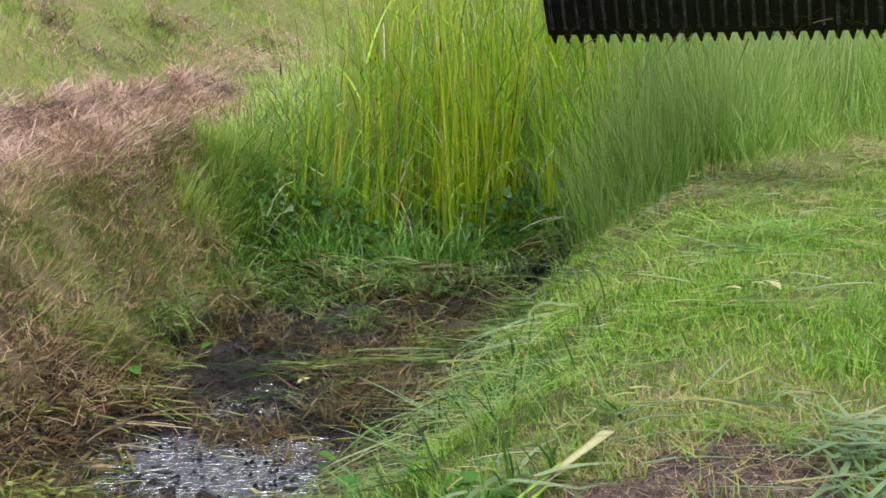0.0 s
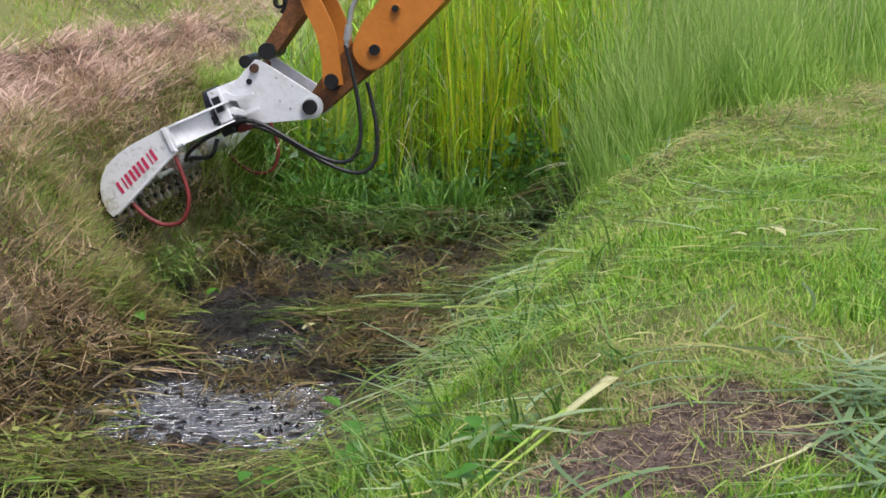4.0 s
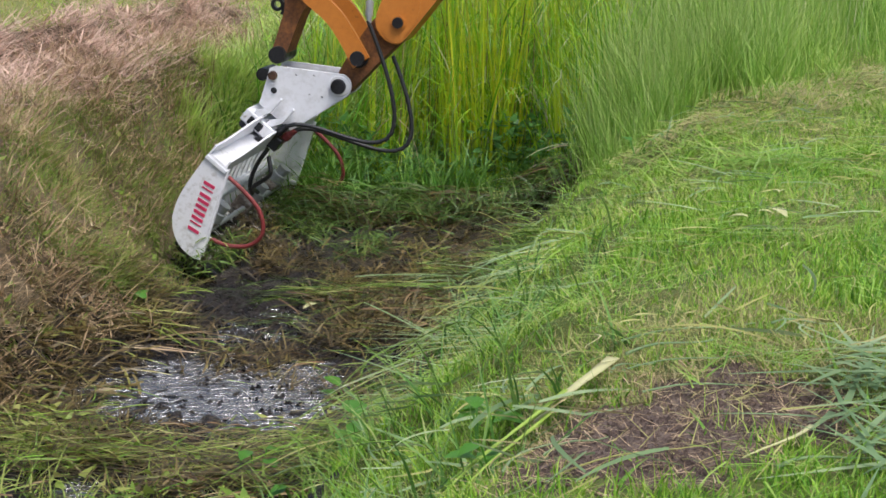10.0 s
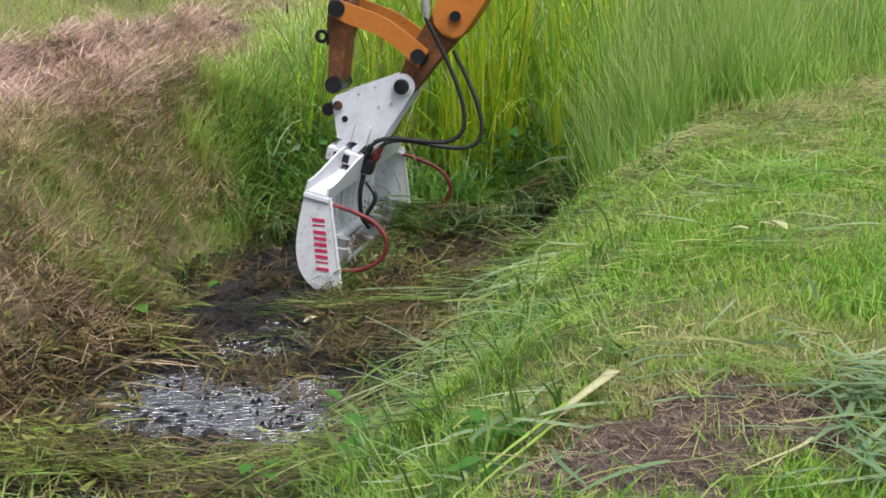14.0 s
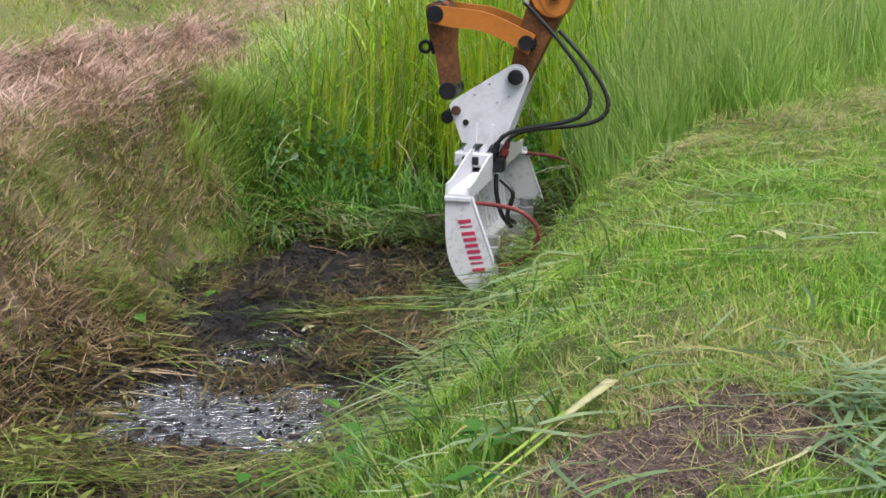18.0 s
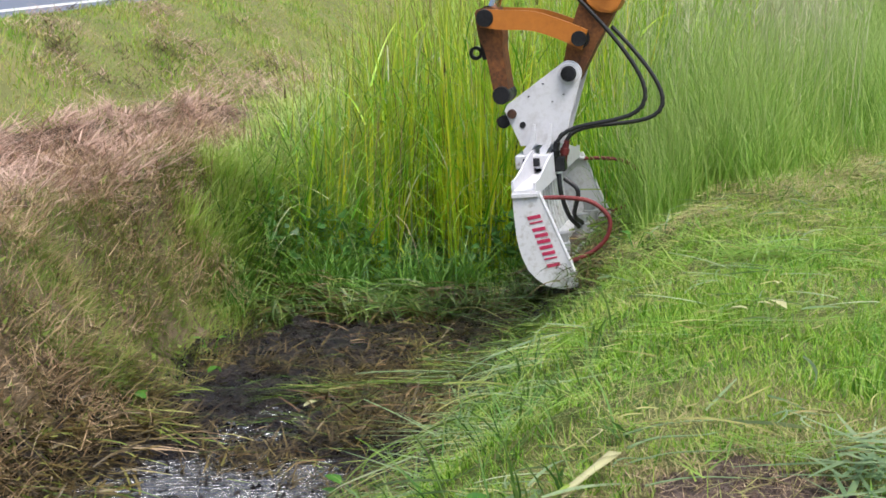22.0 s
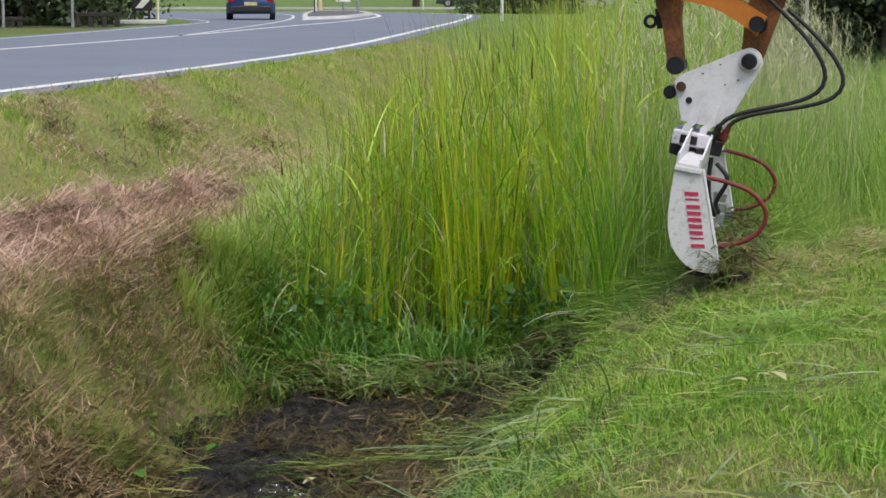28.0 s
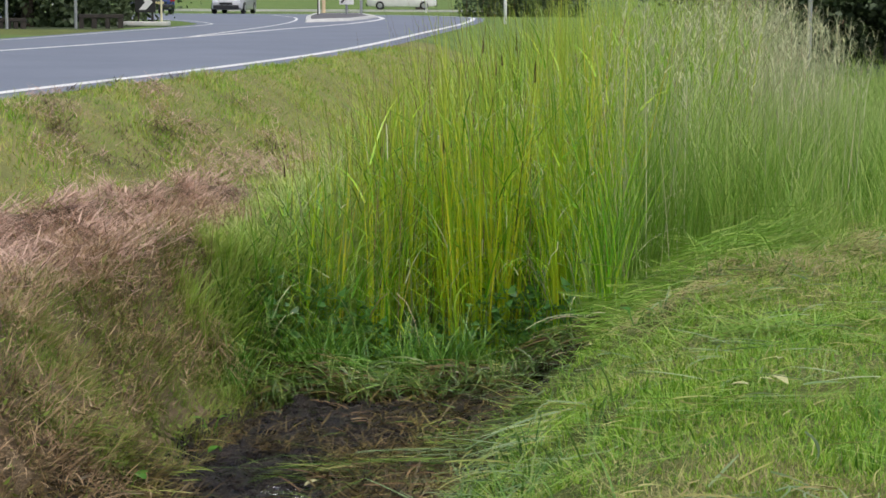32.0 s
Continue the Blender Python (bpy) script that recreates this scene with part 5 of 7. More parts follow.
def small_growth():
    """Broad-leaved plants, loose stalks and scraps on the near ground."""
    rs = np.random.RandomState(77)

    def leaf(bm, p, az, pitch, size, wide=0.8):
        d = Vector((math.cos(az) * math.cos(pitch), math.sin(az) * math.cos(pitch), math.sin(pitch)))
        side = Vector((-math.sin(az), math.cos(az), 0))
        up = side.cross(d) * -1
        rows = []
        for f, w in ((0, 0.04), (0.18, 0.62), (0.45, 1.0), (0.75, 0.7), (1.0, 0.03)):
            c = Vector(p) + d * size * f - up * size * 0.25 * f * f
            v = side * size * wide * w * 0.5
            rows.append([bm.verts.new(c - v + up * size * 0.09 * w), bm.verts.new(c), bm.verts.new(c + v + up * size * 0.09 * w)])
        for a, b in zip(rows, rows[1:]):
            bm.faces.new((a[0], a[1], b[1], b[0]))
            bm.faces.new((a[1], a[2], b[2], b[1]))

    def close(bm, name, mat, parent):
        me = bpy.data.meshes.new(name)
        bm.to_mesh(me)
        bm.free()
        me.materials.append(mat)
        me.polygons.foreach_set("use_smooth", np.ones(len(me.polygons), bool))
        ob = new(name, me)
        ob.parent = parent
        return ob
    plants = ((-0.42, 8.2, 0.11), (-0.3, 7.6, 0.12), (-0.44, 9.05, 0.1), (-1.68, 10.4, 0.1), (-0.74, 7.75, 0.09), (0.2, 6.1, 0.1), (0.12, 5.75, 0.1), (0.16, 5.35, 0.09), (0.38, 10.4, 0.09), (0.5, 10.2, 0.08), (1.08, 11.2, 0.08), (-1.3, 11.6, 0.08), (-1.45, 12.2, 0.07), (0.75, 11.7, 0.08), (-0.1, 6.3, 0.08), (-0.55, 7.35, 0.09))
    for k, (x, y, size) in enumerate(plants):
        t = new("broad_leaf_plant")
        t.matrix_basis = pose(x, y, float(height(x, y)))
        tagged(t, "small plant with broad bright green leaves in the grass", "plant", "broad-leaved plants on the banks")
        for j in range(rs.randint(3, 6)):
            bm = bmesh.new()
            az, up = rs.uniform(0, 6.28), rs.uniform(0.03, 0.13)
            tip = Vector((math.cos(az) * 0.05, math.sin(az) * 0.05, up))
            leaf(bm, tip, az, rs.uniform(-0.2, 0.5), size * rs.uniform(0.7, 1.15))
            close(bm, "leaf", WEED2, t)
            bm = bmesh.new()
            v = [bm.verts.new(p) for p in ((-0.003, 0, -0.02), (0.003, 0, -0.02), tip + Vector((0.003, 0, 0)), tip - Vector((0.003, 0, 0)))]
            bm.faces.new(v)
            close(bm, "stem", WEED2, t)
    # loose thick stalks and blades lying on the bank
    def stalk(x0, y0, x1, y1, w, mat, name, label, lift=0.07, sag=0.0):
        n = 8
        v = np.empty((1, n + 1, 2, 3), np.float32)
        a, b = np.array([x0, y0, float(height(x0, y0)) + lift]), np.array([x1, y1, float(height(x1, y1)) + lift * 0.8])
        d = (b - a) / np.linalg.norm(b - a)
        side = np.array([-d[1], d[0], 0.35])
        side /= np.linalg.norm(side)
        bm = bmesh.new()
        rows = []
        nrm = np.cross(d, side)
        for k in range(n + 1):
            f = k / n
            c = a + (b - a) * f + np.array([0, 0, sag * math.sin(math.pi * f)]) + side * 0.02 * math.sin(5 * f)
            r = w * 0.5 * (1 - 0.6 * f)
            rows.append([bm.verts.new(c + side * r), bm.verts.new(c + nrm * r * 0.35), bm.verts.new(c - side * r), bm.verts.new(c - nrm * r * 0.35)])
        for p, q in zip(rows, rows[1:]):
            for j in range(4):
                bm.faces.new((p[j], p[(j + 1) % 4], q[(j + 1) % 4], q[j]))
        bm.faces.new(rows[0])
        bm.faces.new(rows[-1])
        tagged(close(bm, name, mat, None), label, "stalk", "loose stalks on the grass")
    stalk(0.5, 5.74, 0.29, 5.51, 0.085, PALE, "reed_stalk", "thick pale yellow cut reed stalk on the grass", 0.09, 0.02)
    for k, (x1, y1, w) in enumerate(((0.02, 5.24, 0.034), (0.0, 5.34, 0.028), (0.08, 5.2, 0.03), (0.12, 5.38, 0.022))):
        stalk(0.36 - 0.02 * k, 5.58 - 0.02 * k, x1, y1, w, EDGE, "reed_leaf", "broad green leaf of a cut reed stalk", 0.1 - 0.012 * k, 0.02)
    stalk(0.96, 4.97, 0.77, 4.74, 0.03, PALE, "reed_stalk", "pale broken reed stalk on the bare earth", 0.05)
    stalk(0.48, 6.05, 0.46, 5.95, 0.012, PALE, "reed_stalk", "short pale piece of reed in the grass", 0.12)
    for k in range(18):
        x, y = rs.uniform(0.15, 1.25), rs.uniform(4.55, 6.3)
        a, l = rs.normal(0.25, 0.35), rs.uniform(0.15, 0.45)
        stalk(x, y, x + l * math.cos(a), y + l * math.sin(a), rs.uniform(0.007, 0.018) * (1 if k % 3 else 0.5), BLUEREED if k % 3 else THATCH, "reed_leaf", "flat green cut reed leaf lying on the bank", rs.uniform(0.03, 0.055), 0.0)
    for k in range(14):
        x, y = rs.uniform(-2.1, -1.75), rs.uniform(8.0, 12.0)
        x += axis_x(y) + 1.0
        a, l = rs.normal(-0.2, 0.5), rs.uniform(0.2, 0.4)
        stalk(x, y, x + l * math.cos(a), y + l * math.sin(a), rs.uniform(0.006, 0.012), THATCH, "dry_stalk", "thin dry grass stalk lying on the slope", 0.04, 0.0)
    stalk(-0.02, 12.6, 0.42, 11.6, 0.012, THATCH, "dry_stalk", "long bent dry stalk before the reeds", 0.12, 0.06)
    # crumbs of earth, stubble and torn straw on the bare patch
    x, y, rs = field(42, 9000, 0.0, 1.4, 4.5, 6.0, lambda x, y, s: bare_patch(x, y) < 1.25)
    crumb_v, crumb_f = [], []
    for px, py, pz in zip(x, y, height(x, y)):
        r = 0.004 + 0.016 * rs.uniform() ** 3
        b, a0 = len(crumb_v), rs.uniform(0, 2)
        crumb_v += [(px + r * math.cos(a0 + k * 2.094), py + r * math.sin(a0 + k * 2.094), pz - 0.004) for k in range(3)] + [(px + r * 0.2, py, pz + r * rs.uniform(0.6, 1.3))]
        crumb_f += [(b, b + 1, b + 3), (b + 1, b + 2, b + 3), (b + 2, b, b + 3)]
    tagged(mesh_of("earth_crumbs", crumb_v, crumb_f, [DIRT], None, None, False), "crumbs of torn brown earth on the bank", "earth", "", "stuff")
    x, y, rs = field(43, 4500, -0.1, 1.6, 4.4, 6.2, lambda x, y, s: np.exp(-((bare_patch(x, y) - 1.2) / 0.7) ** 2))
    n = len(x)
    ob = blades("dead_stubble", x, y, rs.uniform(0.02, 0.08, n), rs.uniform(0.003, 0.006, n), rs.uniform(0.4, 1.5, n), rs.uniform(0, 0.8, n), STRAW, 2)
    tagged(ob, "dead reddish brown stubble round the bare earth", "dry grass", "", "stuff")
    x, y, rs = field(51, 2200, 0.0, 1.4, 4.4, 6.0, lambda x, y, s: 0.75 * (bare_patch(x, y) < 1.9))
    n = len(x)
    ob = blades("straw_litter", x, y, rs.uniform(0.02, 0.12, n), rs.uniform(0.002, 0.006, n), rs.uniform(1.3, 1.6, n), rs.uniform(-0.2, 0.2, n), STRAW, 2, None, 0.0, rs.uniform(0.004, 0.03, n))
    tagged(ob, "torn bits of dry straw littering the bare earth", "straw", "", "stuff")
    # pale scraps of leaf
    for k, (x, y) in enumerate(((1.26, 7.9), (1.4, 8.26), (1.2, 7.75), (-0.69, 10.7), (1.32, 7.95))):
        bm = bmesh.new()
        leaf(bm, (0, 0, 0.06), k * 1.3, 0.1, 0.07 + 0.01 * k, 0.5)
        ob = close(bm, "leaf_scrap", PALE, None)
        ob.matrix_basis = pose(x, y, float(height(x, y)))
        tagged(ob, "pale dead leaf scrap lying on the grass", "leaf", "pale leaf scraps")
    # lumps of mud on the bed
    x, y, rs = field(41, 16000, -2.2, 0.7, 7.2, 13.6, lambda x, y, s: plot(x, y) * (np.abs(s) < 1.08))
    verts, faces = [], []
    for px, py, pz in zip(x, y, height(x, y)):
        r = 0.007 + 0.05 * rs.uniform() ** 2.8
        b = len(verts)
        a0 = rs.uniform(0, 1)
        for k in range(5):
            a = a0 + 2 * math.pi * k / 5
            q = r * rs.uniform(0.7, 1.3)
            verts.append((px + math.cos(a) * q, py + math.sin(a) * q, pz - 0.012))
        for k in range(5):
            a = a0 + 0.5 + 2 * math.pi * k / 5
            q = r * rs.uniform(0.45, 0.85)
            verts.append((px + math.cos(a) * q, py + math.sin(a) * q, pz + r * rs.uniform(0.2, 0.5)))
        verts.append((px, py, pz + r * 0.55))
        for k in range(5):
            j = (k + 1) % 5
            faces += [(b + k, b + j, b + 5 + k), (b + j, b + 5 + j, b + 5 + k), (b + 5 + k, b + 5 + j, b + 10)]
    ob = mesh_of("mud_lumps", verts, faces, [MUD], None, None, False)
    tagged(ob, "dark wet lumps of churned mud", "mud", "", "stuff")
    # specks and stubs of mud standing out of the puddle
    x, y, rs = field(44, 9000, -1.75, -0.3, 8.2, 10.9, lambda x, y, s: np.where(y > 9.85, 0.5, 0.2 * (0.12 + 0.88 * step(wave(x * 5, y * 4 + 1), 0.1, 0.6) * (1 - step(y, 9.2, 9.5)))))
    verts, faces = [], []
    for px, py in zip(x, y):
        r, tall = rs.uniform(0.006, 0.02), rs.uniform(0.004, 0.026)
        b, a0 = len(verts), rs.uniform(0, 2)
        verts += [(px + r * 1.5 * math.cos(a0 + k * 1.571), py + r * 0.8 * math.sin(a0 + k * 1.571), POND_Z - 0.006) for k in range(4)] + [(px + rs.uniform(-0.5, 0.5) * r, py, POND_Z + tall)]
        faces += [(b + k, b + (k + 1) % 4, b + 4) for k in range(4)]
    ob = mesh_of("mud_specks", verts, faces, [MUD], None, None, False)
    tagged(ob, "black specks of mud standing out of the puddle", "mud", "", "stuff")


WEED2 = foliage("broad_leaves", [(0.0, (0.05, 0.17, 0.015)), (0.5, (0.12, 0.3, 0.03)), (1.0, (0.22, 0.42, 0.06))], None, 0.35, 0.4)
PALE = foliage("pale_reed_pith", [(0.0, (0.5, 0.48, 0.22)), (0.5, (0.62, 0.6, 0.32)), (1.0, (0.75, 0.72, 0.55))], None, 0.45, 0.25)
small_growth()


# ---- building blocks ----
def part(name, bm, mat, parent=None, label="", smooth=False):
    me = bpy.data.meshes.new(name)
    bmesh.ops.recalc_face_normals(bm, faces=bm.faces)
    bm.to_mesh(me)
    bm.free()
    me.materials.append(mat)
    me.polygons.foreach_set("use_smooth", np.full(len(me.polygons), smooth))
    ob = new(name, me)
    ob.parent = parent
    return tagged(ob, label)


def thing(name, label, category, group="", kind="", at=None):
    ob = new(name)
    ob.empty_display_size = 0.1
    if at is not None:
        ob.matrix_basis = at
    return tagged(ob, label, category, group, kind)


def add_box(bm, x0, x1, y0, y1, z0, z1, bevel=0.0):
    vs = [bm.verts.new((x, y, z)) for x in (x0, x1) for y in (y0, y1) for z in (z0, z1)]
    fs = [bm.faces.new([vs[i] for i in q]) for q in ((0, 1, 3, 2), (4, 6, 7, 5), (0, 4, 5, 1), (2, 3, 7, 6), (0, 2, 6, 4), (1, 5, 7, 3))]
    if bevel:
        es = {e for f in fs for e in f.edges}
        bmesh.ops.bevel(bm, geom=list(es), offset=bevel, segments=2, affect="EDGES", profile=0.5)
    return bm


def box(x0, x1, y0, y1, z0, z1, bevel=0.0):
    return add_box(bmesh.new(), x0, x1, y0, y1, z0, z1, bevel)


def add_plate(bm, outline, y0, y1, bevel=0.0):
    """A flat plate: an outline of (x, z) points, thick from y0 to y1."""
    a = [bm.verts.new((x, y0, z)) for x, z in outline]
    b = [bm.verts.new((x, y1, z)) for x, z in outline]
    n = len(a)
    fs = [bm.faces.new(a), bm.faces.new(b[::-1])]
    fs += [bm.faces.new((a[i], b[i], b[(i + 1) % n], a[(i + 1) % n])) for i in range(n)]
    if bevel:
        es = {e for f in fs[:2] for e in f.edges}
        bmesh.ops.bevel(bm, geom=list(es), offset=bevel, segments=2, affect="EDGES", profile=0.5)
    return bm


def plate(outline, y0, y1, bevel=0.0):
    return add_plate(bmesh.new(), outline, y0, y1, bevel)


def add_rod(bm, a, b, r, r2=None, sides=14, ring=()):
    """A round rod from a to b, with further rings (share of the length, radius)."""
    a, b = Vector(a), Vector(b)
    d = b - a
    q = d.to_track_quat("Z", "Y").to_matrix()
    rows = [(0.0, r), *ring, (1.0, r if r2 is None else r2)]
    loops = []
    for f, rad in rows:
        loops.append([bm.verts.new(a + d * f + q @ Vector((rad * math.cos(2 * math.pi * k / sides), rad * math.sin(2 * math.pi * k / sides), 0))) for k in range(sides)])
    for lo, hi in zip(loops, loops[1:]):
        for k in range(sides):
            bm.faces.new((lo[k], lo[(k + 1) % sides], hi[(k + 1) % sides], hi[k]))
    bm.faces.new(loops[0][::-1])
    bm.faces.new(loops[-1])
    return bm


def rod(a, b, r, r2=None, sides=14, ring=()):
    return add_rod(bmesh.new(), a, b, r, r2, sides, ring)


def add_tube(bm, pts, r, sides=10):
    pts = [Vector(p) for p in pts]
    loops = []
    for i, p in enumerate(pts):
        d = pts[min(i + 1, len(pts) - 1)] - pts[max(i - 1, 0)]
        q = d.to_track_quat("Z", "Y").to_matrix()
        loops.append([bm.verts.new(p + q @ Vector((r * math.cos(2 * math.pi * k / sides), r * math.sin(2 * math.pi * k / sides), 0))) for k in range(sides)])
    for lo, hi in zip(loops, loops[1:]):
        # the ring turns least from one to the next
        s = min(range(sides), key=lambda j: (hi[j].co - lo[0].co).length)
        for k in range(sides):
            bm.faces.new((lo[k], lo[(k + 1) % sides], hi[(k + 1 + s) % sides], hi[(k + s) % sides]))
    bm.faces.new(loops[0])
    bm.faces.new(loops[-1])
    return bm


def tube(pts, r, sides=10):
    return add_tube(bmesh.new(), pts, r, sides)


def curve(ctrl, n):
    """A smooth line through control points (Catmull-Rom)."""
    c = [Vector(p) for p in ctrl]
    c = [c[0] * 2 - c[1], *c, c[-1] * 2 - c[-2]]
    out = []
    for i in range(1, len(c) - 2):
        for k in range(n):
            t = k / n
            a, b, d, e = c[i - 1], c[i], c[i + 1], c[i + 2]
            out.append(0.5 * (2 * b + (d - a) * t + (2 * a - 5 * b + 4 * d - e) * t * t + (3 * b - a - 3 * d + e) * t ** 3))
    return out + [c[-2]]


def rounded(points, r, n=4):
    """An outline with its corners cut round."""
    out = []
    for i, p in enumerate(points):
        a, p, b = Vector(points[i - 1]), Vector(p), Vector(points[(i + 1) % len(points)])
        ra = min(r, (a - p).length * 0.45, (b - p).length * 0.45)
        s, e = p + (a - p).normalized() * ra, p + (b - p).normalized() * ra
        for k in range(n + 1):
            t = k / n
            q = s * (1 - t) ** 2 + p * 2 * t * (1 - t) + e * t * t
            out.append((q.x, q.y))
    return out


def disc_arc(cx, cz, r, a0, a1, n=10):
    return [(cx + r * math.cos(radians(a0 + (a1 - a0) * k / n)), cz + r * math.sin(radians(a0 + (a1 - a0) * k / n))) for k in range(n + 1)]


# ---- the mowing bucket; its own space has the main pin at the origin, y across its width ----
WIDE = 2.0
HALF = WIDE / 2
TURN = (-0.245, 0.0, -0.6)


def make_bucket():
    top = thing("mowing_bucket", "white weed-mowing bucket with steel bars and red lettering", "mowing bucket")
    head = [*disc_arc(0, 0, 0.078, -30, 110), (-0.385, -0.165), (-0.405, -0.2), (-0.318, -0.42), (-0.06, -0.42)]
    for y in (-0.145, 0.125):
        hp = part("headstock_plate", plate(head, y, y + 0.02, 0.003), WHITE, top)
        f = -1 if y < 0 else 1
        yo = y - 0.001 if y < 0 else y + 0.021
        part("pin_cap", rod((0, yo, 0), (0, yo + f * 0.045, 0), 0.048, 0.042, 18, ((0.6, 0.048),)), STEEL, hp, "black greasy pin cap")
        part("pin_collar", rod((0, yo - f * 0.002, 0), (0, yo + f * 0.012, 0), 0.066, 0.062, 22), WHITE, hp)
        part("bolt", rod((-0.36, yo, -0.222), (-0.36, yo + f * 0.03, -0.222), 0.03, 0.026, 12), DARKRUST, hp, "dark rusty brown bolt")
        part("hole_plug", rod((-0.298, yo, -0.292), (-0.298, yo + f * 0.006, -0.292), 0.02, 0.018, 12), STEEL, hp)
        for k, (px, pz) in enumerate(((-0.16, -0.05), (-0.11, -0.16), (-0.04, -0.12), (-0.25, -0.12))):
            part("paint_chip", rod((px, yo, pz), (px, yo + f * 0.0015, pz - 0.004), 0.007, 0.006, 7), STEEL, hp)
    part("main_pin", rod((0, -0.17, 0), (0, 0.17, 0), 0.036), STEEL, top)
    part("cross_tube", rod((-0.36, -0.13, -0.222), (-0.36, 0.13, -0.222), 0.03), RUST, top)
    part("link_pin", rod((-0.42, -0.15, -0.109), (-0.42, 0.15, -0.109), 0.052, 0.048, 18, ((0.06, 0.055), (0.94, 0.055))), STEEL, top)
    part("lower_stub", rod((-0.42, -0.12, -0.27), (-0.42, 0.12, -0.27), 0.04, 0.036, 14), STEEL, top)
    part("headstock_web", box(-0.33, -0.08, -0.122, 0.122, -0.42, -0.385, 0.004), WHITE, top)
    # two upright ribs with curled tops on the neck
    for x in (-0.29, -0.19):
        rib = [(x - 0.012, -0.56), (x + 0.022, -0.56), (x + 0.028, -0.46), (x + 0.07, -0.4), (x + 0.075, -0.29), (x + 0.06, -0.29), (x + 0.045, -0.385), (x - 0.008, -0.44)]
        for y in (-0.2, 0.17):
            part("rib", plate(rib, y, y + 0.03, 0.003), WHITE, top)
    part("neck_box", box(-0.35, -0.13, -0.21, 0.21, -0.555, -0.47, 0.008), WHITE, top)
    part("neck_window", box(-0.3, -0.2, -0.225, -0.205, -0.54, -0.49, 0.004), STEEL, top)
    part("rotator", rod((TURN[0], 0, -0.63), (TURN[0], 0, -0.54), 0.12, 0.12, 24), STEEL, top, "black steel slewing joint")
    part("valve_block", box(-0.13, -0.05, -0.2, -0.09, -0.58, -0.49, 0.008), STEEL, top)
    part("swivel_bolt", rod((-0.17, -0.235, -0.585), (-0.17, -0.2, -0.585), 0.028, 0.026, 12), STEEL, top)
    for k, y in enumerate((-0.185, -0.13)):
        part("hose_fitting", rod((-0.12 + 0.05 * k, y, -0.52), (-0.09 + 0.05 * k, y, -0.4), 0.022, 0.02, 12, ((0.3, 0.022), (0.32, 0.028), (0.6, 0.028), (0.62, 0.021))), STEEL if k == 0 else REDHOSE, top, "red hose protector" if k else "black hose fitting")

    # basket, turning on the rotator
    def b(x, z):
        return (x - TURN[0], z - TURN[2])
    # top beam: a channel along the width whose two flanges rise towards the middle
    bm = bmesh.new()
    rows = []
    for y in (-HALF, -HALF + 0.05, -0.85, -0.72, -0.6, -0.48, -0.36, -0.2, 0.0, 0.2, 0.36, 0.48, 0.6, 0.72, 0.85, HALF - 0.05, HALF):
        u = float(1 - step(abs(y), 0.2, HALF - 0.05))
        up = 0.045 + 0.085 * u
        rows.append([(bm.verts.new((x, y, z))) for x, z in (b(-0.25, -0.62), b(-0.25, -0.575 + up), b(-0.238, -0.575 + up), b(-0.238, -0.585), b(-0.125, -0.585), b(-0.125, -0.59 + up), b(-0.113, -0.59 + up), b(-0.113, -0.62))])
    for lo, hi in zip(rows, rows[1:]):
        for k in range(8):
            bm.faces.new((lo[k], lo[(k + 1) % 8], hi[(k + 1) % 8], hi[k]))
    bm.faces.new(rows[0][::-1])
    bm.faces.new(rows[-1])
    basket = part("basket", bm, WHITE, top)
    basket.matrix_basis = Matrix.Translation(TURN)
    back = [b(*p) for p in ((-0.25, -0.6), (-0.247, -0.72), (-0.238, -0.86), (-0.215, -0.97), (-0.17, -1.06), (-0.105, -1.12), (-0.03, -1.15), (0.05, -1.152), (0.1, -1.135))]
    side = [*[(p.x, p.y) for p in curve([(x, z, 0) for x, z in back], 3)], b(0.092, -1.1), b(-0.1, -0.594)]
    for y in (-HALF, HALF - 0.014):
        sp = part("side_plate", plate(side, y, y + 0.014, 0.002), GRIME, basket, "scuffed white end plate, muddy at its foot")
        f = -1 if y < 0 else 1
        part("top_flange", box(*(b(-0.252, 0)[0], b(-0.1, 0)[0]), *(sorted((y + (0.0 if f < 0 else 0.014), y + (0.014 if f < 0 else 0.0) + f * 0.03))), b(0, -0.625)[1], b(0, -0.6)[1], 0.003), WHITE, sp)
        edge = [(*b(-0.1, -0.594), 0), (*b(0.092, -1.1), 0)]
        ym = y + 0.007
        part("edge_strip", tube([(edge[0][0], ym, edge[0][1]), (edge[1][0], ym, edge[1][1])], 0.011, 8), WHITE, sp)
        # lettering as nine plain red bars on the outer face
        if f < 0:
            o, step_z = b(-0.172, -0.735), -0.0345
            for k in range(9):
                x0, z0 = o[0] + 0.0115 * k, o[1] + step_z * k
                wide = 0.074
                high = 0.019 if k not in (1, 7) else 0.009
                part("letter_bar", plate([(x0, z0), (x0 + wide, z0 + 0.012), (x0 + wide + high * 0.3, z0 + 0.012 - high), (x0 + high * 0.3, z0 - high)], y - 0.0035, y - 0.001), REDPAINT, sp)
    # bars of the back, bent round the bottom
    line = curve([(x + 0.012, 0, z) for x, z in back], 3)
    count = 17
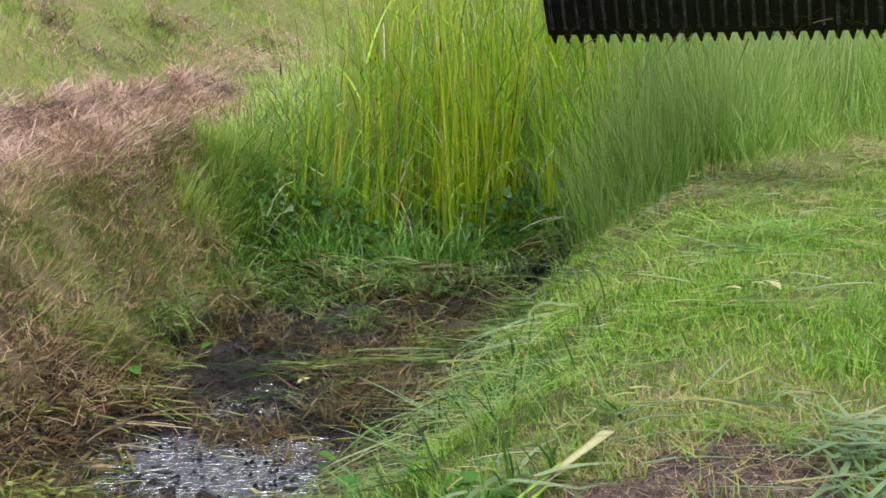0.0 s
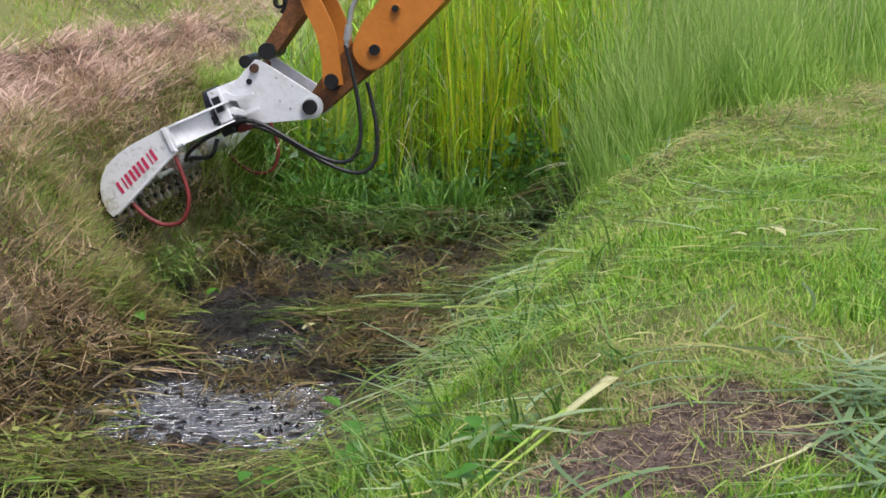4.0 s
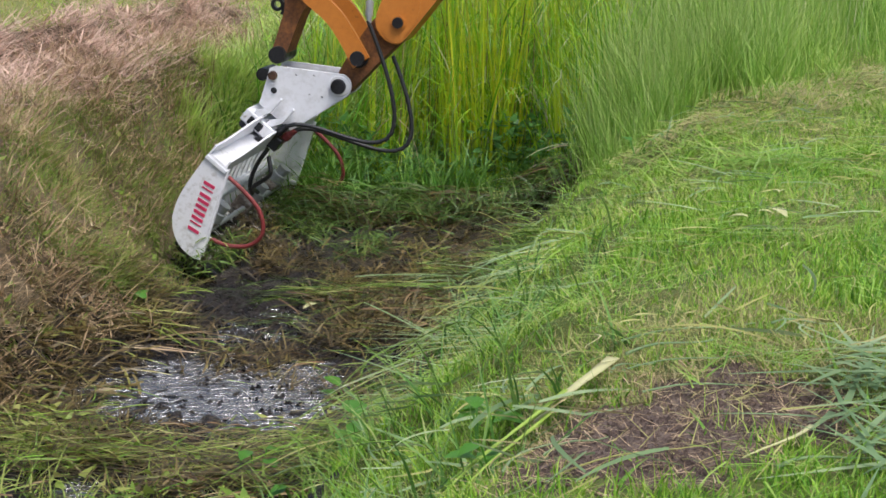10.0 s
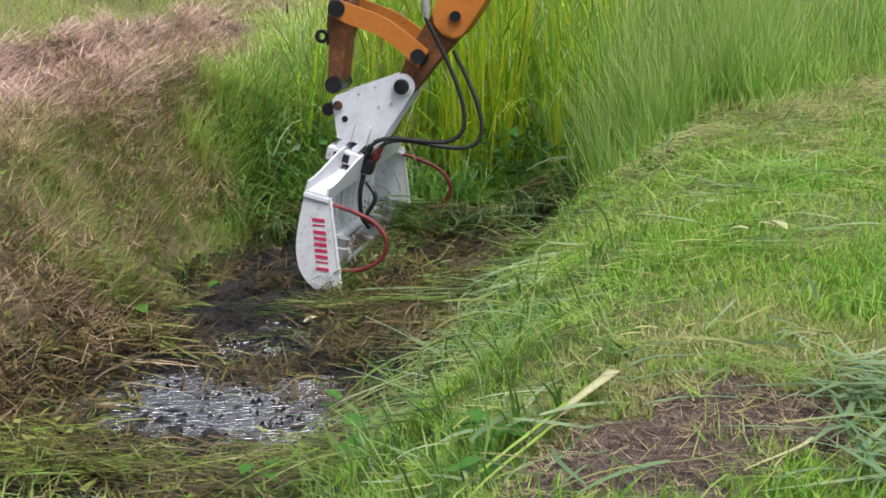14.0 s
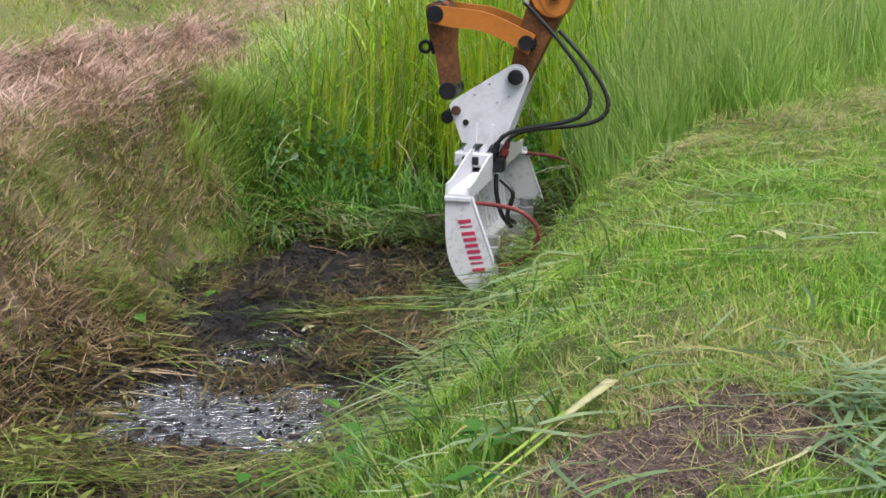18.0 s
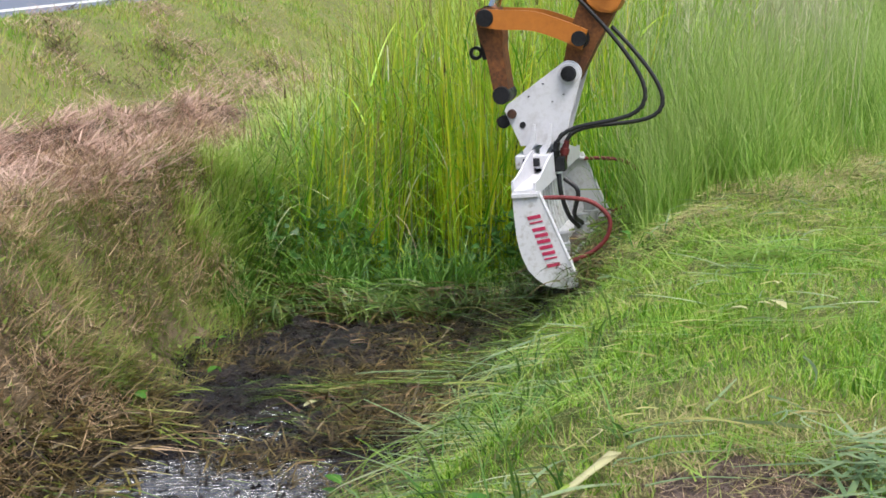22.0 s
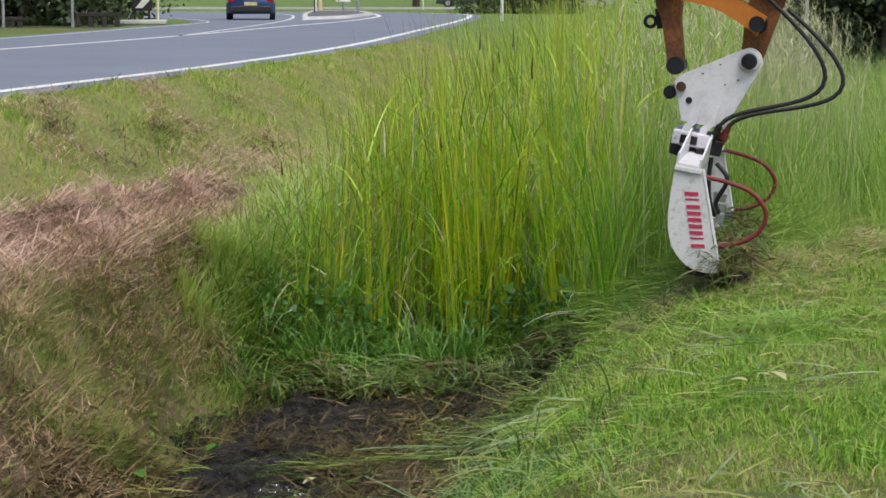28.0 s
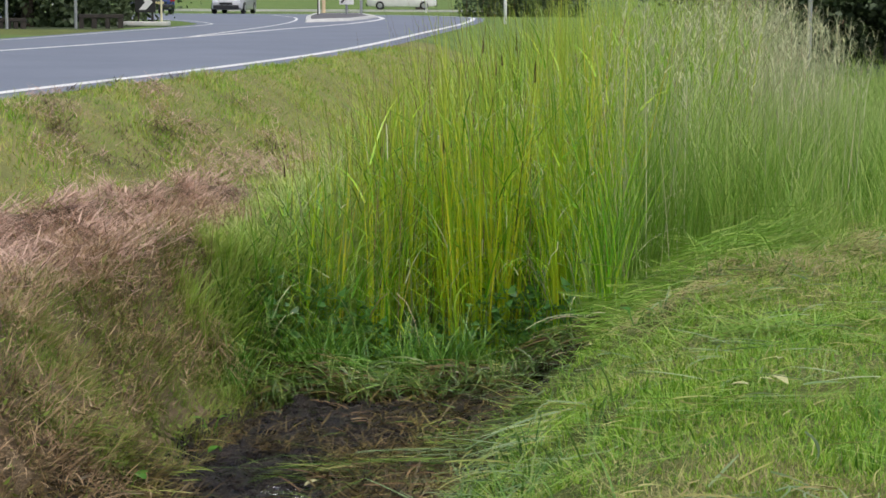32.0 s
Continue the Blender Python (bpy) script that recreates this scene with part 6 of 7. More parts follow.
    for k in range(1, count):
        y = -HALF + WIDE * k / count
        wide = 0.03 if k in (4, 8, 13) else 0.014
        bm = bmesh.new()
        loops = []
        for i, p in enumerate(line):
            d = (line[min(i + 1, len(line) - 1)] - line[max(i - 1, 0)]).normalized()
            nrm = Vector((-d.z, 0, d.x)) * 0.012
            loops.append([bm.verts.new(v) for v in (p + nrm + Vector((0, y - wide, 0)), p + nrm + Vector((0, y + wide, 0)), p - nrm + Vector((0, y + wide, 0)), p - nrm + Vector((0, y - wide, 0)))])
        for lo, hi in zip(loops, loops[1:]):
            for j in range(4):
                bm.faces.new((lo[j], lo[(j + 1) % 4], hi[(j + 1) % 4], hi[j]))
        bm.faces.new(loops[0])
        bm.faces.new(loops[-1])
        part("bar", bm, BARPAINT, basket)
    # lip and cutter bar
    x0, z0 = b(0.02, -1.165)
    lip = [(x0 - 0.1, z0 + 0.006), (x0, z0 - 0.004), (x0 + 0.2, z0 + 0.01), (x0 + 0.2, z0 + 0.022), (x0, z0 + 0.012), (x0 - 0.1, z0 + 0.02)]
    part("lip_plate", plate(lip, -HALF + 0.004, HALF - 0.004, 0.002), BLADE, basket, "dark wet steel lip")
    for k in range(27):
        y = -HALF + WIDE * (k + 0.5) / 27
        bm = bmesh.new()
        vs = [bm.verts.new(p) for p in ((x0 + 0.19, y - 0.026, z0 + 0.012), (x0 + 0.19, y + 0.026, z0 + 0.012), (x0 + 0.262, y + 0.004, z0 + 0.02), (x0 + 0.262, y - 0.004, z0 + 0.02),
                                        (x0 + 0.19, y - 0.02, z0 + 0.03), (x0 + 0.19, y + 0.02, z0 + 0.03), (x0 + 0.258, y + 0.003, z0 + 0.025), (x0 + 0.258, y - 0.003, z0 + 0.025))]
        for q in ((0, 1, 2, 3), (7, 6, 5, 4), (0, 4, 5, 1), (1, 5, 6, 2), (2, 6, 7, 3), (3, 7, 4, 0)):
            bm.faces.new([vs[i] for i in q])
        part("cutter_finger", bm, BLADE, basket)
        part("lip_rib", box(x0 - 0.08, x0 + 0.15, y - 0.007 - 0.003 * (k % 3), y + 0.007, z0 - 0.02, z0 + 0.003, 0.002), RIBSTEEL, basket, "scraped steel rib under the lip")
    part("cutter_end_block", box(x0 + 0.12, x0 + 0.22, -HALF - 0.03, -HALF + 0.03, z0 + 0.0, z0 + 0.05, 0.008), STEEL, basket)
    # drive gear inside
    for y, sx in ((-0.68, 0.03), (0.1, 0.05), (0.68, 0.03)):
        part("drive_box", box(*(b(-0.13 + sx, 0)[0], b(-0.02 + sx, 0)[0]), y - 0.12, y + 0.12, b(0, -1.1)[1], b(0, -1.0)[1], 0.015), CAKED, basket, "mud-caked drive housing")
        part("drive_motor", rod((b(-0.06 + sx, 0)[0], y, b(0, -1.0)[1]), (b(-0.06 + sx, 0)[0], y, b(0, -0.88)[1]), 0.05, 0.045, 14, ((0.5, 0.05), (0.55, 0.038))), GALV, basket)
    # knife guards, bolted lugs and clods of mud along the cutter
    rs = np.random.RandomState(9)
    for k in range(14):
        y = -HALF + 0.09 + (WIDE - 0.18) * k / 13
        part("knife_lug", box(x0 + 0.02, x0 + 0.13, y - 0.025, y + 0.025, z0 + 0.016, z0 + 0.06, 0.008), CAKED, basket, "mud-caked bolted lug")
        part("lug_bolt", rod((x0 + 0.075, y, z0 + 0.055), (x0 + 0.075, y, z0 + 0.085), 0.016, 0.013, 6), STEEL, basket)
    for k in range(16):
        y, x, r = rs.uniform(-HALF + 0.08, HALF - 0.08), x0 + rs.uniform(-0.06, 0.14), rs.uniform(0.025, 0.06)
        bm = bmesh.new()
        bmesh.ops.create_icosphere(bm, subdivisions=2, radius=r)
        for v in bm.verts:
            v.co *= 1 + 0.3 * math.sin(v.co.x * 90 + k) * math.sin(v.co.y * 80 + 2 * k)
            v.co.z *= 0.6
            v.co += Vector((x, y, z0 + 0.03))
        part("mud_clod", bm, MUD, basket, "clod of wet mud on the lip")
    part("push_rod", rod((*b(0.0, 0)[:1], -0.82, b(0, -1.05)[1]), (*b(0.0, 0)[:1], 0.82, b(0, -1.05)[1]), 0.016), GALV, basket)
    part("inner_beam", rod((b(-0.16, 0)[0], -HALF + 0.02, b(0, -1.03)[1]), (b(-0.16, 0)[0], HALF - 0.02, b(0, -1.03)[1]), 0.035), GRIME, basket)
    part("motor_hose", tube(curve([(b(-0.06, 0)[0], -0.2, b(0, -0.62)[1]), (b(0.02, 0)[0], -0.22, b(0, -0.7)[1]), (b(-0.02, 0)[0], -0.15, b(0, -0.85)[1]), (b(0.0, 0)[0], 0.05, b(0, -0.93)[1])], 6), 0.014), RUBBER, basket)
    part("motor_hose", tube(curve([(b(-0.1, 0)[0], -0.14, b(0, -0.6)[1]), (b(-0.09, 0)[0], -0.16, b(0, -0.72)[1]), (b(-0.06, 0)[0], -0.1, b(0, -0.86)[1]), (b(-0.02, 0)[0], 0.02, b(0, -0.95)[1])], 6), 0.014), RUBBER, basket)
    # red hoses looping before both end plates
    for y in (-HALF + 0.03, HALF - 0.03):
        pts = [(-0.085, -0.635), (0.05, -0.64), (0.19, -0.67), (0.285, -0.76), (0.27, -0.87), (0.18, -0.955), (0.07, -1.0)]
        part("red_hose", tube(curve([(*b(px, 0)[:1], y, b(0, pz)[1]) for px, pz in pts], 6), 0.013), REDHOSE, basket, "faded red hydraulic hose")
        part("hose_nozzle", rod((b(-0.12, 0)[0], y, b(0, -0.632)[1]), (b(-0.04, 0)[0], y, b(0, -0.638)[1]), 0.014, 0.012, 10), WHITE, basket)
        part("hose_nozzle", rod((b(0.02, 0)[0], y, b(0, -1.02)[1]), (b(0.09, 0)[0], y, b(0, -0.992)[1]), 0.014, 0.012, 10), GRIME, basket)
    # grass caught on the lip
    rs = np.random.RandomState(5)
    cnt = 240
    v = np.empty((cnt, 5, 2, 3), np.float32)
    c = np.stack([x0 + rs.normal(0.12, 0.06, cnt), rs.uniform(-HALF, HALF, cnt), z0 + np.abs(rs.normal(0.03, 0.04, cnt))], -1)
    az, up = rs.uniform(0, 6.28, cnt), rs.uniform(-0.5, 0.7, cnt)
    d = np.stack([np.cos(az) * np.cos(up), np.sin(az) * np.cos(up), np.sin(up)], -1)
    side = np.stack([-np.sin(az), np.cos(az), rs.normal(0, 0.5, cnt)], -1)
    ln, wd = rs.uniform(0.05, 0.17, cnt)[:, None], rs.uniform(0.002, 0.005, cnt)[:, None]
    for k in range(5):
        f = k / 4
        q = c + d * ln * f - np.array([0, 0, 1.0]) * ln * 0.3 * f * f
        v[:, k, 0], v[:, k, 1] = q - side * wd * (1 - 0.8 * f), q + side * wd * (1 - 0.8 * f)
    tagged(ribbon_mesh("caught_grass", v, SOAKED, basket), "muddy green grass caught on the lip", "", "", "stuff")
    return top, basket


BUCKET, BASKET = make_bucket()


# ---- the excavator's arm; its own space has the main pin at the origin, x along the arm ----
def make_arm():
    arm = thing("excavator_arm", "worn orange excavator arm with greasy black pins", "excavator arm")
    # cast nose from the main pin to the beam
    nose = [*disc_arc(0, 0, 0.07, 140, 270, 8), (0.2, -0.1), (0.42, -0.14), (0.62, -0.14), (0.62, 0.05), (0.42, 0.075), (0.2, 0.075)]
    part("nose", plate(nose, -0.1, 0.1, 0.01), RUST, arm, "rust-stained cast steel nose")
    beam = [(0.42, -0.15), (0.5, -0.165), (2.6, -0.27), (2.75, -0.2), (2.75, 0.16), (2.55, 0.22), (0.62, 0.1), (0.47, 0.06), (0.4, -0.02)]
    part("beam", plate(rounded(beam, 0.04), -0.15, 0.15, 0.012), ORANGE, arm, "worn orange painted box beam")
    for y in (-0.156, 0.15):
        part("side_doubler", plate(rounded([(0.43, -0.145), (0.62, -0.16), (0.75, -0.1), (0.7, 0.03), (0.52, 0.03), (0.42, -0.05)], 0.05), y, y + 0.006), ORANGE, arm)
    a1, a2 = radians(0), radians(-7.3)
    for (px, pz, r) in ((0.222, 0.0, 0.046), (0.55 * math.cos(a2), 0.55 * math.sin(a2), 0.034), (0.82, 0.0, 0.022)):
        part("pivot_pin", rod((px, -0.215 if r > 0.04 else -0.185, pz), (px, 0.215 if r > 0.04 else 0.185, pz), r, r * 0.9, 18, ((0.08, r), (0.92, r))), STEEL, arm, "greasy black pivot pin")
        part("pin_washer", rod((px, -0.17, pz), (px, -0.155, pz), r * 1.35, r * 1.3, 18), STEEL if r > 0.04 else ORANGE, arm)
    # hose clamp and steel pipe on the near face
    part("steel_pipe", tube(curve([(0.44, -0.185, 0.07), (0.56, -0.185, 0.15), (0.78, -0.185, 0.23), (1.6, -0.18, 0.28), (2.5, -0.18, 0.28)], 5), 0.016), GALV, arm)
    part("pipe_union", rod((0.475, -0.185, 0.095), (0.55, -0.185, 0.143), 0.024, 0.024, 12), GALV, arm)
    # idler links: two curved plates from the arm to the joint
    bm = bmesh.new()
    for y in (-0.195, 0.165):
        up = [(p.x, p.y) for p in curve([(-0.04, -0.06, 0), (0.12, -0.085, 0), (0.29, -0.1, 0), (0.46, -0.075, 0), (0.6, -0.05, 0)], 4)]
        low = [(p.x, p.y) for p in curve([(0.6, 0.06, 0), (0.46, 0.045, 0), (0.29, 0.015, 0), (0.12, 0.03, 0), (-0.03, 0.065, 0)], 4)]
        add_plate(bm, up + low, y, y + 0.03, 0.005)
    idler = part("idler_link", bm, ORANGE, arm, "curved orange idler link")
    part("joint_pin", rod((0.58, -0.21, 0), (0.58, 0.21, 0), 0.052, 0.048, 18, ((0.06, 0.054), (0.94, 0.054))), STEEL, idler, "greasy black joint pin")
    bm = plate(rounded([(-0.06, 0.07), (0.12, 0.075), (0.2, 0.055), (0.5, 0.045), (0.53, 0.0), (0.5, -0.045), (0.2, -0.05), (0.12, -0.075), (-0.06, -0.07)], 0.03), -0.11, 0.11, 0.01)
    link = part("bucket_link", bm, RUST, arm, "rusty orange bucket link")
    bm = bmesh.new()
    for k in range(20):
        a, c = 2 * math.pi * k / 20, 2 * math.pi * (k + 1) / 20
        q = [(0.2 + r * math.cos(t), yy, -0.125 + r * math.sin(t)) for r, t, yy in ((0.042, a, -0.02), (0.042, c, -0.02), (0.022, c, -0.02), (0.022, a, -0.02), (0.042, a, 0.02), (0.042, c, 0.02), (0.022, c, 0.02), (0.022, a, 0.02))]
        v = [bm.verts.new(p) for p in q]
        for f in ((0, 1, 2, 3), (7, 6, 5, 4), (0, 4, 5, 1), (3, 2, 6, 7)):
            bm.faces.new([v[i] for i in f])
    bmesh.ops.remove_doubles(bm, verts=bm.verts, dist=0.0005)
    add_box(bm, 0.13, 0.25, -0.02, 0.02, -0.09, -0.05)
    part("lifting_eye", bm, STEEL, link, "steel lifting eye")
    ram = part("ram_rod", rod((0, 0, 0), (1.0, 0, 0), 0.036), CHROME, arm, "chrome ram rod")
    part("ram_tube", rod((0.75, 0, 0), (1.9, 0, 0), 0.07, 0.07, 18), ORANGE, ram, "orange ram barrel")
    part("ram_eye", rod((0, -0.07, 0), (0, 0.07, 0), 0.07), STEEL, ram)
    return arm, idler, link, ram


ARM, IDLER, LINK, RAM = make_arm()


HOSE_SEGS = 28


def make_hose(label, length):
    """A hose of short stiff pieces, laid out by the arm's movement."""
    h = thing("hydraulic_hose", label, "hose", "hoses of the mowing bucket")
    half = length / HOSE_SEGS * 0.56
    return [part("hose_piece", rod((-half, 0, 0), (half, 0, 0), 0.0115, 0.0115, 10, ((0.12, 0.0128), (0.88, 0.0128))), RUBBER, h, "", True) for _ in range(HOSE_SEGS)]


HOSE_NEAR = make_hose("black rubber hydraulic hose looping to the arm", 2.1)
HOSE_FAR = make_hose("black rubber hydraulic hose looping behind the arm", 1.8)


def make_clump(seed, mat):
    """A loose bundle of cut weeds about its own middle."""
    rs = np.random.RandomState(seed)
    cnt = 260
    v = np.empty((cnt, 5, 2, 3), np.float32)
    c = rs.normal(0, 1, (cnt, 3)) * [0.07, 0.2, 0.05]
    az, up = rs.uniform(0, 6.28, cnt), rs.uniform(-0.4, 0.9, cnt)
    d = np.stack([np.cos(az) * np.cos(up), np.sin(az) * np.cos(up), np.sin(up)], -1)
    side = np.stack([-np.sin(az), np.cos(az), rs.normal(0, 0.5, cnt)], -1)
    ln, wd = rs.uniform(0.08, 0.26, cnt)[:, None], rs.uniform(0.002, 0.005, cnt)[:, None]
    for k in range(5):
        f = k / 4
        q = c + d * ln * f - np.array([0, 0, 1.0]) * ln * 0.5 * f * f
        v[:, k, 0], v[:, k, 1] = q - side * wd * (1 - 0.8 * f), q + side * wd * (1 - 0.8 * f)
    return tagged(ribbon_mesh("weed_clump", v, mat), "loose clump of cut green weeds dragged by the bucket", "cut grass", "weed clumps dragged by the bucket", "stuff")


# picked up at this time, at this place across the bucket's width
CLUMPS = [(make_clump(50 + k, SOAKED if k % 2 else WETGREEN), t, v) for k, (t, v) in enumerate(((8.5, -0.85), (9.5, -0.2), (10.0, 0.5), (11.0, -0.6), (11.5, 0.1), (12.5, 0.8), (13.5, -0.3), (17.0, -0.8)))]


# ---- tufts of tall grass on the bank's edge, which the bucket lays flat one after the other ----
def make_tufts():
    rs = np.random.RandomState(91)
    out = []
    x = 1.02
    while x < 2.15:
        y0 = float(np.interp(x, [0.85, 1.15], [11.55, 11.85])) if x < 1.1 else float(front(x))
        for y in np.arange(y0 + 0.05, float(np.interp(x, [0.85, 1.0], [12.5, 13.2])), 0.2):
            px, py = x + rs.uniform(-0.06, 0.06), y + rs.uniform(-0.08, 0.08)
            n = 75
            bx, by = px + rs.normal(0, 0.08, n), py + rs.normal(0, 0.1, n)
            tall = rs.uniform(0.4, 1.1, n) * float(np.interp(py - y0, [0, 0.9], [0.5, 1.0])) * float(np.interp(px, [0.85, 1.1], [0.6, 1.0]))
            ob = blades("grass_tuft", bx, by, tall, rs.uniform(0.004, 0.0105, n), rs.uniform(0.0, 0.3, n), rs.uniform(0.05, 0.9, n), FINE, 4)
            base = Vector((px, py, float(height(px, py))))
            ob.data.transform(Matrix.Translation(-base))
            ob.matrix_basis = Matrix.Translation(base)
            tagged(ob, "tuft of tall pale green grass on the bank's edge", "grass", "tufts cut down by the bucket", "stuff")
            out.append((ob, base, float(np.interp(px, [0.72, 0.86, 0.98, 1.08, 1.21, 1.35, 1.55, 1.7, 1.85, 2.2], [17.8, 18.3, 18.8, 19.6, 21.2, 23.0, 24.8, 25.8, 26.6, 28.0])), rs.uniform(-45, 35)))
        x += 0.13
    return out


TUFTS = make_tufts()


# ---- road and distance ----
def strip_mesh(name, line, left, right, z, mat, label, kind="structure", parent=None, thick=0.0):
    """A band along a line of (x, y), from left to right metres beside it."""
    c = [Vector((x, y, 0)) for x, y in line]
    verts, faces = [], []
    for i, p in enumerate(c):
        d = (c[min(i + 1, len(c) - 1)] - c[max(i - 1, 0)]).normalized()
        nrm = Vector((d.y, -d.x, 0))
        verts += [(p + nrm * left).to_tuple()[:2] + (z,), (p + nrm * right).to_tuple()[:2] + (z,)]
        if i:
            k = 2 * i
            faces.append((k - 2, k - 1, k + 1, k))
    ob = mesh_of(name, verts, faces, [mat], parent, None, False)
    return tagged(ob, label, name.split("_")[-1] if kind else "", "", kind)


def smooth_line(points, n=8):
    return [(p.x, p.y) for p in curve([(x, y, 0) for x, y in points], n)]


NEAR_EDGE = smooth_line([(-18.5, -60), (-11.5, -21), (-6.3, 8), (-4.26, 19.2), (-2.9, 26.9), (-1.7, 36.5), (-0.64, 51.7), (0.55, 70), (1.1, 84), (0.9, 93), (-1.5, 101), (-6, 105.5), (-14, 108), (-40, 112)])
MID_LINE = smooth_line([(-24.5, -60), (-17, -18), (-12.2, 9.5), (-9.6, 24), (-7.5, 34), (-5.9, 45), (-4.7, 57), (-3.3, 70), (-2.7, 84), (-3.3, 96)])
FAR_EDGE = smooth_line([(-27, -60), (-19, -14), (-14, 14), (-11.6, 28), (-9.3, 42), (-8.4, 55), (-7.8, 64), (-8.3, 70), (-11.2, 79), (-18, 82), (-40, 84)])


def make_road():
    # asphalt between both edges
    outline = [(x + 0.5, y, ROAD_Z) for x, y in NEAR_EDGE] + [(x - 0.5, y, ROAD_Z) for x, y in reversed(FAR_EDGE)]
    bm = bmesh.new()
    face = bm.faces.new([bm.verts.new(p) for p in outline])
    bmesh.ops.triangulate(bm, faces=[face])
    bmesh.ops.recalc_face_normals(bm, faces=bm.faces)
    if sum(q.normal.z for q in bm.faces) < 0:
        bmesh.ops.reverse_faces(bm, faces=bm.faces)
    me = bpy.data.meshes.new("road")
    bm.to_mesh(me)
    bm.free()
    me.materials.append(ASPHALT)
    ob = new("road", me)
    tagged(ob, "grey asphalt road with white edge lines bending left", "road", "", "structure")
    strip_mesh("edge_line", NEAR_EDGE, -0.1, 0.1, ROAD_Z + 0.006, LINE, "white painted road edge line")
    strip_mesh("centre_line", MID_LINE, -0.1, 0.1, ROAD_Z + 0.006, LINE, "white painted centre line")
    strip_mesh("centre_line", smooth_line([(-5.9, 45), (-5.6, 58), (-5.6, 72), (-6.6, 88), (-8.6, 100)]), -0.06, 0.06, ROAD_Z + 0.006, LINE, "white painted centre line curving to the island")
    strip_mesh("edge_line", FAR_EDGE, -0.05, 0.05, ROAD_Z + 0.006, LINE, "white painted road edge line")
    # far carriageway's pale kerb
    bm = bmesh.new()
    for k in range(24):
        x = -40 + k * 2.0
        add_box(bm, x, x + 1.97, 126 + 0.04 * k, 126.35 + 0.04 * k, ROAD_Z - 0.1, ROAD_Z + 0.13)
    tagged(part("kerb", bm, KERB), "pale concrete kerb beyond the junction", "kerb", "", "structure")
    # traffic island
    isl = thing("traffic_island", "low dark paved traffic island with a pale kerb and posts", "traffic island", "", "", pose(-4.9, 88, ROAD_Z))
    out = rounded([(-0.2, -15.5), (1.3, -10), (1.8, 2), (0.4, 18), (-1.9, 16), (-1.1, -2)], 0.8)
    for name, grow_by, z0, z1, mat in (("island_kerb", 1.0, 0.0, 0.1, KERB), ("island_paving", 0.84, 0.05, 0.106, DARKPAVE)):
        bm = bmesh.new()
        lo, hi = [bm.verts.new((x * grow_by, y * grow_by, z0)) for x, y in out], [bm.verts.new((x * grow_by * 0.98, y * grow_by * 0.98, z1)) for x, y in out]
        for i in range(len(lo)):
            j = (i + 1) % len(lo)
            bm.faces.new((lo[i], lo[j], hi[j], hi[i]))
        bm.faces.new(hi)
        part(name, bm, mat, isl)
    part("post", rod((-1.35, 14.5, 0.1), (-1.35, 14.5, 1.7), 0.1), YELLOW, isl, "pale ochre painted post")
    part("post", rod((0.1, 9, 0.1), (0.1, 9, 0.7), 0.06), GALV, isl, "grey steel post")
    part("post", rod((0.8, 9, 0.1), (0.8, 9, 2.4), 0.07), GALV, isl, "grey steel post")
    part("post", rod((-1.0, 4.5, 0.1), (-1.0, 4.5, 2.2), 0.03), TIMBER, isl)
    sg = part("keep_left_sign", box(-0.25, 0.45, 8.86, 8.9, 0.55, 1.25, 0.01), LINE, isl, "white keep-left sign")
    part("arrow", plate([(-0.12, 0.62), (0.22, 1.0), (0.27, 0.95), (0.28, 1.12), (0.1, 1.08), (0.15, 1.04), (-0.18, 0.68)], 8.83, 8.852), BLACKPAINT, sg)
    # chevron board on its own little island
    st = thing("chevron_sign", "black chevron board with a white arrow on posts", "road sign", "", "", pose(-9.35, 62.5, ROAD_Z))
    part("sign_base", box(-0.85, 0.75, -0.3, 0.3, 0.0, 0.14, 0.03), KERB, st)
    bd = part("board", box(-0.32, 0.32, -0.02, 0.02, 0.42, 1.05, 0.008), BLACKPAINT, st)
    part("chevron", plate([(-0.2, 0.5), (0.0, 0.735), (-0.2, 0.97), (0.02, 0.97), (0.24, 0.735), (0.02, 0.5)], -0.034, -0.024), LINE, bd)
    for x in (-0.22, 0.22):
        part("post", rod((x, 0.05, 0.1), (x, 0.05, 1.0), 0.03), TIMBER, st)
    part("marker_post", rod((0.5, 0, 0.12), (0.5, 0, 1.3), 0.035), CREAM, st, "cream painted roadside marker post")
    for i, (x, y, h, mat, label) in enumerate(((-12.35, 56.5, 5.0, GALV, "grey steel sign post at the roadside"), (-10.5, 57.0, 5.0, GALV, "grey steel sign post at the roadside"),
                                               (2.2, 75.0, 1.0, LINE, "white roadside marker post in the grass"), (7.05, 39.0, 3.4, GALV, "grey steel post in the long grass"), (-6.2, 98.0, 1.0, LINE, "white painted roadside marker post"), (-21.5, 110.0, 1.0, LINE, "white painted roadside marker post"), (-1.2, 121.0, 1.1, LINE, "white painted roadside marker post"))):
        z = float(height(x, y))
        t = thing("post", label, "post", "", "", pose(x, y, z))
        r = 0.045 if mat is GALV else 0.06
        part("shaft", rod((0, 0, -0.1), (0, 0, h), r, r * 0.95), mat, t)
        part("post_cap", rod((0, 0, h), (0, 0, h + 0.03), r * 1.1, r * 0.7), mat, t)
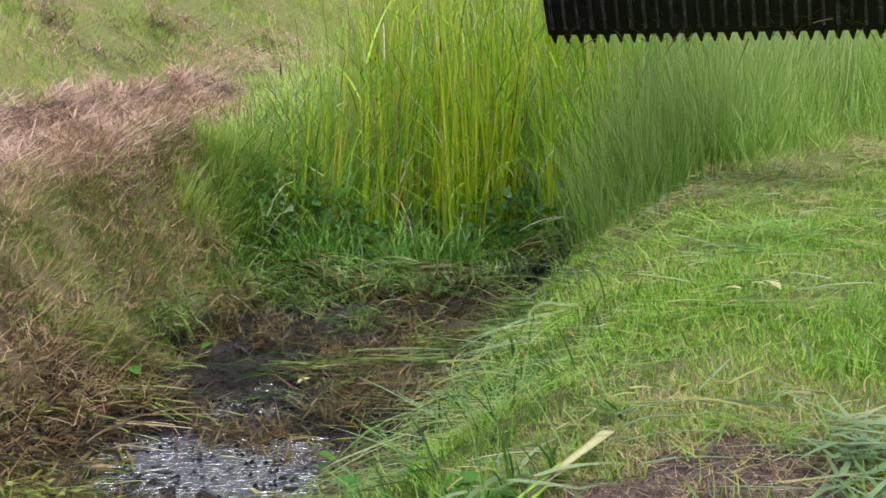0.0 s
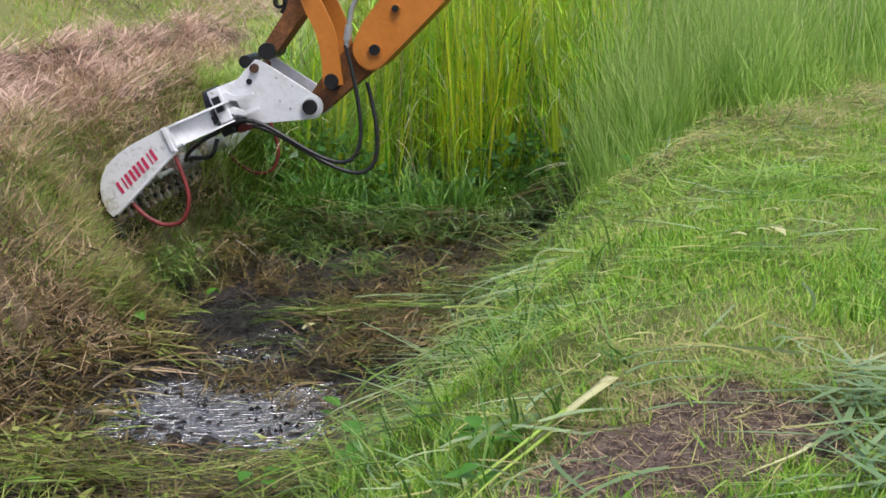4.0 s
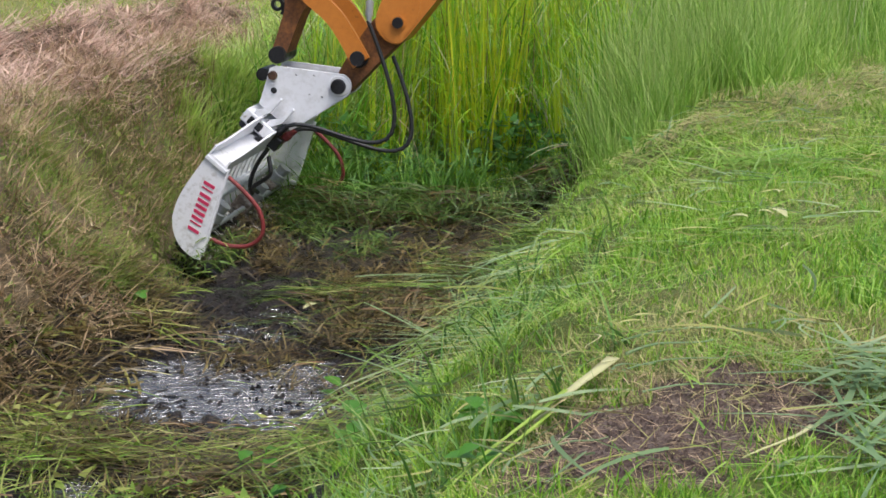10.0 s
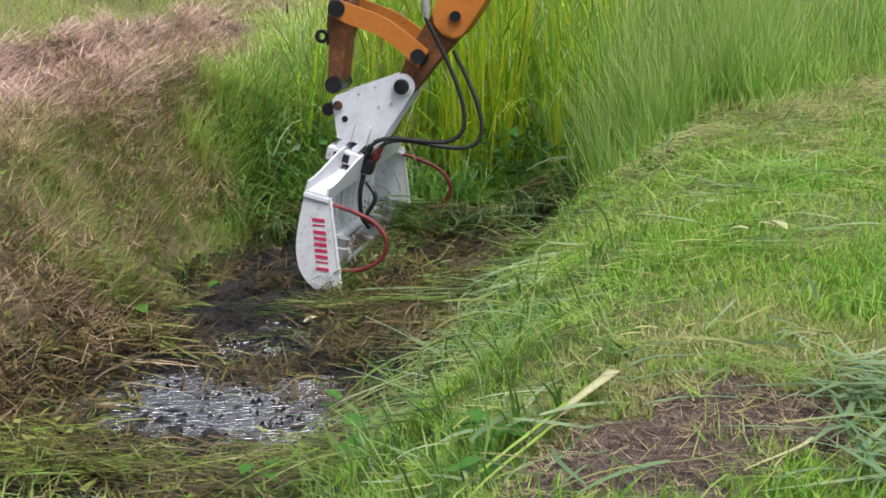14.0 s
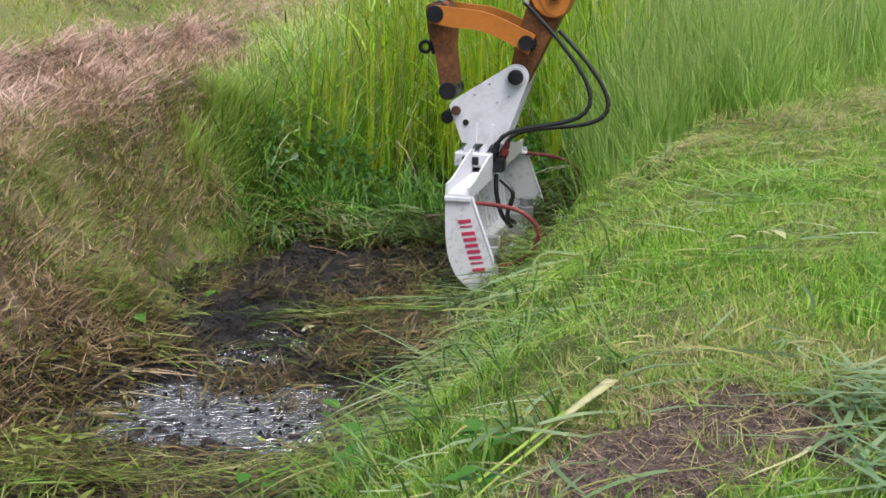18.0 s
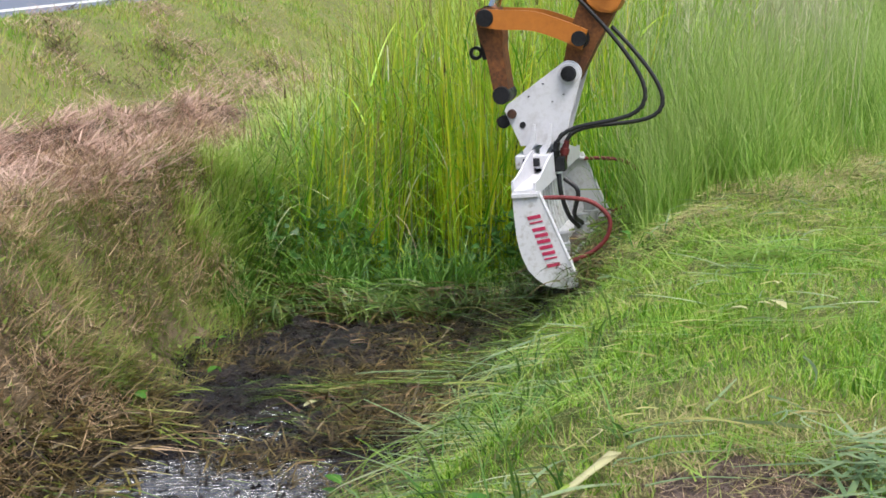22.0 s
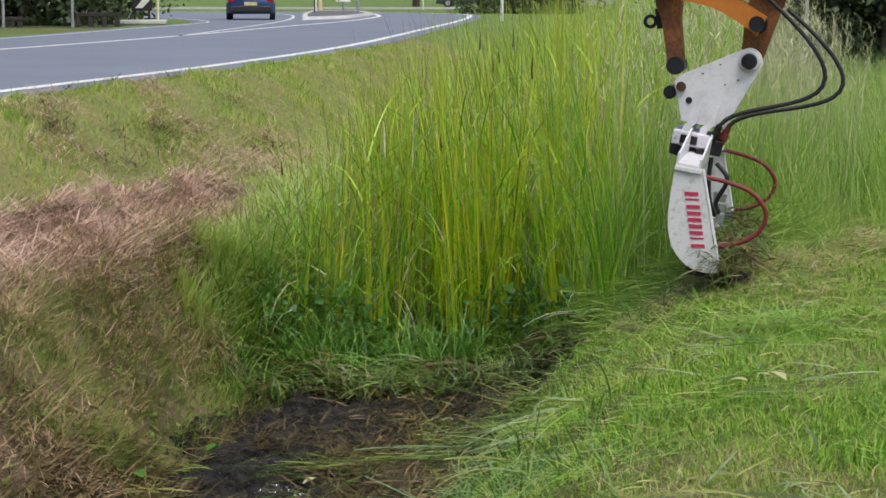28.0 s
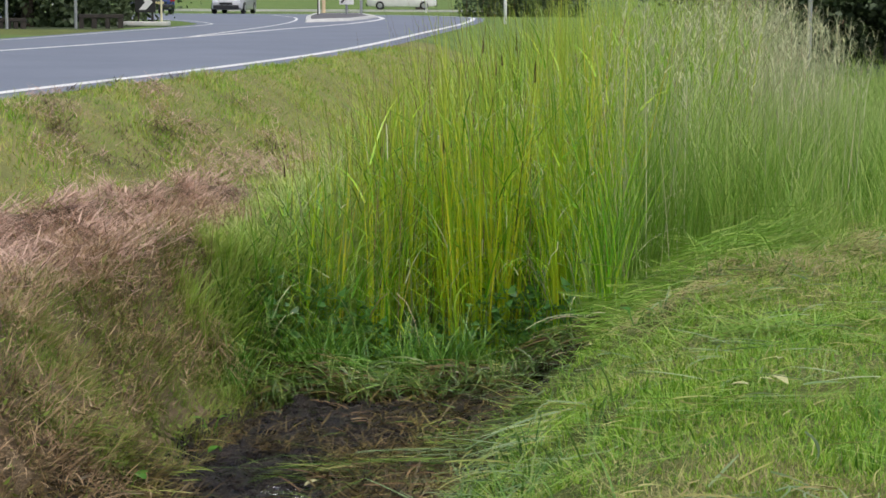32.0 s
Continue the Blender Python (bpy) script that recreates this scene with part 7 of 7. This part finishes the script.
    # low dark barrier of short posts with a rail
    for x0, w, y, tall in ((-9.95, 1.3, 58.0, 1.0), (-12.3, 0.8, 57.0, 0.45), (-13.3, 0.8, 57.0, 0.45)):
        t = thing("timber_barrier", "low dark timber barrier under the trees", "barrier", "low barriers by the road", "", pose(x0, y, float(height(x0, y))))
        part("rail", box(-w / 2, w / 2, -0.06, 0.06, 0.2 * tall + 0.1, 0.2 * tall + 0.21, 0.015), TIMBER, t)
        for k in range(4):
            x = -w / 2 + 0.08 + (w - 0.16) * k / 3
            part("post", box(x - 0.07 - 0.02 * (k % 2), x + 0.06, -0.05, 0.05, -0.05, 0.2 * tall + 0.1, 0.01), TIMBER, t)


make_road()


def make_tree(seed, x, y, tall, spread, low, label, mat=None):
    rs = np.random.RandomState(seed)
    z = float(height(x, y))
    t = thing("tree", label, "tree", "trees beyond the road", "", pose(x, y, z))
    bm = bmesh.new()
    pts = curve([(0, 0, -0.2), (rs.uniform(-0.1, 0.1), 0, tall * 0.2), (rs.uniform(-0.3, 0.3), 0.1, tall * 0.45), (rs.uniform(-0.4, 0.4), 0, tall * 0.8)], 3)
    for a, b, k in zip(pts, pts[1:], range(99)):
        add_rod(bm, a, b, tall * 0.035 * (1 - k / 11), tall * 0.035 * (1 - (k + 1) / 11), 9)
    tips = []
    for k in range(11):
        p = pts[3 + k % 6]
        a = k * 2.4
        q = Vector(p) + Vector((math.cos(a), math.sin(a), 0.35)) * spread * rs.uniform(0.5, 0.9)
        add_rod(bm, p, q, tall * 0.012, tall * 0.004, 6)
        tips.append(q)
    part("trunk", bm, BARK, t)
    n = 9000
    k = rs.randint(0, len(tips), n)
    c = np.array(tips)[k] + rs.normal(0, 1, (n, 3)) * [spread * 0.28, spread * 0.28, tall * 0.12]
    c[:, 2] = np.maximum(c[:, 2], low + rs.uniform(0, 0.5, n))
    d = rs.normal(0, 1, (n, 3))
    d /= np.linalg.norm(d, axis=1)[:, None]
    side = np.cross(d, rs.normal(0, 1, (n, 3)))
    side /= np.linalg.norm(side, axis=1)[:, None]
    size = rs.uniform(0.07, 0.17, n)[:, None]
    v = np.empty((n, 3, 2, 3), np.float32)
    for j, (f, w) in enumerate(((0, 0.15), (0.5, 0.4), (1, 0.05))):
        v[:, j, 0], v[:, j, 1] = c + d * size * f - side * size * w, c + d * size * f + side * size * w
    ribbon_mesh("crown", v, mat or DARKLEAF, t)


for seed, x, y, tall, spread, low in ((1, -15.5, 62, 7, 3.4, 0.1), (2, -12.6, 60.5, 6, 2.4, 0.05), (3, -19.5, 66, 8, 3.8, 0.1), (4, -11.2, 66, 5.5, 2.0, 0.2),
                                      (5, 7.2, 46, 7, 2.8, 0.5), (6, 9.6, 43, 8, 3.0, 0.9), (7, 12.5, 45, 8, 3.4, 0.6), (8, 4.4, 118, 7, 4.0, 0.3), (9, 8.8, 52, 8, 3.6, 0.3), (10, 16, 50, 9, 4, 0.4), (11, -2, 150, 9, 5, 0.6), (12, 22, 70, 10, 5, 0.5), (13, -30, 140, 10, 5, 0.5), (14, -50, 150, 10, 6, 0.5), (15, 10, 160, 10, 6, 0.5)):
    make_tree(seed, x, y, tall, spread, low, "dark leafy tree with low hanging foliage")


def make_shrubs(seed, x0, x1, y0, y1, top, count, label):
    """A dense belt of dark leafy shrubs, as one object."""
    rs = np.random.RandomState(seed)
    k = 26
    cx, cy, cr = rs.uniform(x0, x1, k), rs.uniform(y0, y1, k), rs.uniform(0.6, 1.3, k)
    j = rs.randint(0, k, count)
    d = rs.normal(0, 1, (count, 3))
    d /= np.linalg.norm(d, axis=1)[:, None]
    c = np.stack([cx[j], cy[j], np.zeros(count)], -1) + d * cr[j][:, None] * rs.uniform(0.6, 1.05, count)[:, None] * [1, 1, 0]
    c[:, 2] = height(c[:, 0], c[:, 1]) + rs.uniform(0.0, 1.0, count) ** 1.2 * top * (0.6 + 0.4 * cr[j])
    a = rs.normal(0, 1, (count, 3))
    a /= np.linalg.norm(a, axis=1)[:, None]
    side = np.cross(a, d)
    side /= np.linalg.norm(side, axis=1)[:, None] + 1e-6
    size = rs.uniform(0.1, 0.23, count)[:, None]
    v = np.empty((count, 3, 2, 3), np.float32)
    for q, (f, w) in enumerate(((0, 0.12), (0.5, 0.35), (1, 0.04))):
        v[:, q, 0], v[:, q, 1] = c + a * size * f - side * size * w, c + a * size * f + side * size * w
    tagged(ribbon_mesh("shrub_belt", v, DARKLEAF), label, "shrubs", "", "stuff")


make_shrubs(61, -20, -9.6, 59.5, 64, 3.2, 18000, "dense dark shrubs beside the road")
make_shrubs(62, 6.0, 14, 43, 48, 3.6, 18000, "dense dark shrubs behind the long grass")
make_shrubs(63, 1.2, 6.5, 96, 100, 2.4, 9000, "dark shrubs beyond the bend of the road")


# ---- vehicles ----
def car_paint(name, col):
    m, nodes, links, b = material(name, 0.32)
    n = noise_tex(nodes, links, 3)
    r = ramp(nodes, [(0.3, tuple(c * 0.85 for c in col)), (0.7, col)])
    links.new(n.outputs["Fac"], r.inputs["Fac"])
    links.new(r.outputs["Color"], b.inputs["Base Color"])
    b.inputs["Coat Weight"].default_value = 0.6
    return m


GLASS, _, _, _g = material("car_glass", 0.08)
_g.inputs["Base Color"].default_value = (0.015, 0.018, 0.02, 1)
TYRE = surface("tyre", [(0.3, (0.012, 0.012, 0.012)), (0.7, (0.03, 0.03, 0.03))], 9, 0.85, 0, 50, 0.3, 0.003)
TAIL, _, _, _t = material("tail_lamp", 0.25)
_t.inputs["Base Color"].default_value = (0.35, 0.01, 0.012, 1)
LAMPGLASS, _, _, _l = material("head_lamp", 0.15)
_l.inputs["Base Color"].default_value = (0.7, 0.72, 0.75, 1)
PLATEPAINT = surface("plate_paint", [(0.3, (0.6, 0.52, 0.2)), (0.7, (0.7, 0.62, 0.28))], 5, 0.5, 0, 40, 0.05, 0.001)


def loft(sections):
    """A shell through closed sections; each is (x, outline of (y, z))."""
    bm = bmesh.new()
    loops = [[bm.verts.new((x, y, z)) for y, z in o] for x, o in sections]
    n = len(loops[0])
    for lo, hi in zip(loops, loops[1:]):
        for k in range(n):
            bm.faces.new((lo[k], lo[(k + 1) % n], hi[(k + 1) % n], hi[k]))
    bm.faces.new(loops[0])
    bm.faces.new(loops[-1][::-1])
    return bm


def make_car(label, col, tall=1.5, length=4.2, wide=1.76, ute=False):
    """A car heading along its +x, standing at its own origin."""
    paint = car_paint(label.split()[0] + "_car_paint", col)
    c = thing("car", label, "car", "cars on the road")
    h, l = wide / 2, length / 2

    def sec(x, w, z0, z1):
        return (x, rounded([(-w, z0), (-w * 1.0, z1 * 0.6), (-w * 0.92, z1), (w * 0.92, z1), (w, z1 * 0.6), (w, z0)], 0.08, 3))
    belt = tall * 0.6
    body = loft([sec(-l, h * 0.88, 0.36, belt * 0.94), sec(-l + 0.12, h * 0.97, 0.24, belt), sec(-l * 0.4, h, 0.2, belt + 0.02), sec(l * 0.4, h, 0.2, belt), sec(l * 0.55, h * 0.98, 0.2, belt * 0.95), sec(l - 0.2, h * 0.92, 0.24, belt * 0.78), sec(l, h * 0.8, 0.34, belt * 0.62)])
    part("body", body, paint, c, "", True)

    def cab(x, w, z):
        return (x, rounded([(-w, belt - 0.04), (-w * 0.86, z), (w * 0.86, z), (w, belt - 0.04)], 0.07, 3))
    r0, r1 = (-0.1, 0.42) if ute else (-0.93, 0.4)
    glass = loft([cab(l * r0, h * 0.9, belt + 0.05), cab(l * (r0 + 0.14), h * 0.94, tall - 0.05), cab(l * 0.02, h * 0.95, tall - 0.03), cab(l * 0.12, h * 0.94, tall - 0.07), cab(l * r1, h * 0.92, belt + 0.02)])
    part("windows", glass, GLASS, c, "dark glass", True)
    part("roof", box(l * (r0 + 0.12), l * 0.1, -h * 0.8, h * 0.8, tall - 0.05, tall, 0.03), paint, c)
    for s in (-1, 1):
        part("pillar", tube([(l * r0, s * h * 0.88, belt), (l * (r0 + 0.14), s * h * 0.82, tall - 0.03)], 0.05, 6), paint, c)
        part("pillar", tube([(l * r1, s * h * 0.9, belt), (l * 0.12, s * h * 0.82, tall - 0.03)], 0.035, 6), paint, c)
        part("tail_lamp", box(-l - 0.015, -l + 0.1, s * h * 0.8 - 0.11, s * h * 0.8 + 0.11, belt * 0.72, belt * 0.98, 0.02), TAIL, c, "red tail lamp")
        part("head_lamp", box(l - 0.2, l - 0.02, s * h * 0.68 - 0.15, s * h * 0.68 + 0.15, belt * 0.58, belt * 0.74, 0.02), LAMPGLASS, c, "clear head lamp")
        part("mirror", box(l * 0.3, l * 0.38, s * (h + 0.08) - 0.08, s * (h + 0.08) + 0.08, belt, belt + 0.13, 0.02), paint, c)
        for x in (-l * 0.62, l * 0.64):
            w = part("wheel", rod((x, s * (h - 0.19), 0.31), (x, s * (h + 0.01), 0.31), 0.31, 0.3, 22, ((0.15, 0.31), (0.85, 0.31))), TYRE, c, "black tyre on a steel rim")
            part("rim", rod((x, s * (h - 0.02), 0.31), (x, s * (h + 0.022), 0.31), 0.2, 0.17, 16), GALV, w)
    part("bumper", box(-l - 0.05, -l + 0.15, -h * 0.86, h * 0.86, 0.27, 0.5, 0.04), BLACKPAINT, c)
    part("bumper", box(l - 0.16, l + 0.05, -h * 0.78, h * 0.78, 0.26, 0.46, 0.04), BLACKPAINT, c)
    part("grille", box(l - 0.02, l + 0.03, -h * 0.4, h * 0.4, 0.48, 0.6, 0.01), BLACKPAINT, c)
    part("number_plate", box(-l - 0.068, -l - 0.052, -0.23, 0.23, 0.52, 0.64, 0.004), PLATEPAINT, c, "blank yellow number plate")
    if ute:
        part("canopy", box(-l + 0.02, -0.15, -h * 0.93, h * 0.93, belt - 0.05, tall + 0.12, 0.05), paint, c, "boxy white canopy")
    return c


CAR_BLUE = make_car("blue small car driving away", (0.025, 0.05, 0.16), 1.5, 4.0)
CAR_SILVER = make_car("silver car coming through the junction", (0.45, 0.46, 0.48), 1.6, 4.4)
CAR_WHITE = make_car("white utility car with a canopy", (0.72, 0.72, 0.7), 1.75, 5.0, 1.85, True)
CAR_DARK = make_car("dark grey car crossing the junction", (0.05, 0.055, 0.06), 1.55, 4.3)


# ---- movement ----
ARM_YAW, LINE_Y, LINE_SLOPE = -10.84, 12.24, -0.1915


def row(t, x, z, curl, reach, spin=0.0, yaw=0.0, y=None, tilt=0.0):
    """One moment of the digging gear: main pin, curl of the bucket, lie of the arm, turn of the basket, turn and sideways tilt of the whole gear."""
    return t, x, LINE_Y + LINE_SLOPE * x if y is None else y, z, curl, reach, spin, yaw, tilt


def turned(p, deg):
    c, s = math.cos(radians(deg)), math.sin(radians(deg))
    return Vector((c * p[0] - s * p[1], s * p[0] + c * p[1]))


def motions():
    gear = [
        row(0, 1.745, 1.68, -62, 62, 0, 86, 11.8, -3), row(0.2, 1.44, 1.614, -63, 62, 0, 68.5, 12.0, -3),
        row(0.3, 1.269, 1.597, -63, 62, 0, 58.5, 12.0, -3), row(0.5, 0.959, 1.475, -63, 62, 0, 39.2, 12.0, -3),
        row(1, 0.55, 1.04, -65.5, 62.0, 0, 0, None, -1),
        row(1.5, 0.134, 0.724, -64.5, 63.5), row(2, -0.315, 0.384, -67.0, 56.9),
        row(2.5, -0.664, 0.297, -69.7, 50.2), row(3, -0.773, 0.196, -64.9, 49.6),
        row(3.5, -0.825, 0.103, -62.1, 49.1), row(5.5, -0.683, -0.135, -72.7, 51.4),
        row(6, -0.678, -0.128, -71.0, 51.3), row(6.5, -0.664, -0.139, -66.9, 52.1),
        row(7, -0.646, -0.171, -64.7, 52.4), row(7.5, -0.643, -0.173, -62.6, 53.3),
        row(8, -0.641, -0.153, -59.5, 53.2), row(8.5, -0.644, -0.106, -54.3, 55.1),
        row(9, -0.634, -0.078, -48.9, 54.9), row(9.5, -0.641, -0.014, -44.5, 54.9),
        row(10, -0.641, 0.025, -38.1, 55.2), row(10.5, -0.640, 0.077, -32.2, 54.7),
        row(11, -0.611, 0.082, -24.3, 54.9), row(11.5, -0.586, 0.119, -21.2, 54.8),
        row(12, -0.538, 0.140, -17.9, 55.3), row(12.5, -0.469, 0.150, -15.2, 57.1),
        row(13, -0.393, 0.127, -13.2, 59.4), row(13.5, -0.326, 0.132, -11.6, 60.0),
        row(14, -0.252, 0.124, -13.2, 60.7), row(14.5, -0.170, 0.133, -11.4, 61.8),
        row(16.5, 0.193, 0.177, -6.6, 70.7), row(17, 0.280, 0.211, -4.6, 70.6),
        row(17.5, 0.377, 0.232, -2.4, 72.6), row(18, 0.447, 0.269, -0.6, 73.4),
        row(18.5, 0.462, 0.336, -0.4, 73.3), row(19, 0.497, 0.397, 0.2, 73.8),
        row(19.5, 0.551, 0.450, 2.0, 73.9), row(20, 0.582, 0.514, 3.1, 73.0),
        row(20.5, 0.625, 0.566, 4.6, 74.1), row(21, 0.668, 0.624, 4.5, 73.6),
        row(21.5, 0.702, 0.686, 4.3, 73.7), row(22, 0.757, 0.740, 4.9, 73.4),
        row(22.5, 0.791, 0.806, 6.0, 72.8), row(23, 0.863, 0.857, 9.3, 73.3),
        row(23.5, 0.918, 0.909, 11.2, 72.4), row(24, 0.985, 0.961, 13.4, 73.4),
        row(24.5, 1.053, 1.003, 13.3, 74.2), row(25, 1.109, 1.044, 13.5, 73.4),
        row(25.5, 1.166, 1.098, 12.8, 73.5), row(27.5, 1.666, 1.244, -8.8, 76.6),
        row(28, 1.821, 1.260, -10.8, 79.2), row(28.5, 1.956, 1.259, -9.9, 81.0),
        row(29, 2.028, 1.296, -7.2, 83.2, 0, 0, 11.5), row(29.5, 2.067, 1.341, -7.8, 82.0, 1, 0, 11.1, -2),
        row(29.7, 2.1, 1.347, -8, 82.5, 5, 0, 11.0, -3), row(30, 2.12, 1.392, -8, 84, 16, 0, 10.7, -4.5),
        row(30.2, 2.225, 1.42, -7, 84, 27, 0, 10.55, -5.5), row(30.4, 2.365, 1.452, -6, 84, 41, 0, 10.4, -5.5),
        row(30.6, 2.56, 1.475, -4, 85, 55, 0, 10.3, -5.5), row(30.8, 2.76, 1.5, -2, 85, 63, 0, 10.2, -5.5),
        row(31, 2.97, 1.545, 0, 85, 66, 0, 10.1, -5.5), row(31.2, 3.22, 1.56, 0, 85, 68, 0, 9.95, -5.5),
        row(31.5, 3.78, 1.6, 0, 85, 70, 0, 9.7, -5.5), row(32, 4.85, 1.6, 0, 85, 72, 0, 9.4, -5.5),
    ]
    arm_rows, bucket_rows, basket_rows, idler_rows, link_rows, ram_rows = [], [], [], [], [], []
    hose_rows = {id(p): [] for p in HOSE_NEAR + HOSE_FAR}
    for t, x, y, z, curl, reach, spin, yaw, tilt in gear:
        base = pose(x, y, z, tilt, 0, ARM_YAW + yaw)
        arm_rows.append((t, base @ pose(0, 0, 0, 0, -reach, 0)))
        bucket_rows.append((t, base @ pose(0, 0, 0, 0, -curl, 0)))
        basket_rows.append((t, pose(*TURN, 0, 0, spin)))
        p1, c = turned((0.222, 0), reach), turned((-0.42, -0.109), curl)
        d = c - p1
        far = min(max(d.length, 0.2), 1.05)
        a = (0.58 ** 2 - 0.475 ** 2 + far ** 2) / (2 * far)
        h = math.sqrt(max(0.58 ** 2 - a * a, 0.0))
        q = p1 + d.normalized() * a + Vector((d.y, -d.x)).normalized() * h
        ang = math.degrees(math.atan2(q.y - p1.y, q.x - p1.x)) - reach
        idler_rows.append((t, pose(0.222, 0, 0, 0, -ang, 0)))
        ql = turned(q, -reach)
        ang2 = math.degrees(math.atan2(c.y - q.y, c.x - q.x)) - reach
        link_rows.append((t, pose(ql.x, 0, ql.y, 0, -ang2, 0)))
        ram_rows.append((t, pose(ql.x, 0, ql.y, 0, -math.degrees(math.atan2(0.42 - ql.y, 2.4 - ql.x)), 0)))
        # hoses as sagging curves from the bucket's fittings to the arm
        for pieces, start, end, y0, y1, t0, t1 in ((HOSE_NEAR, (-0.09, -0.4), (0.445, 9.0), -0.185, -0.19, 0.26, 1.3), (HOSE_FAR, (-0.04, -0.4), (0.37, -26.0), -0.13, -0.06, 0.24, 1.1)):
            s = turned(start, curl)
            e = turned((end[0], 0), reach + end[1])
            ts, te = turned((0.45, 1), curl).normalized() * t0, turned((1, 0), -72 + (min(reach, 76) - 51) * 1.25) * t1
            b = [s, s + ts, e + te, e]
            line = []
            for k in range(61):
                f = k / 60
                uv = b[0] * (1 - f) ** 3 + b[1] * 3 * f * (1 - f) ** 2 + b[2] * 3 * f * f * (1 - f) + b[3] * f ** 3
                line.append(Vector((uv.x, y0 + (y1 - y0) * f, uv.y)))
            run = [0.0]
            for p, r in zip(line, line[1:]):
                run.append(run[-1] + (r - p).length)
            for k, piece in enumerate(pieces):
                at = [run[-1] * (k + o) / HOSE_SEGS for o in (0.0, 1.0)]
                ends = []
                for w in at:
                    j = min(max(int(np.searchsorted(run, w)), 1), 60)
                    f = (w - run[j - 1]) / max(run[j] - run[j - 1], 1e-6)
                    ends.append(line[j - 1].lerp(line[j], f))
                m = (ends[0] + ends[1]) / 2
                dd = ends[1] - ends[0]
                hose_rows[id(piece)].append((t, base @ (Matrix.Translation(m) @ dd.to_track_quat("X", "Z").to_matrix().to_4x4())))
    for clump, start, v in CLUMPS:
        rows = []
        for t, x, y, z, curl, reach, spin, yaw, tilt in gear:
            lip = turned((0.13, -1.07), curl)
            rows.append((t, pose(x, y, z, tilt, 0, ARM_YAW + yaw) @ pose(*TURN[:2], 0, 0, 0, spin) @ pose(lip.x - TURN[0], v, lip.y)))
        held = [m for t, m in rows if t >= start][0]
        walk(clump, [(t, m if t >= start else held) for t, m in rows])
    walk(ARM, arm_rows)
    for tuft, base, when, way in TUFTS:
        up = Matrix.Translation(base)
        lean = [up @ Matrix.Rotation(radians(way), 4, "Z") @ Matrix.Rotation(radians(a), 4, "Y") @ Matrix.Rotation(radians(-way), 4, "Z") for a in (0, 45, 86)]
        lean[2] = Matrix.Translation((0, 0, -0.05)) @ lean[2]
        walk(tuft, [(0, lean[0]), (when, lean[0]), (when + 0.3, lean[1]), (when + 0.6, lean[2]), (32, lean[2])])
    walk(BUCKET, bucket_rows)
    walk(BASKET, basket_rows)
    walk(IDLER, idler_rows)
    walk(LINK, link_rows)
    walk(RAM, ram_rows)
    for piece in HOSE_NEAR + HOSE_FAR:
        walk(piece, hose_rows[id(piece)])

    def drive(c, rows):
        walk(c, [(t, pose(x, y, ROAD_Z + 0.004, 0, 0, a)) for t, x, y, a in rows])
    drive(CAR_BLUE, [(0, -46, -190, 80), (20, -18, -20, 80), (24, -9.9, 32, 83), (25, -8.8, 48.7, 88), (25.5, -7.9, 54, 90), (27.5, -6.6, 68, 94), (28, -7.15, 75, 95), (28.5, -7.7, 80, 95),
                     (29, -8.27, 84, 96), (29.5, -8.93, 86, 97), (30, -9.77, 89, 98), (30.5, -10.9, 93, 100), (31, -12.4, 97, 103), (31.5, -13.8, 101, 106), (32, -15.4, 105, 110)])
    drive(CAR_SILVER, [(0, 60, 132, 185), (28, 8, 122, 195), (29.5, -6.5, 119.5, 218), (30, -8.7, 118, 238), (30.5, -9.8, 116, 243), (31, -10.7, 114, 247), (31.5, -11.4, 112, 255), (32, -11.5, 109, 265)])
    drive(CAR_WHITE, [(0, -220, 145, 0), (28, -34.3, 145, 0), (30, -18.3, 145, 0), (31, -10.7, 145, 0), (31.5, -6.9, 145, 0), (32, -3.2, 145, 0)])
    drive(CAR_DARK, [(0, 160, 140, 180), (27.5, 6, 140, 180), (28.5, -2.6, 140, 180), (29.5, -11, 140, 180), (30, -15, 140, 180), (32, -33, 140, 180)])


motions()
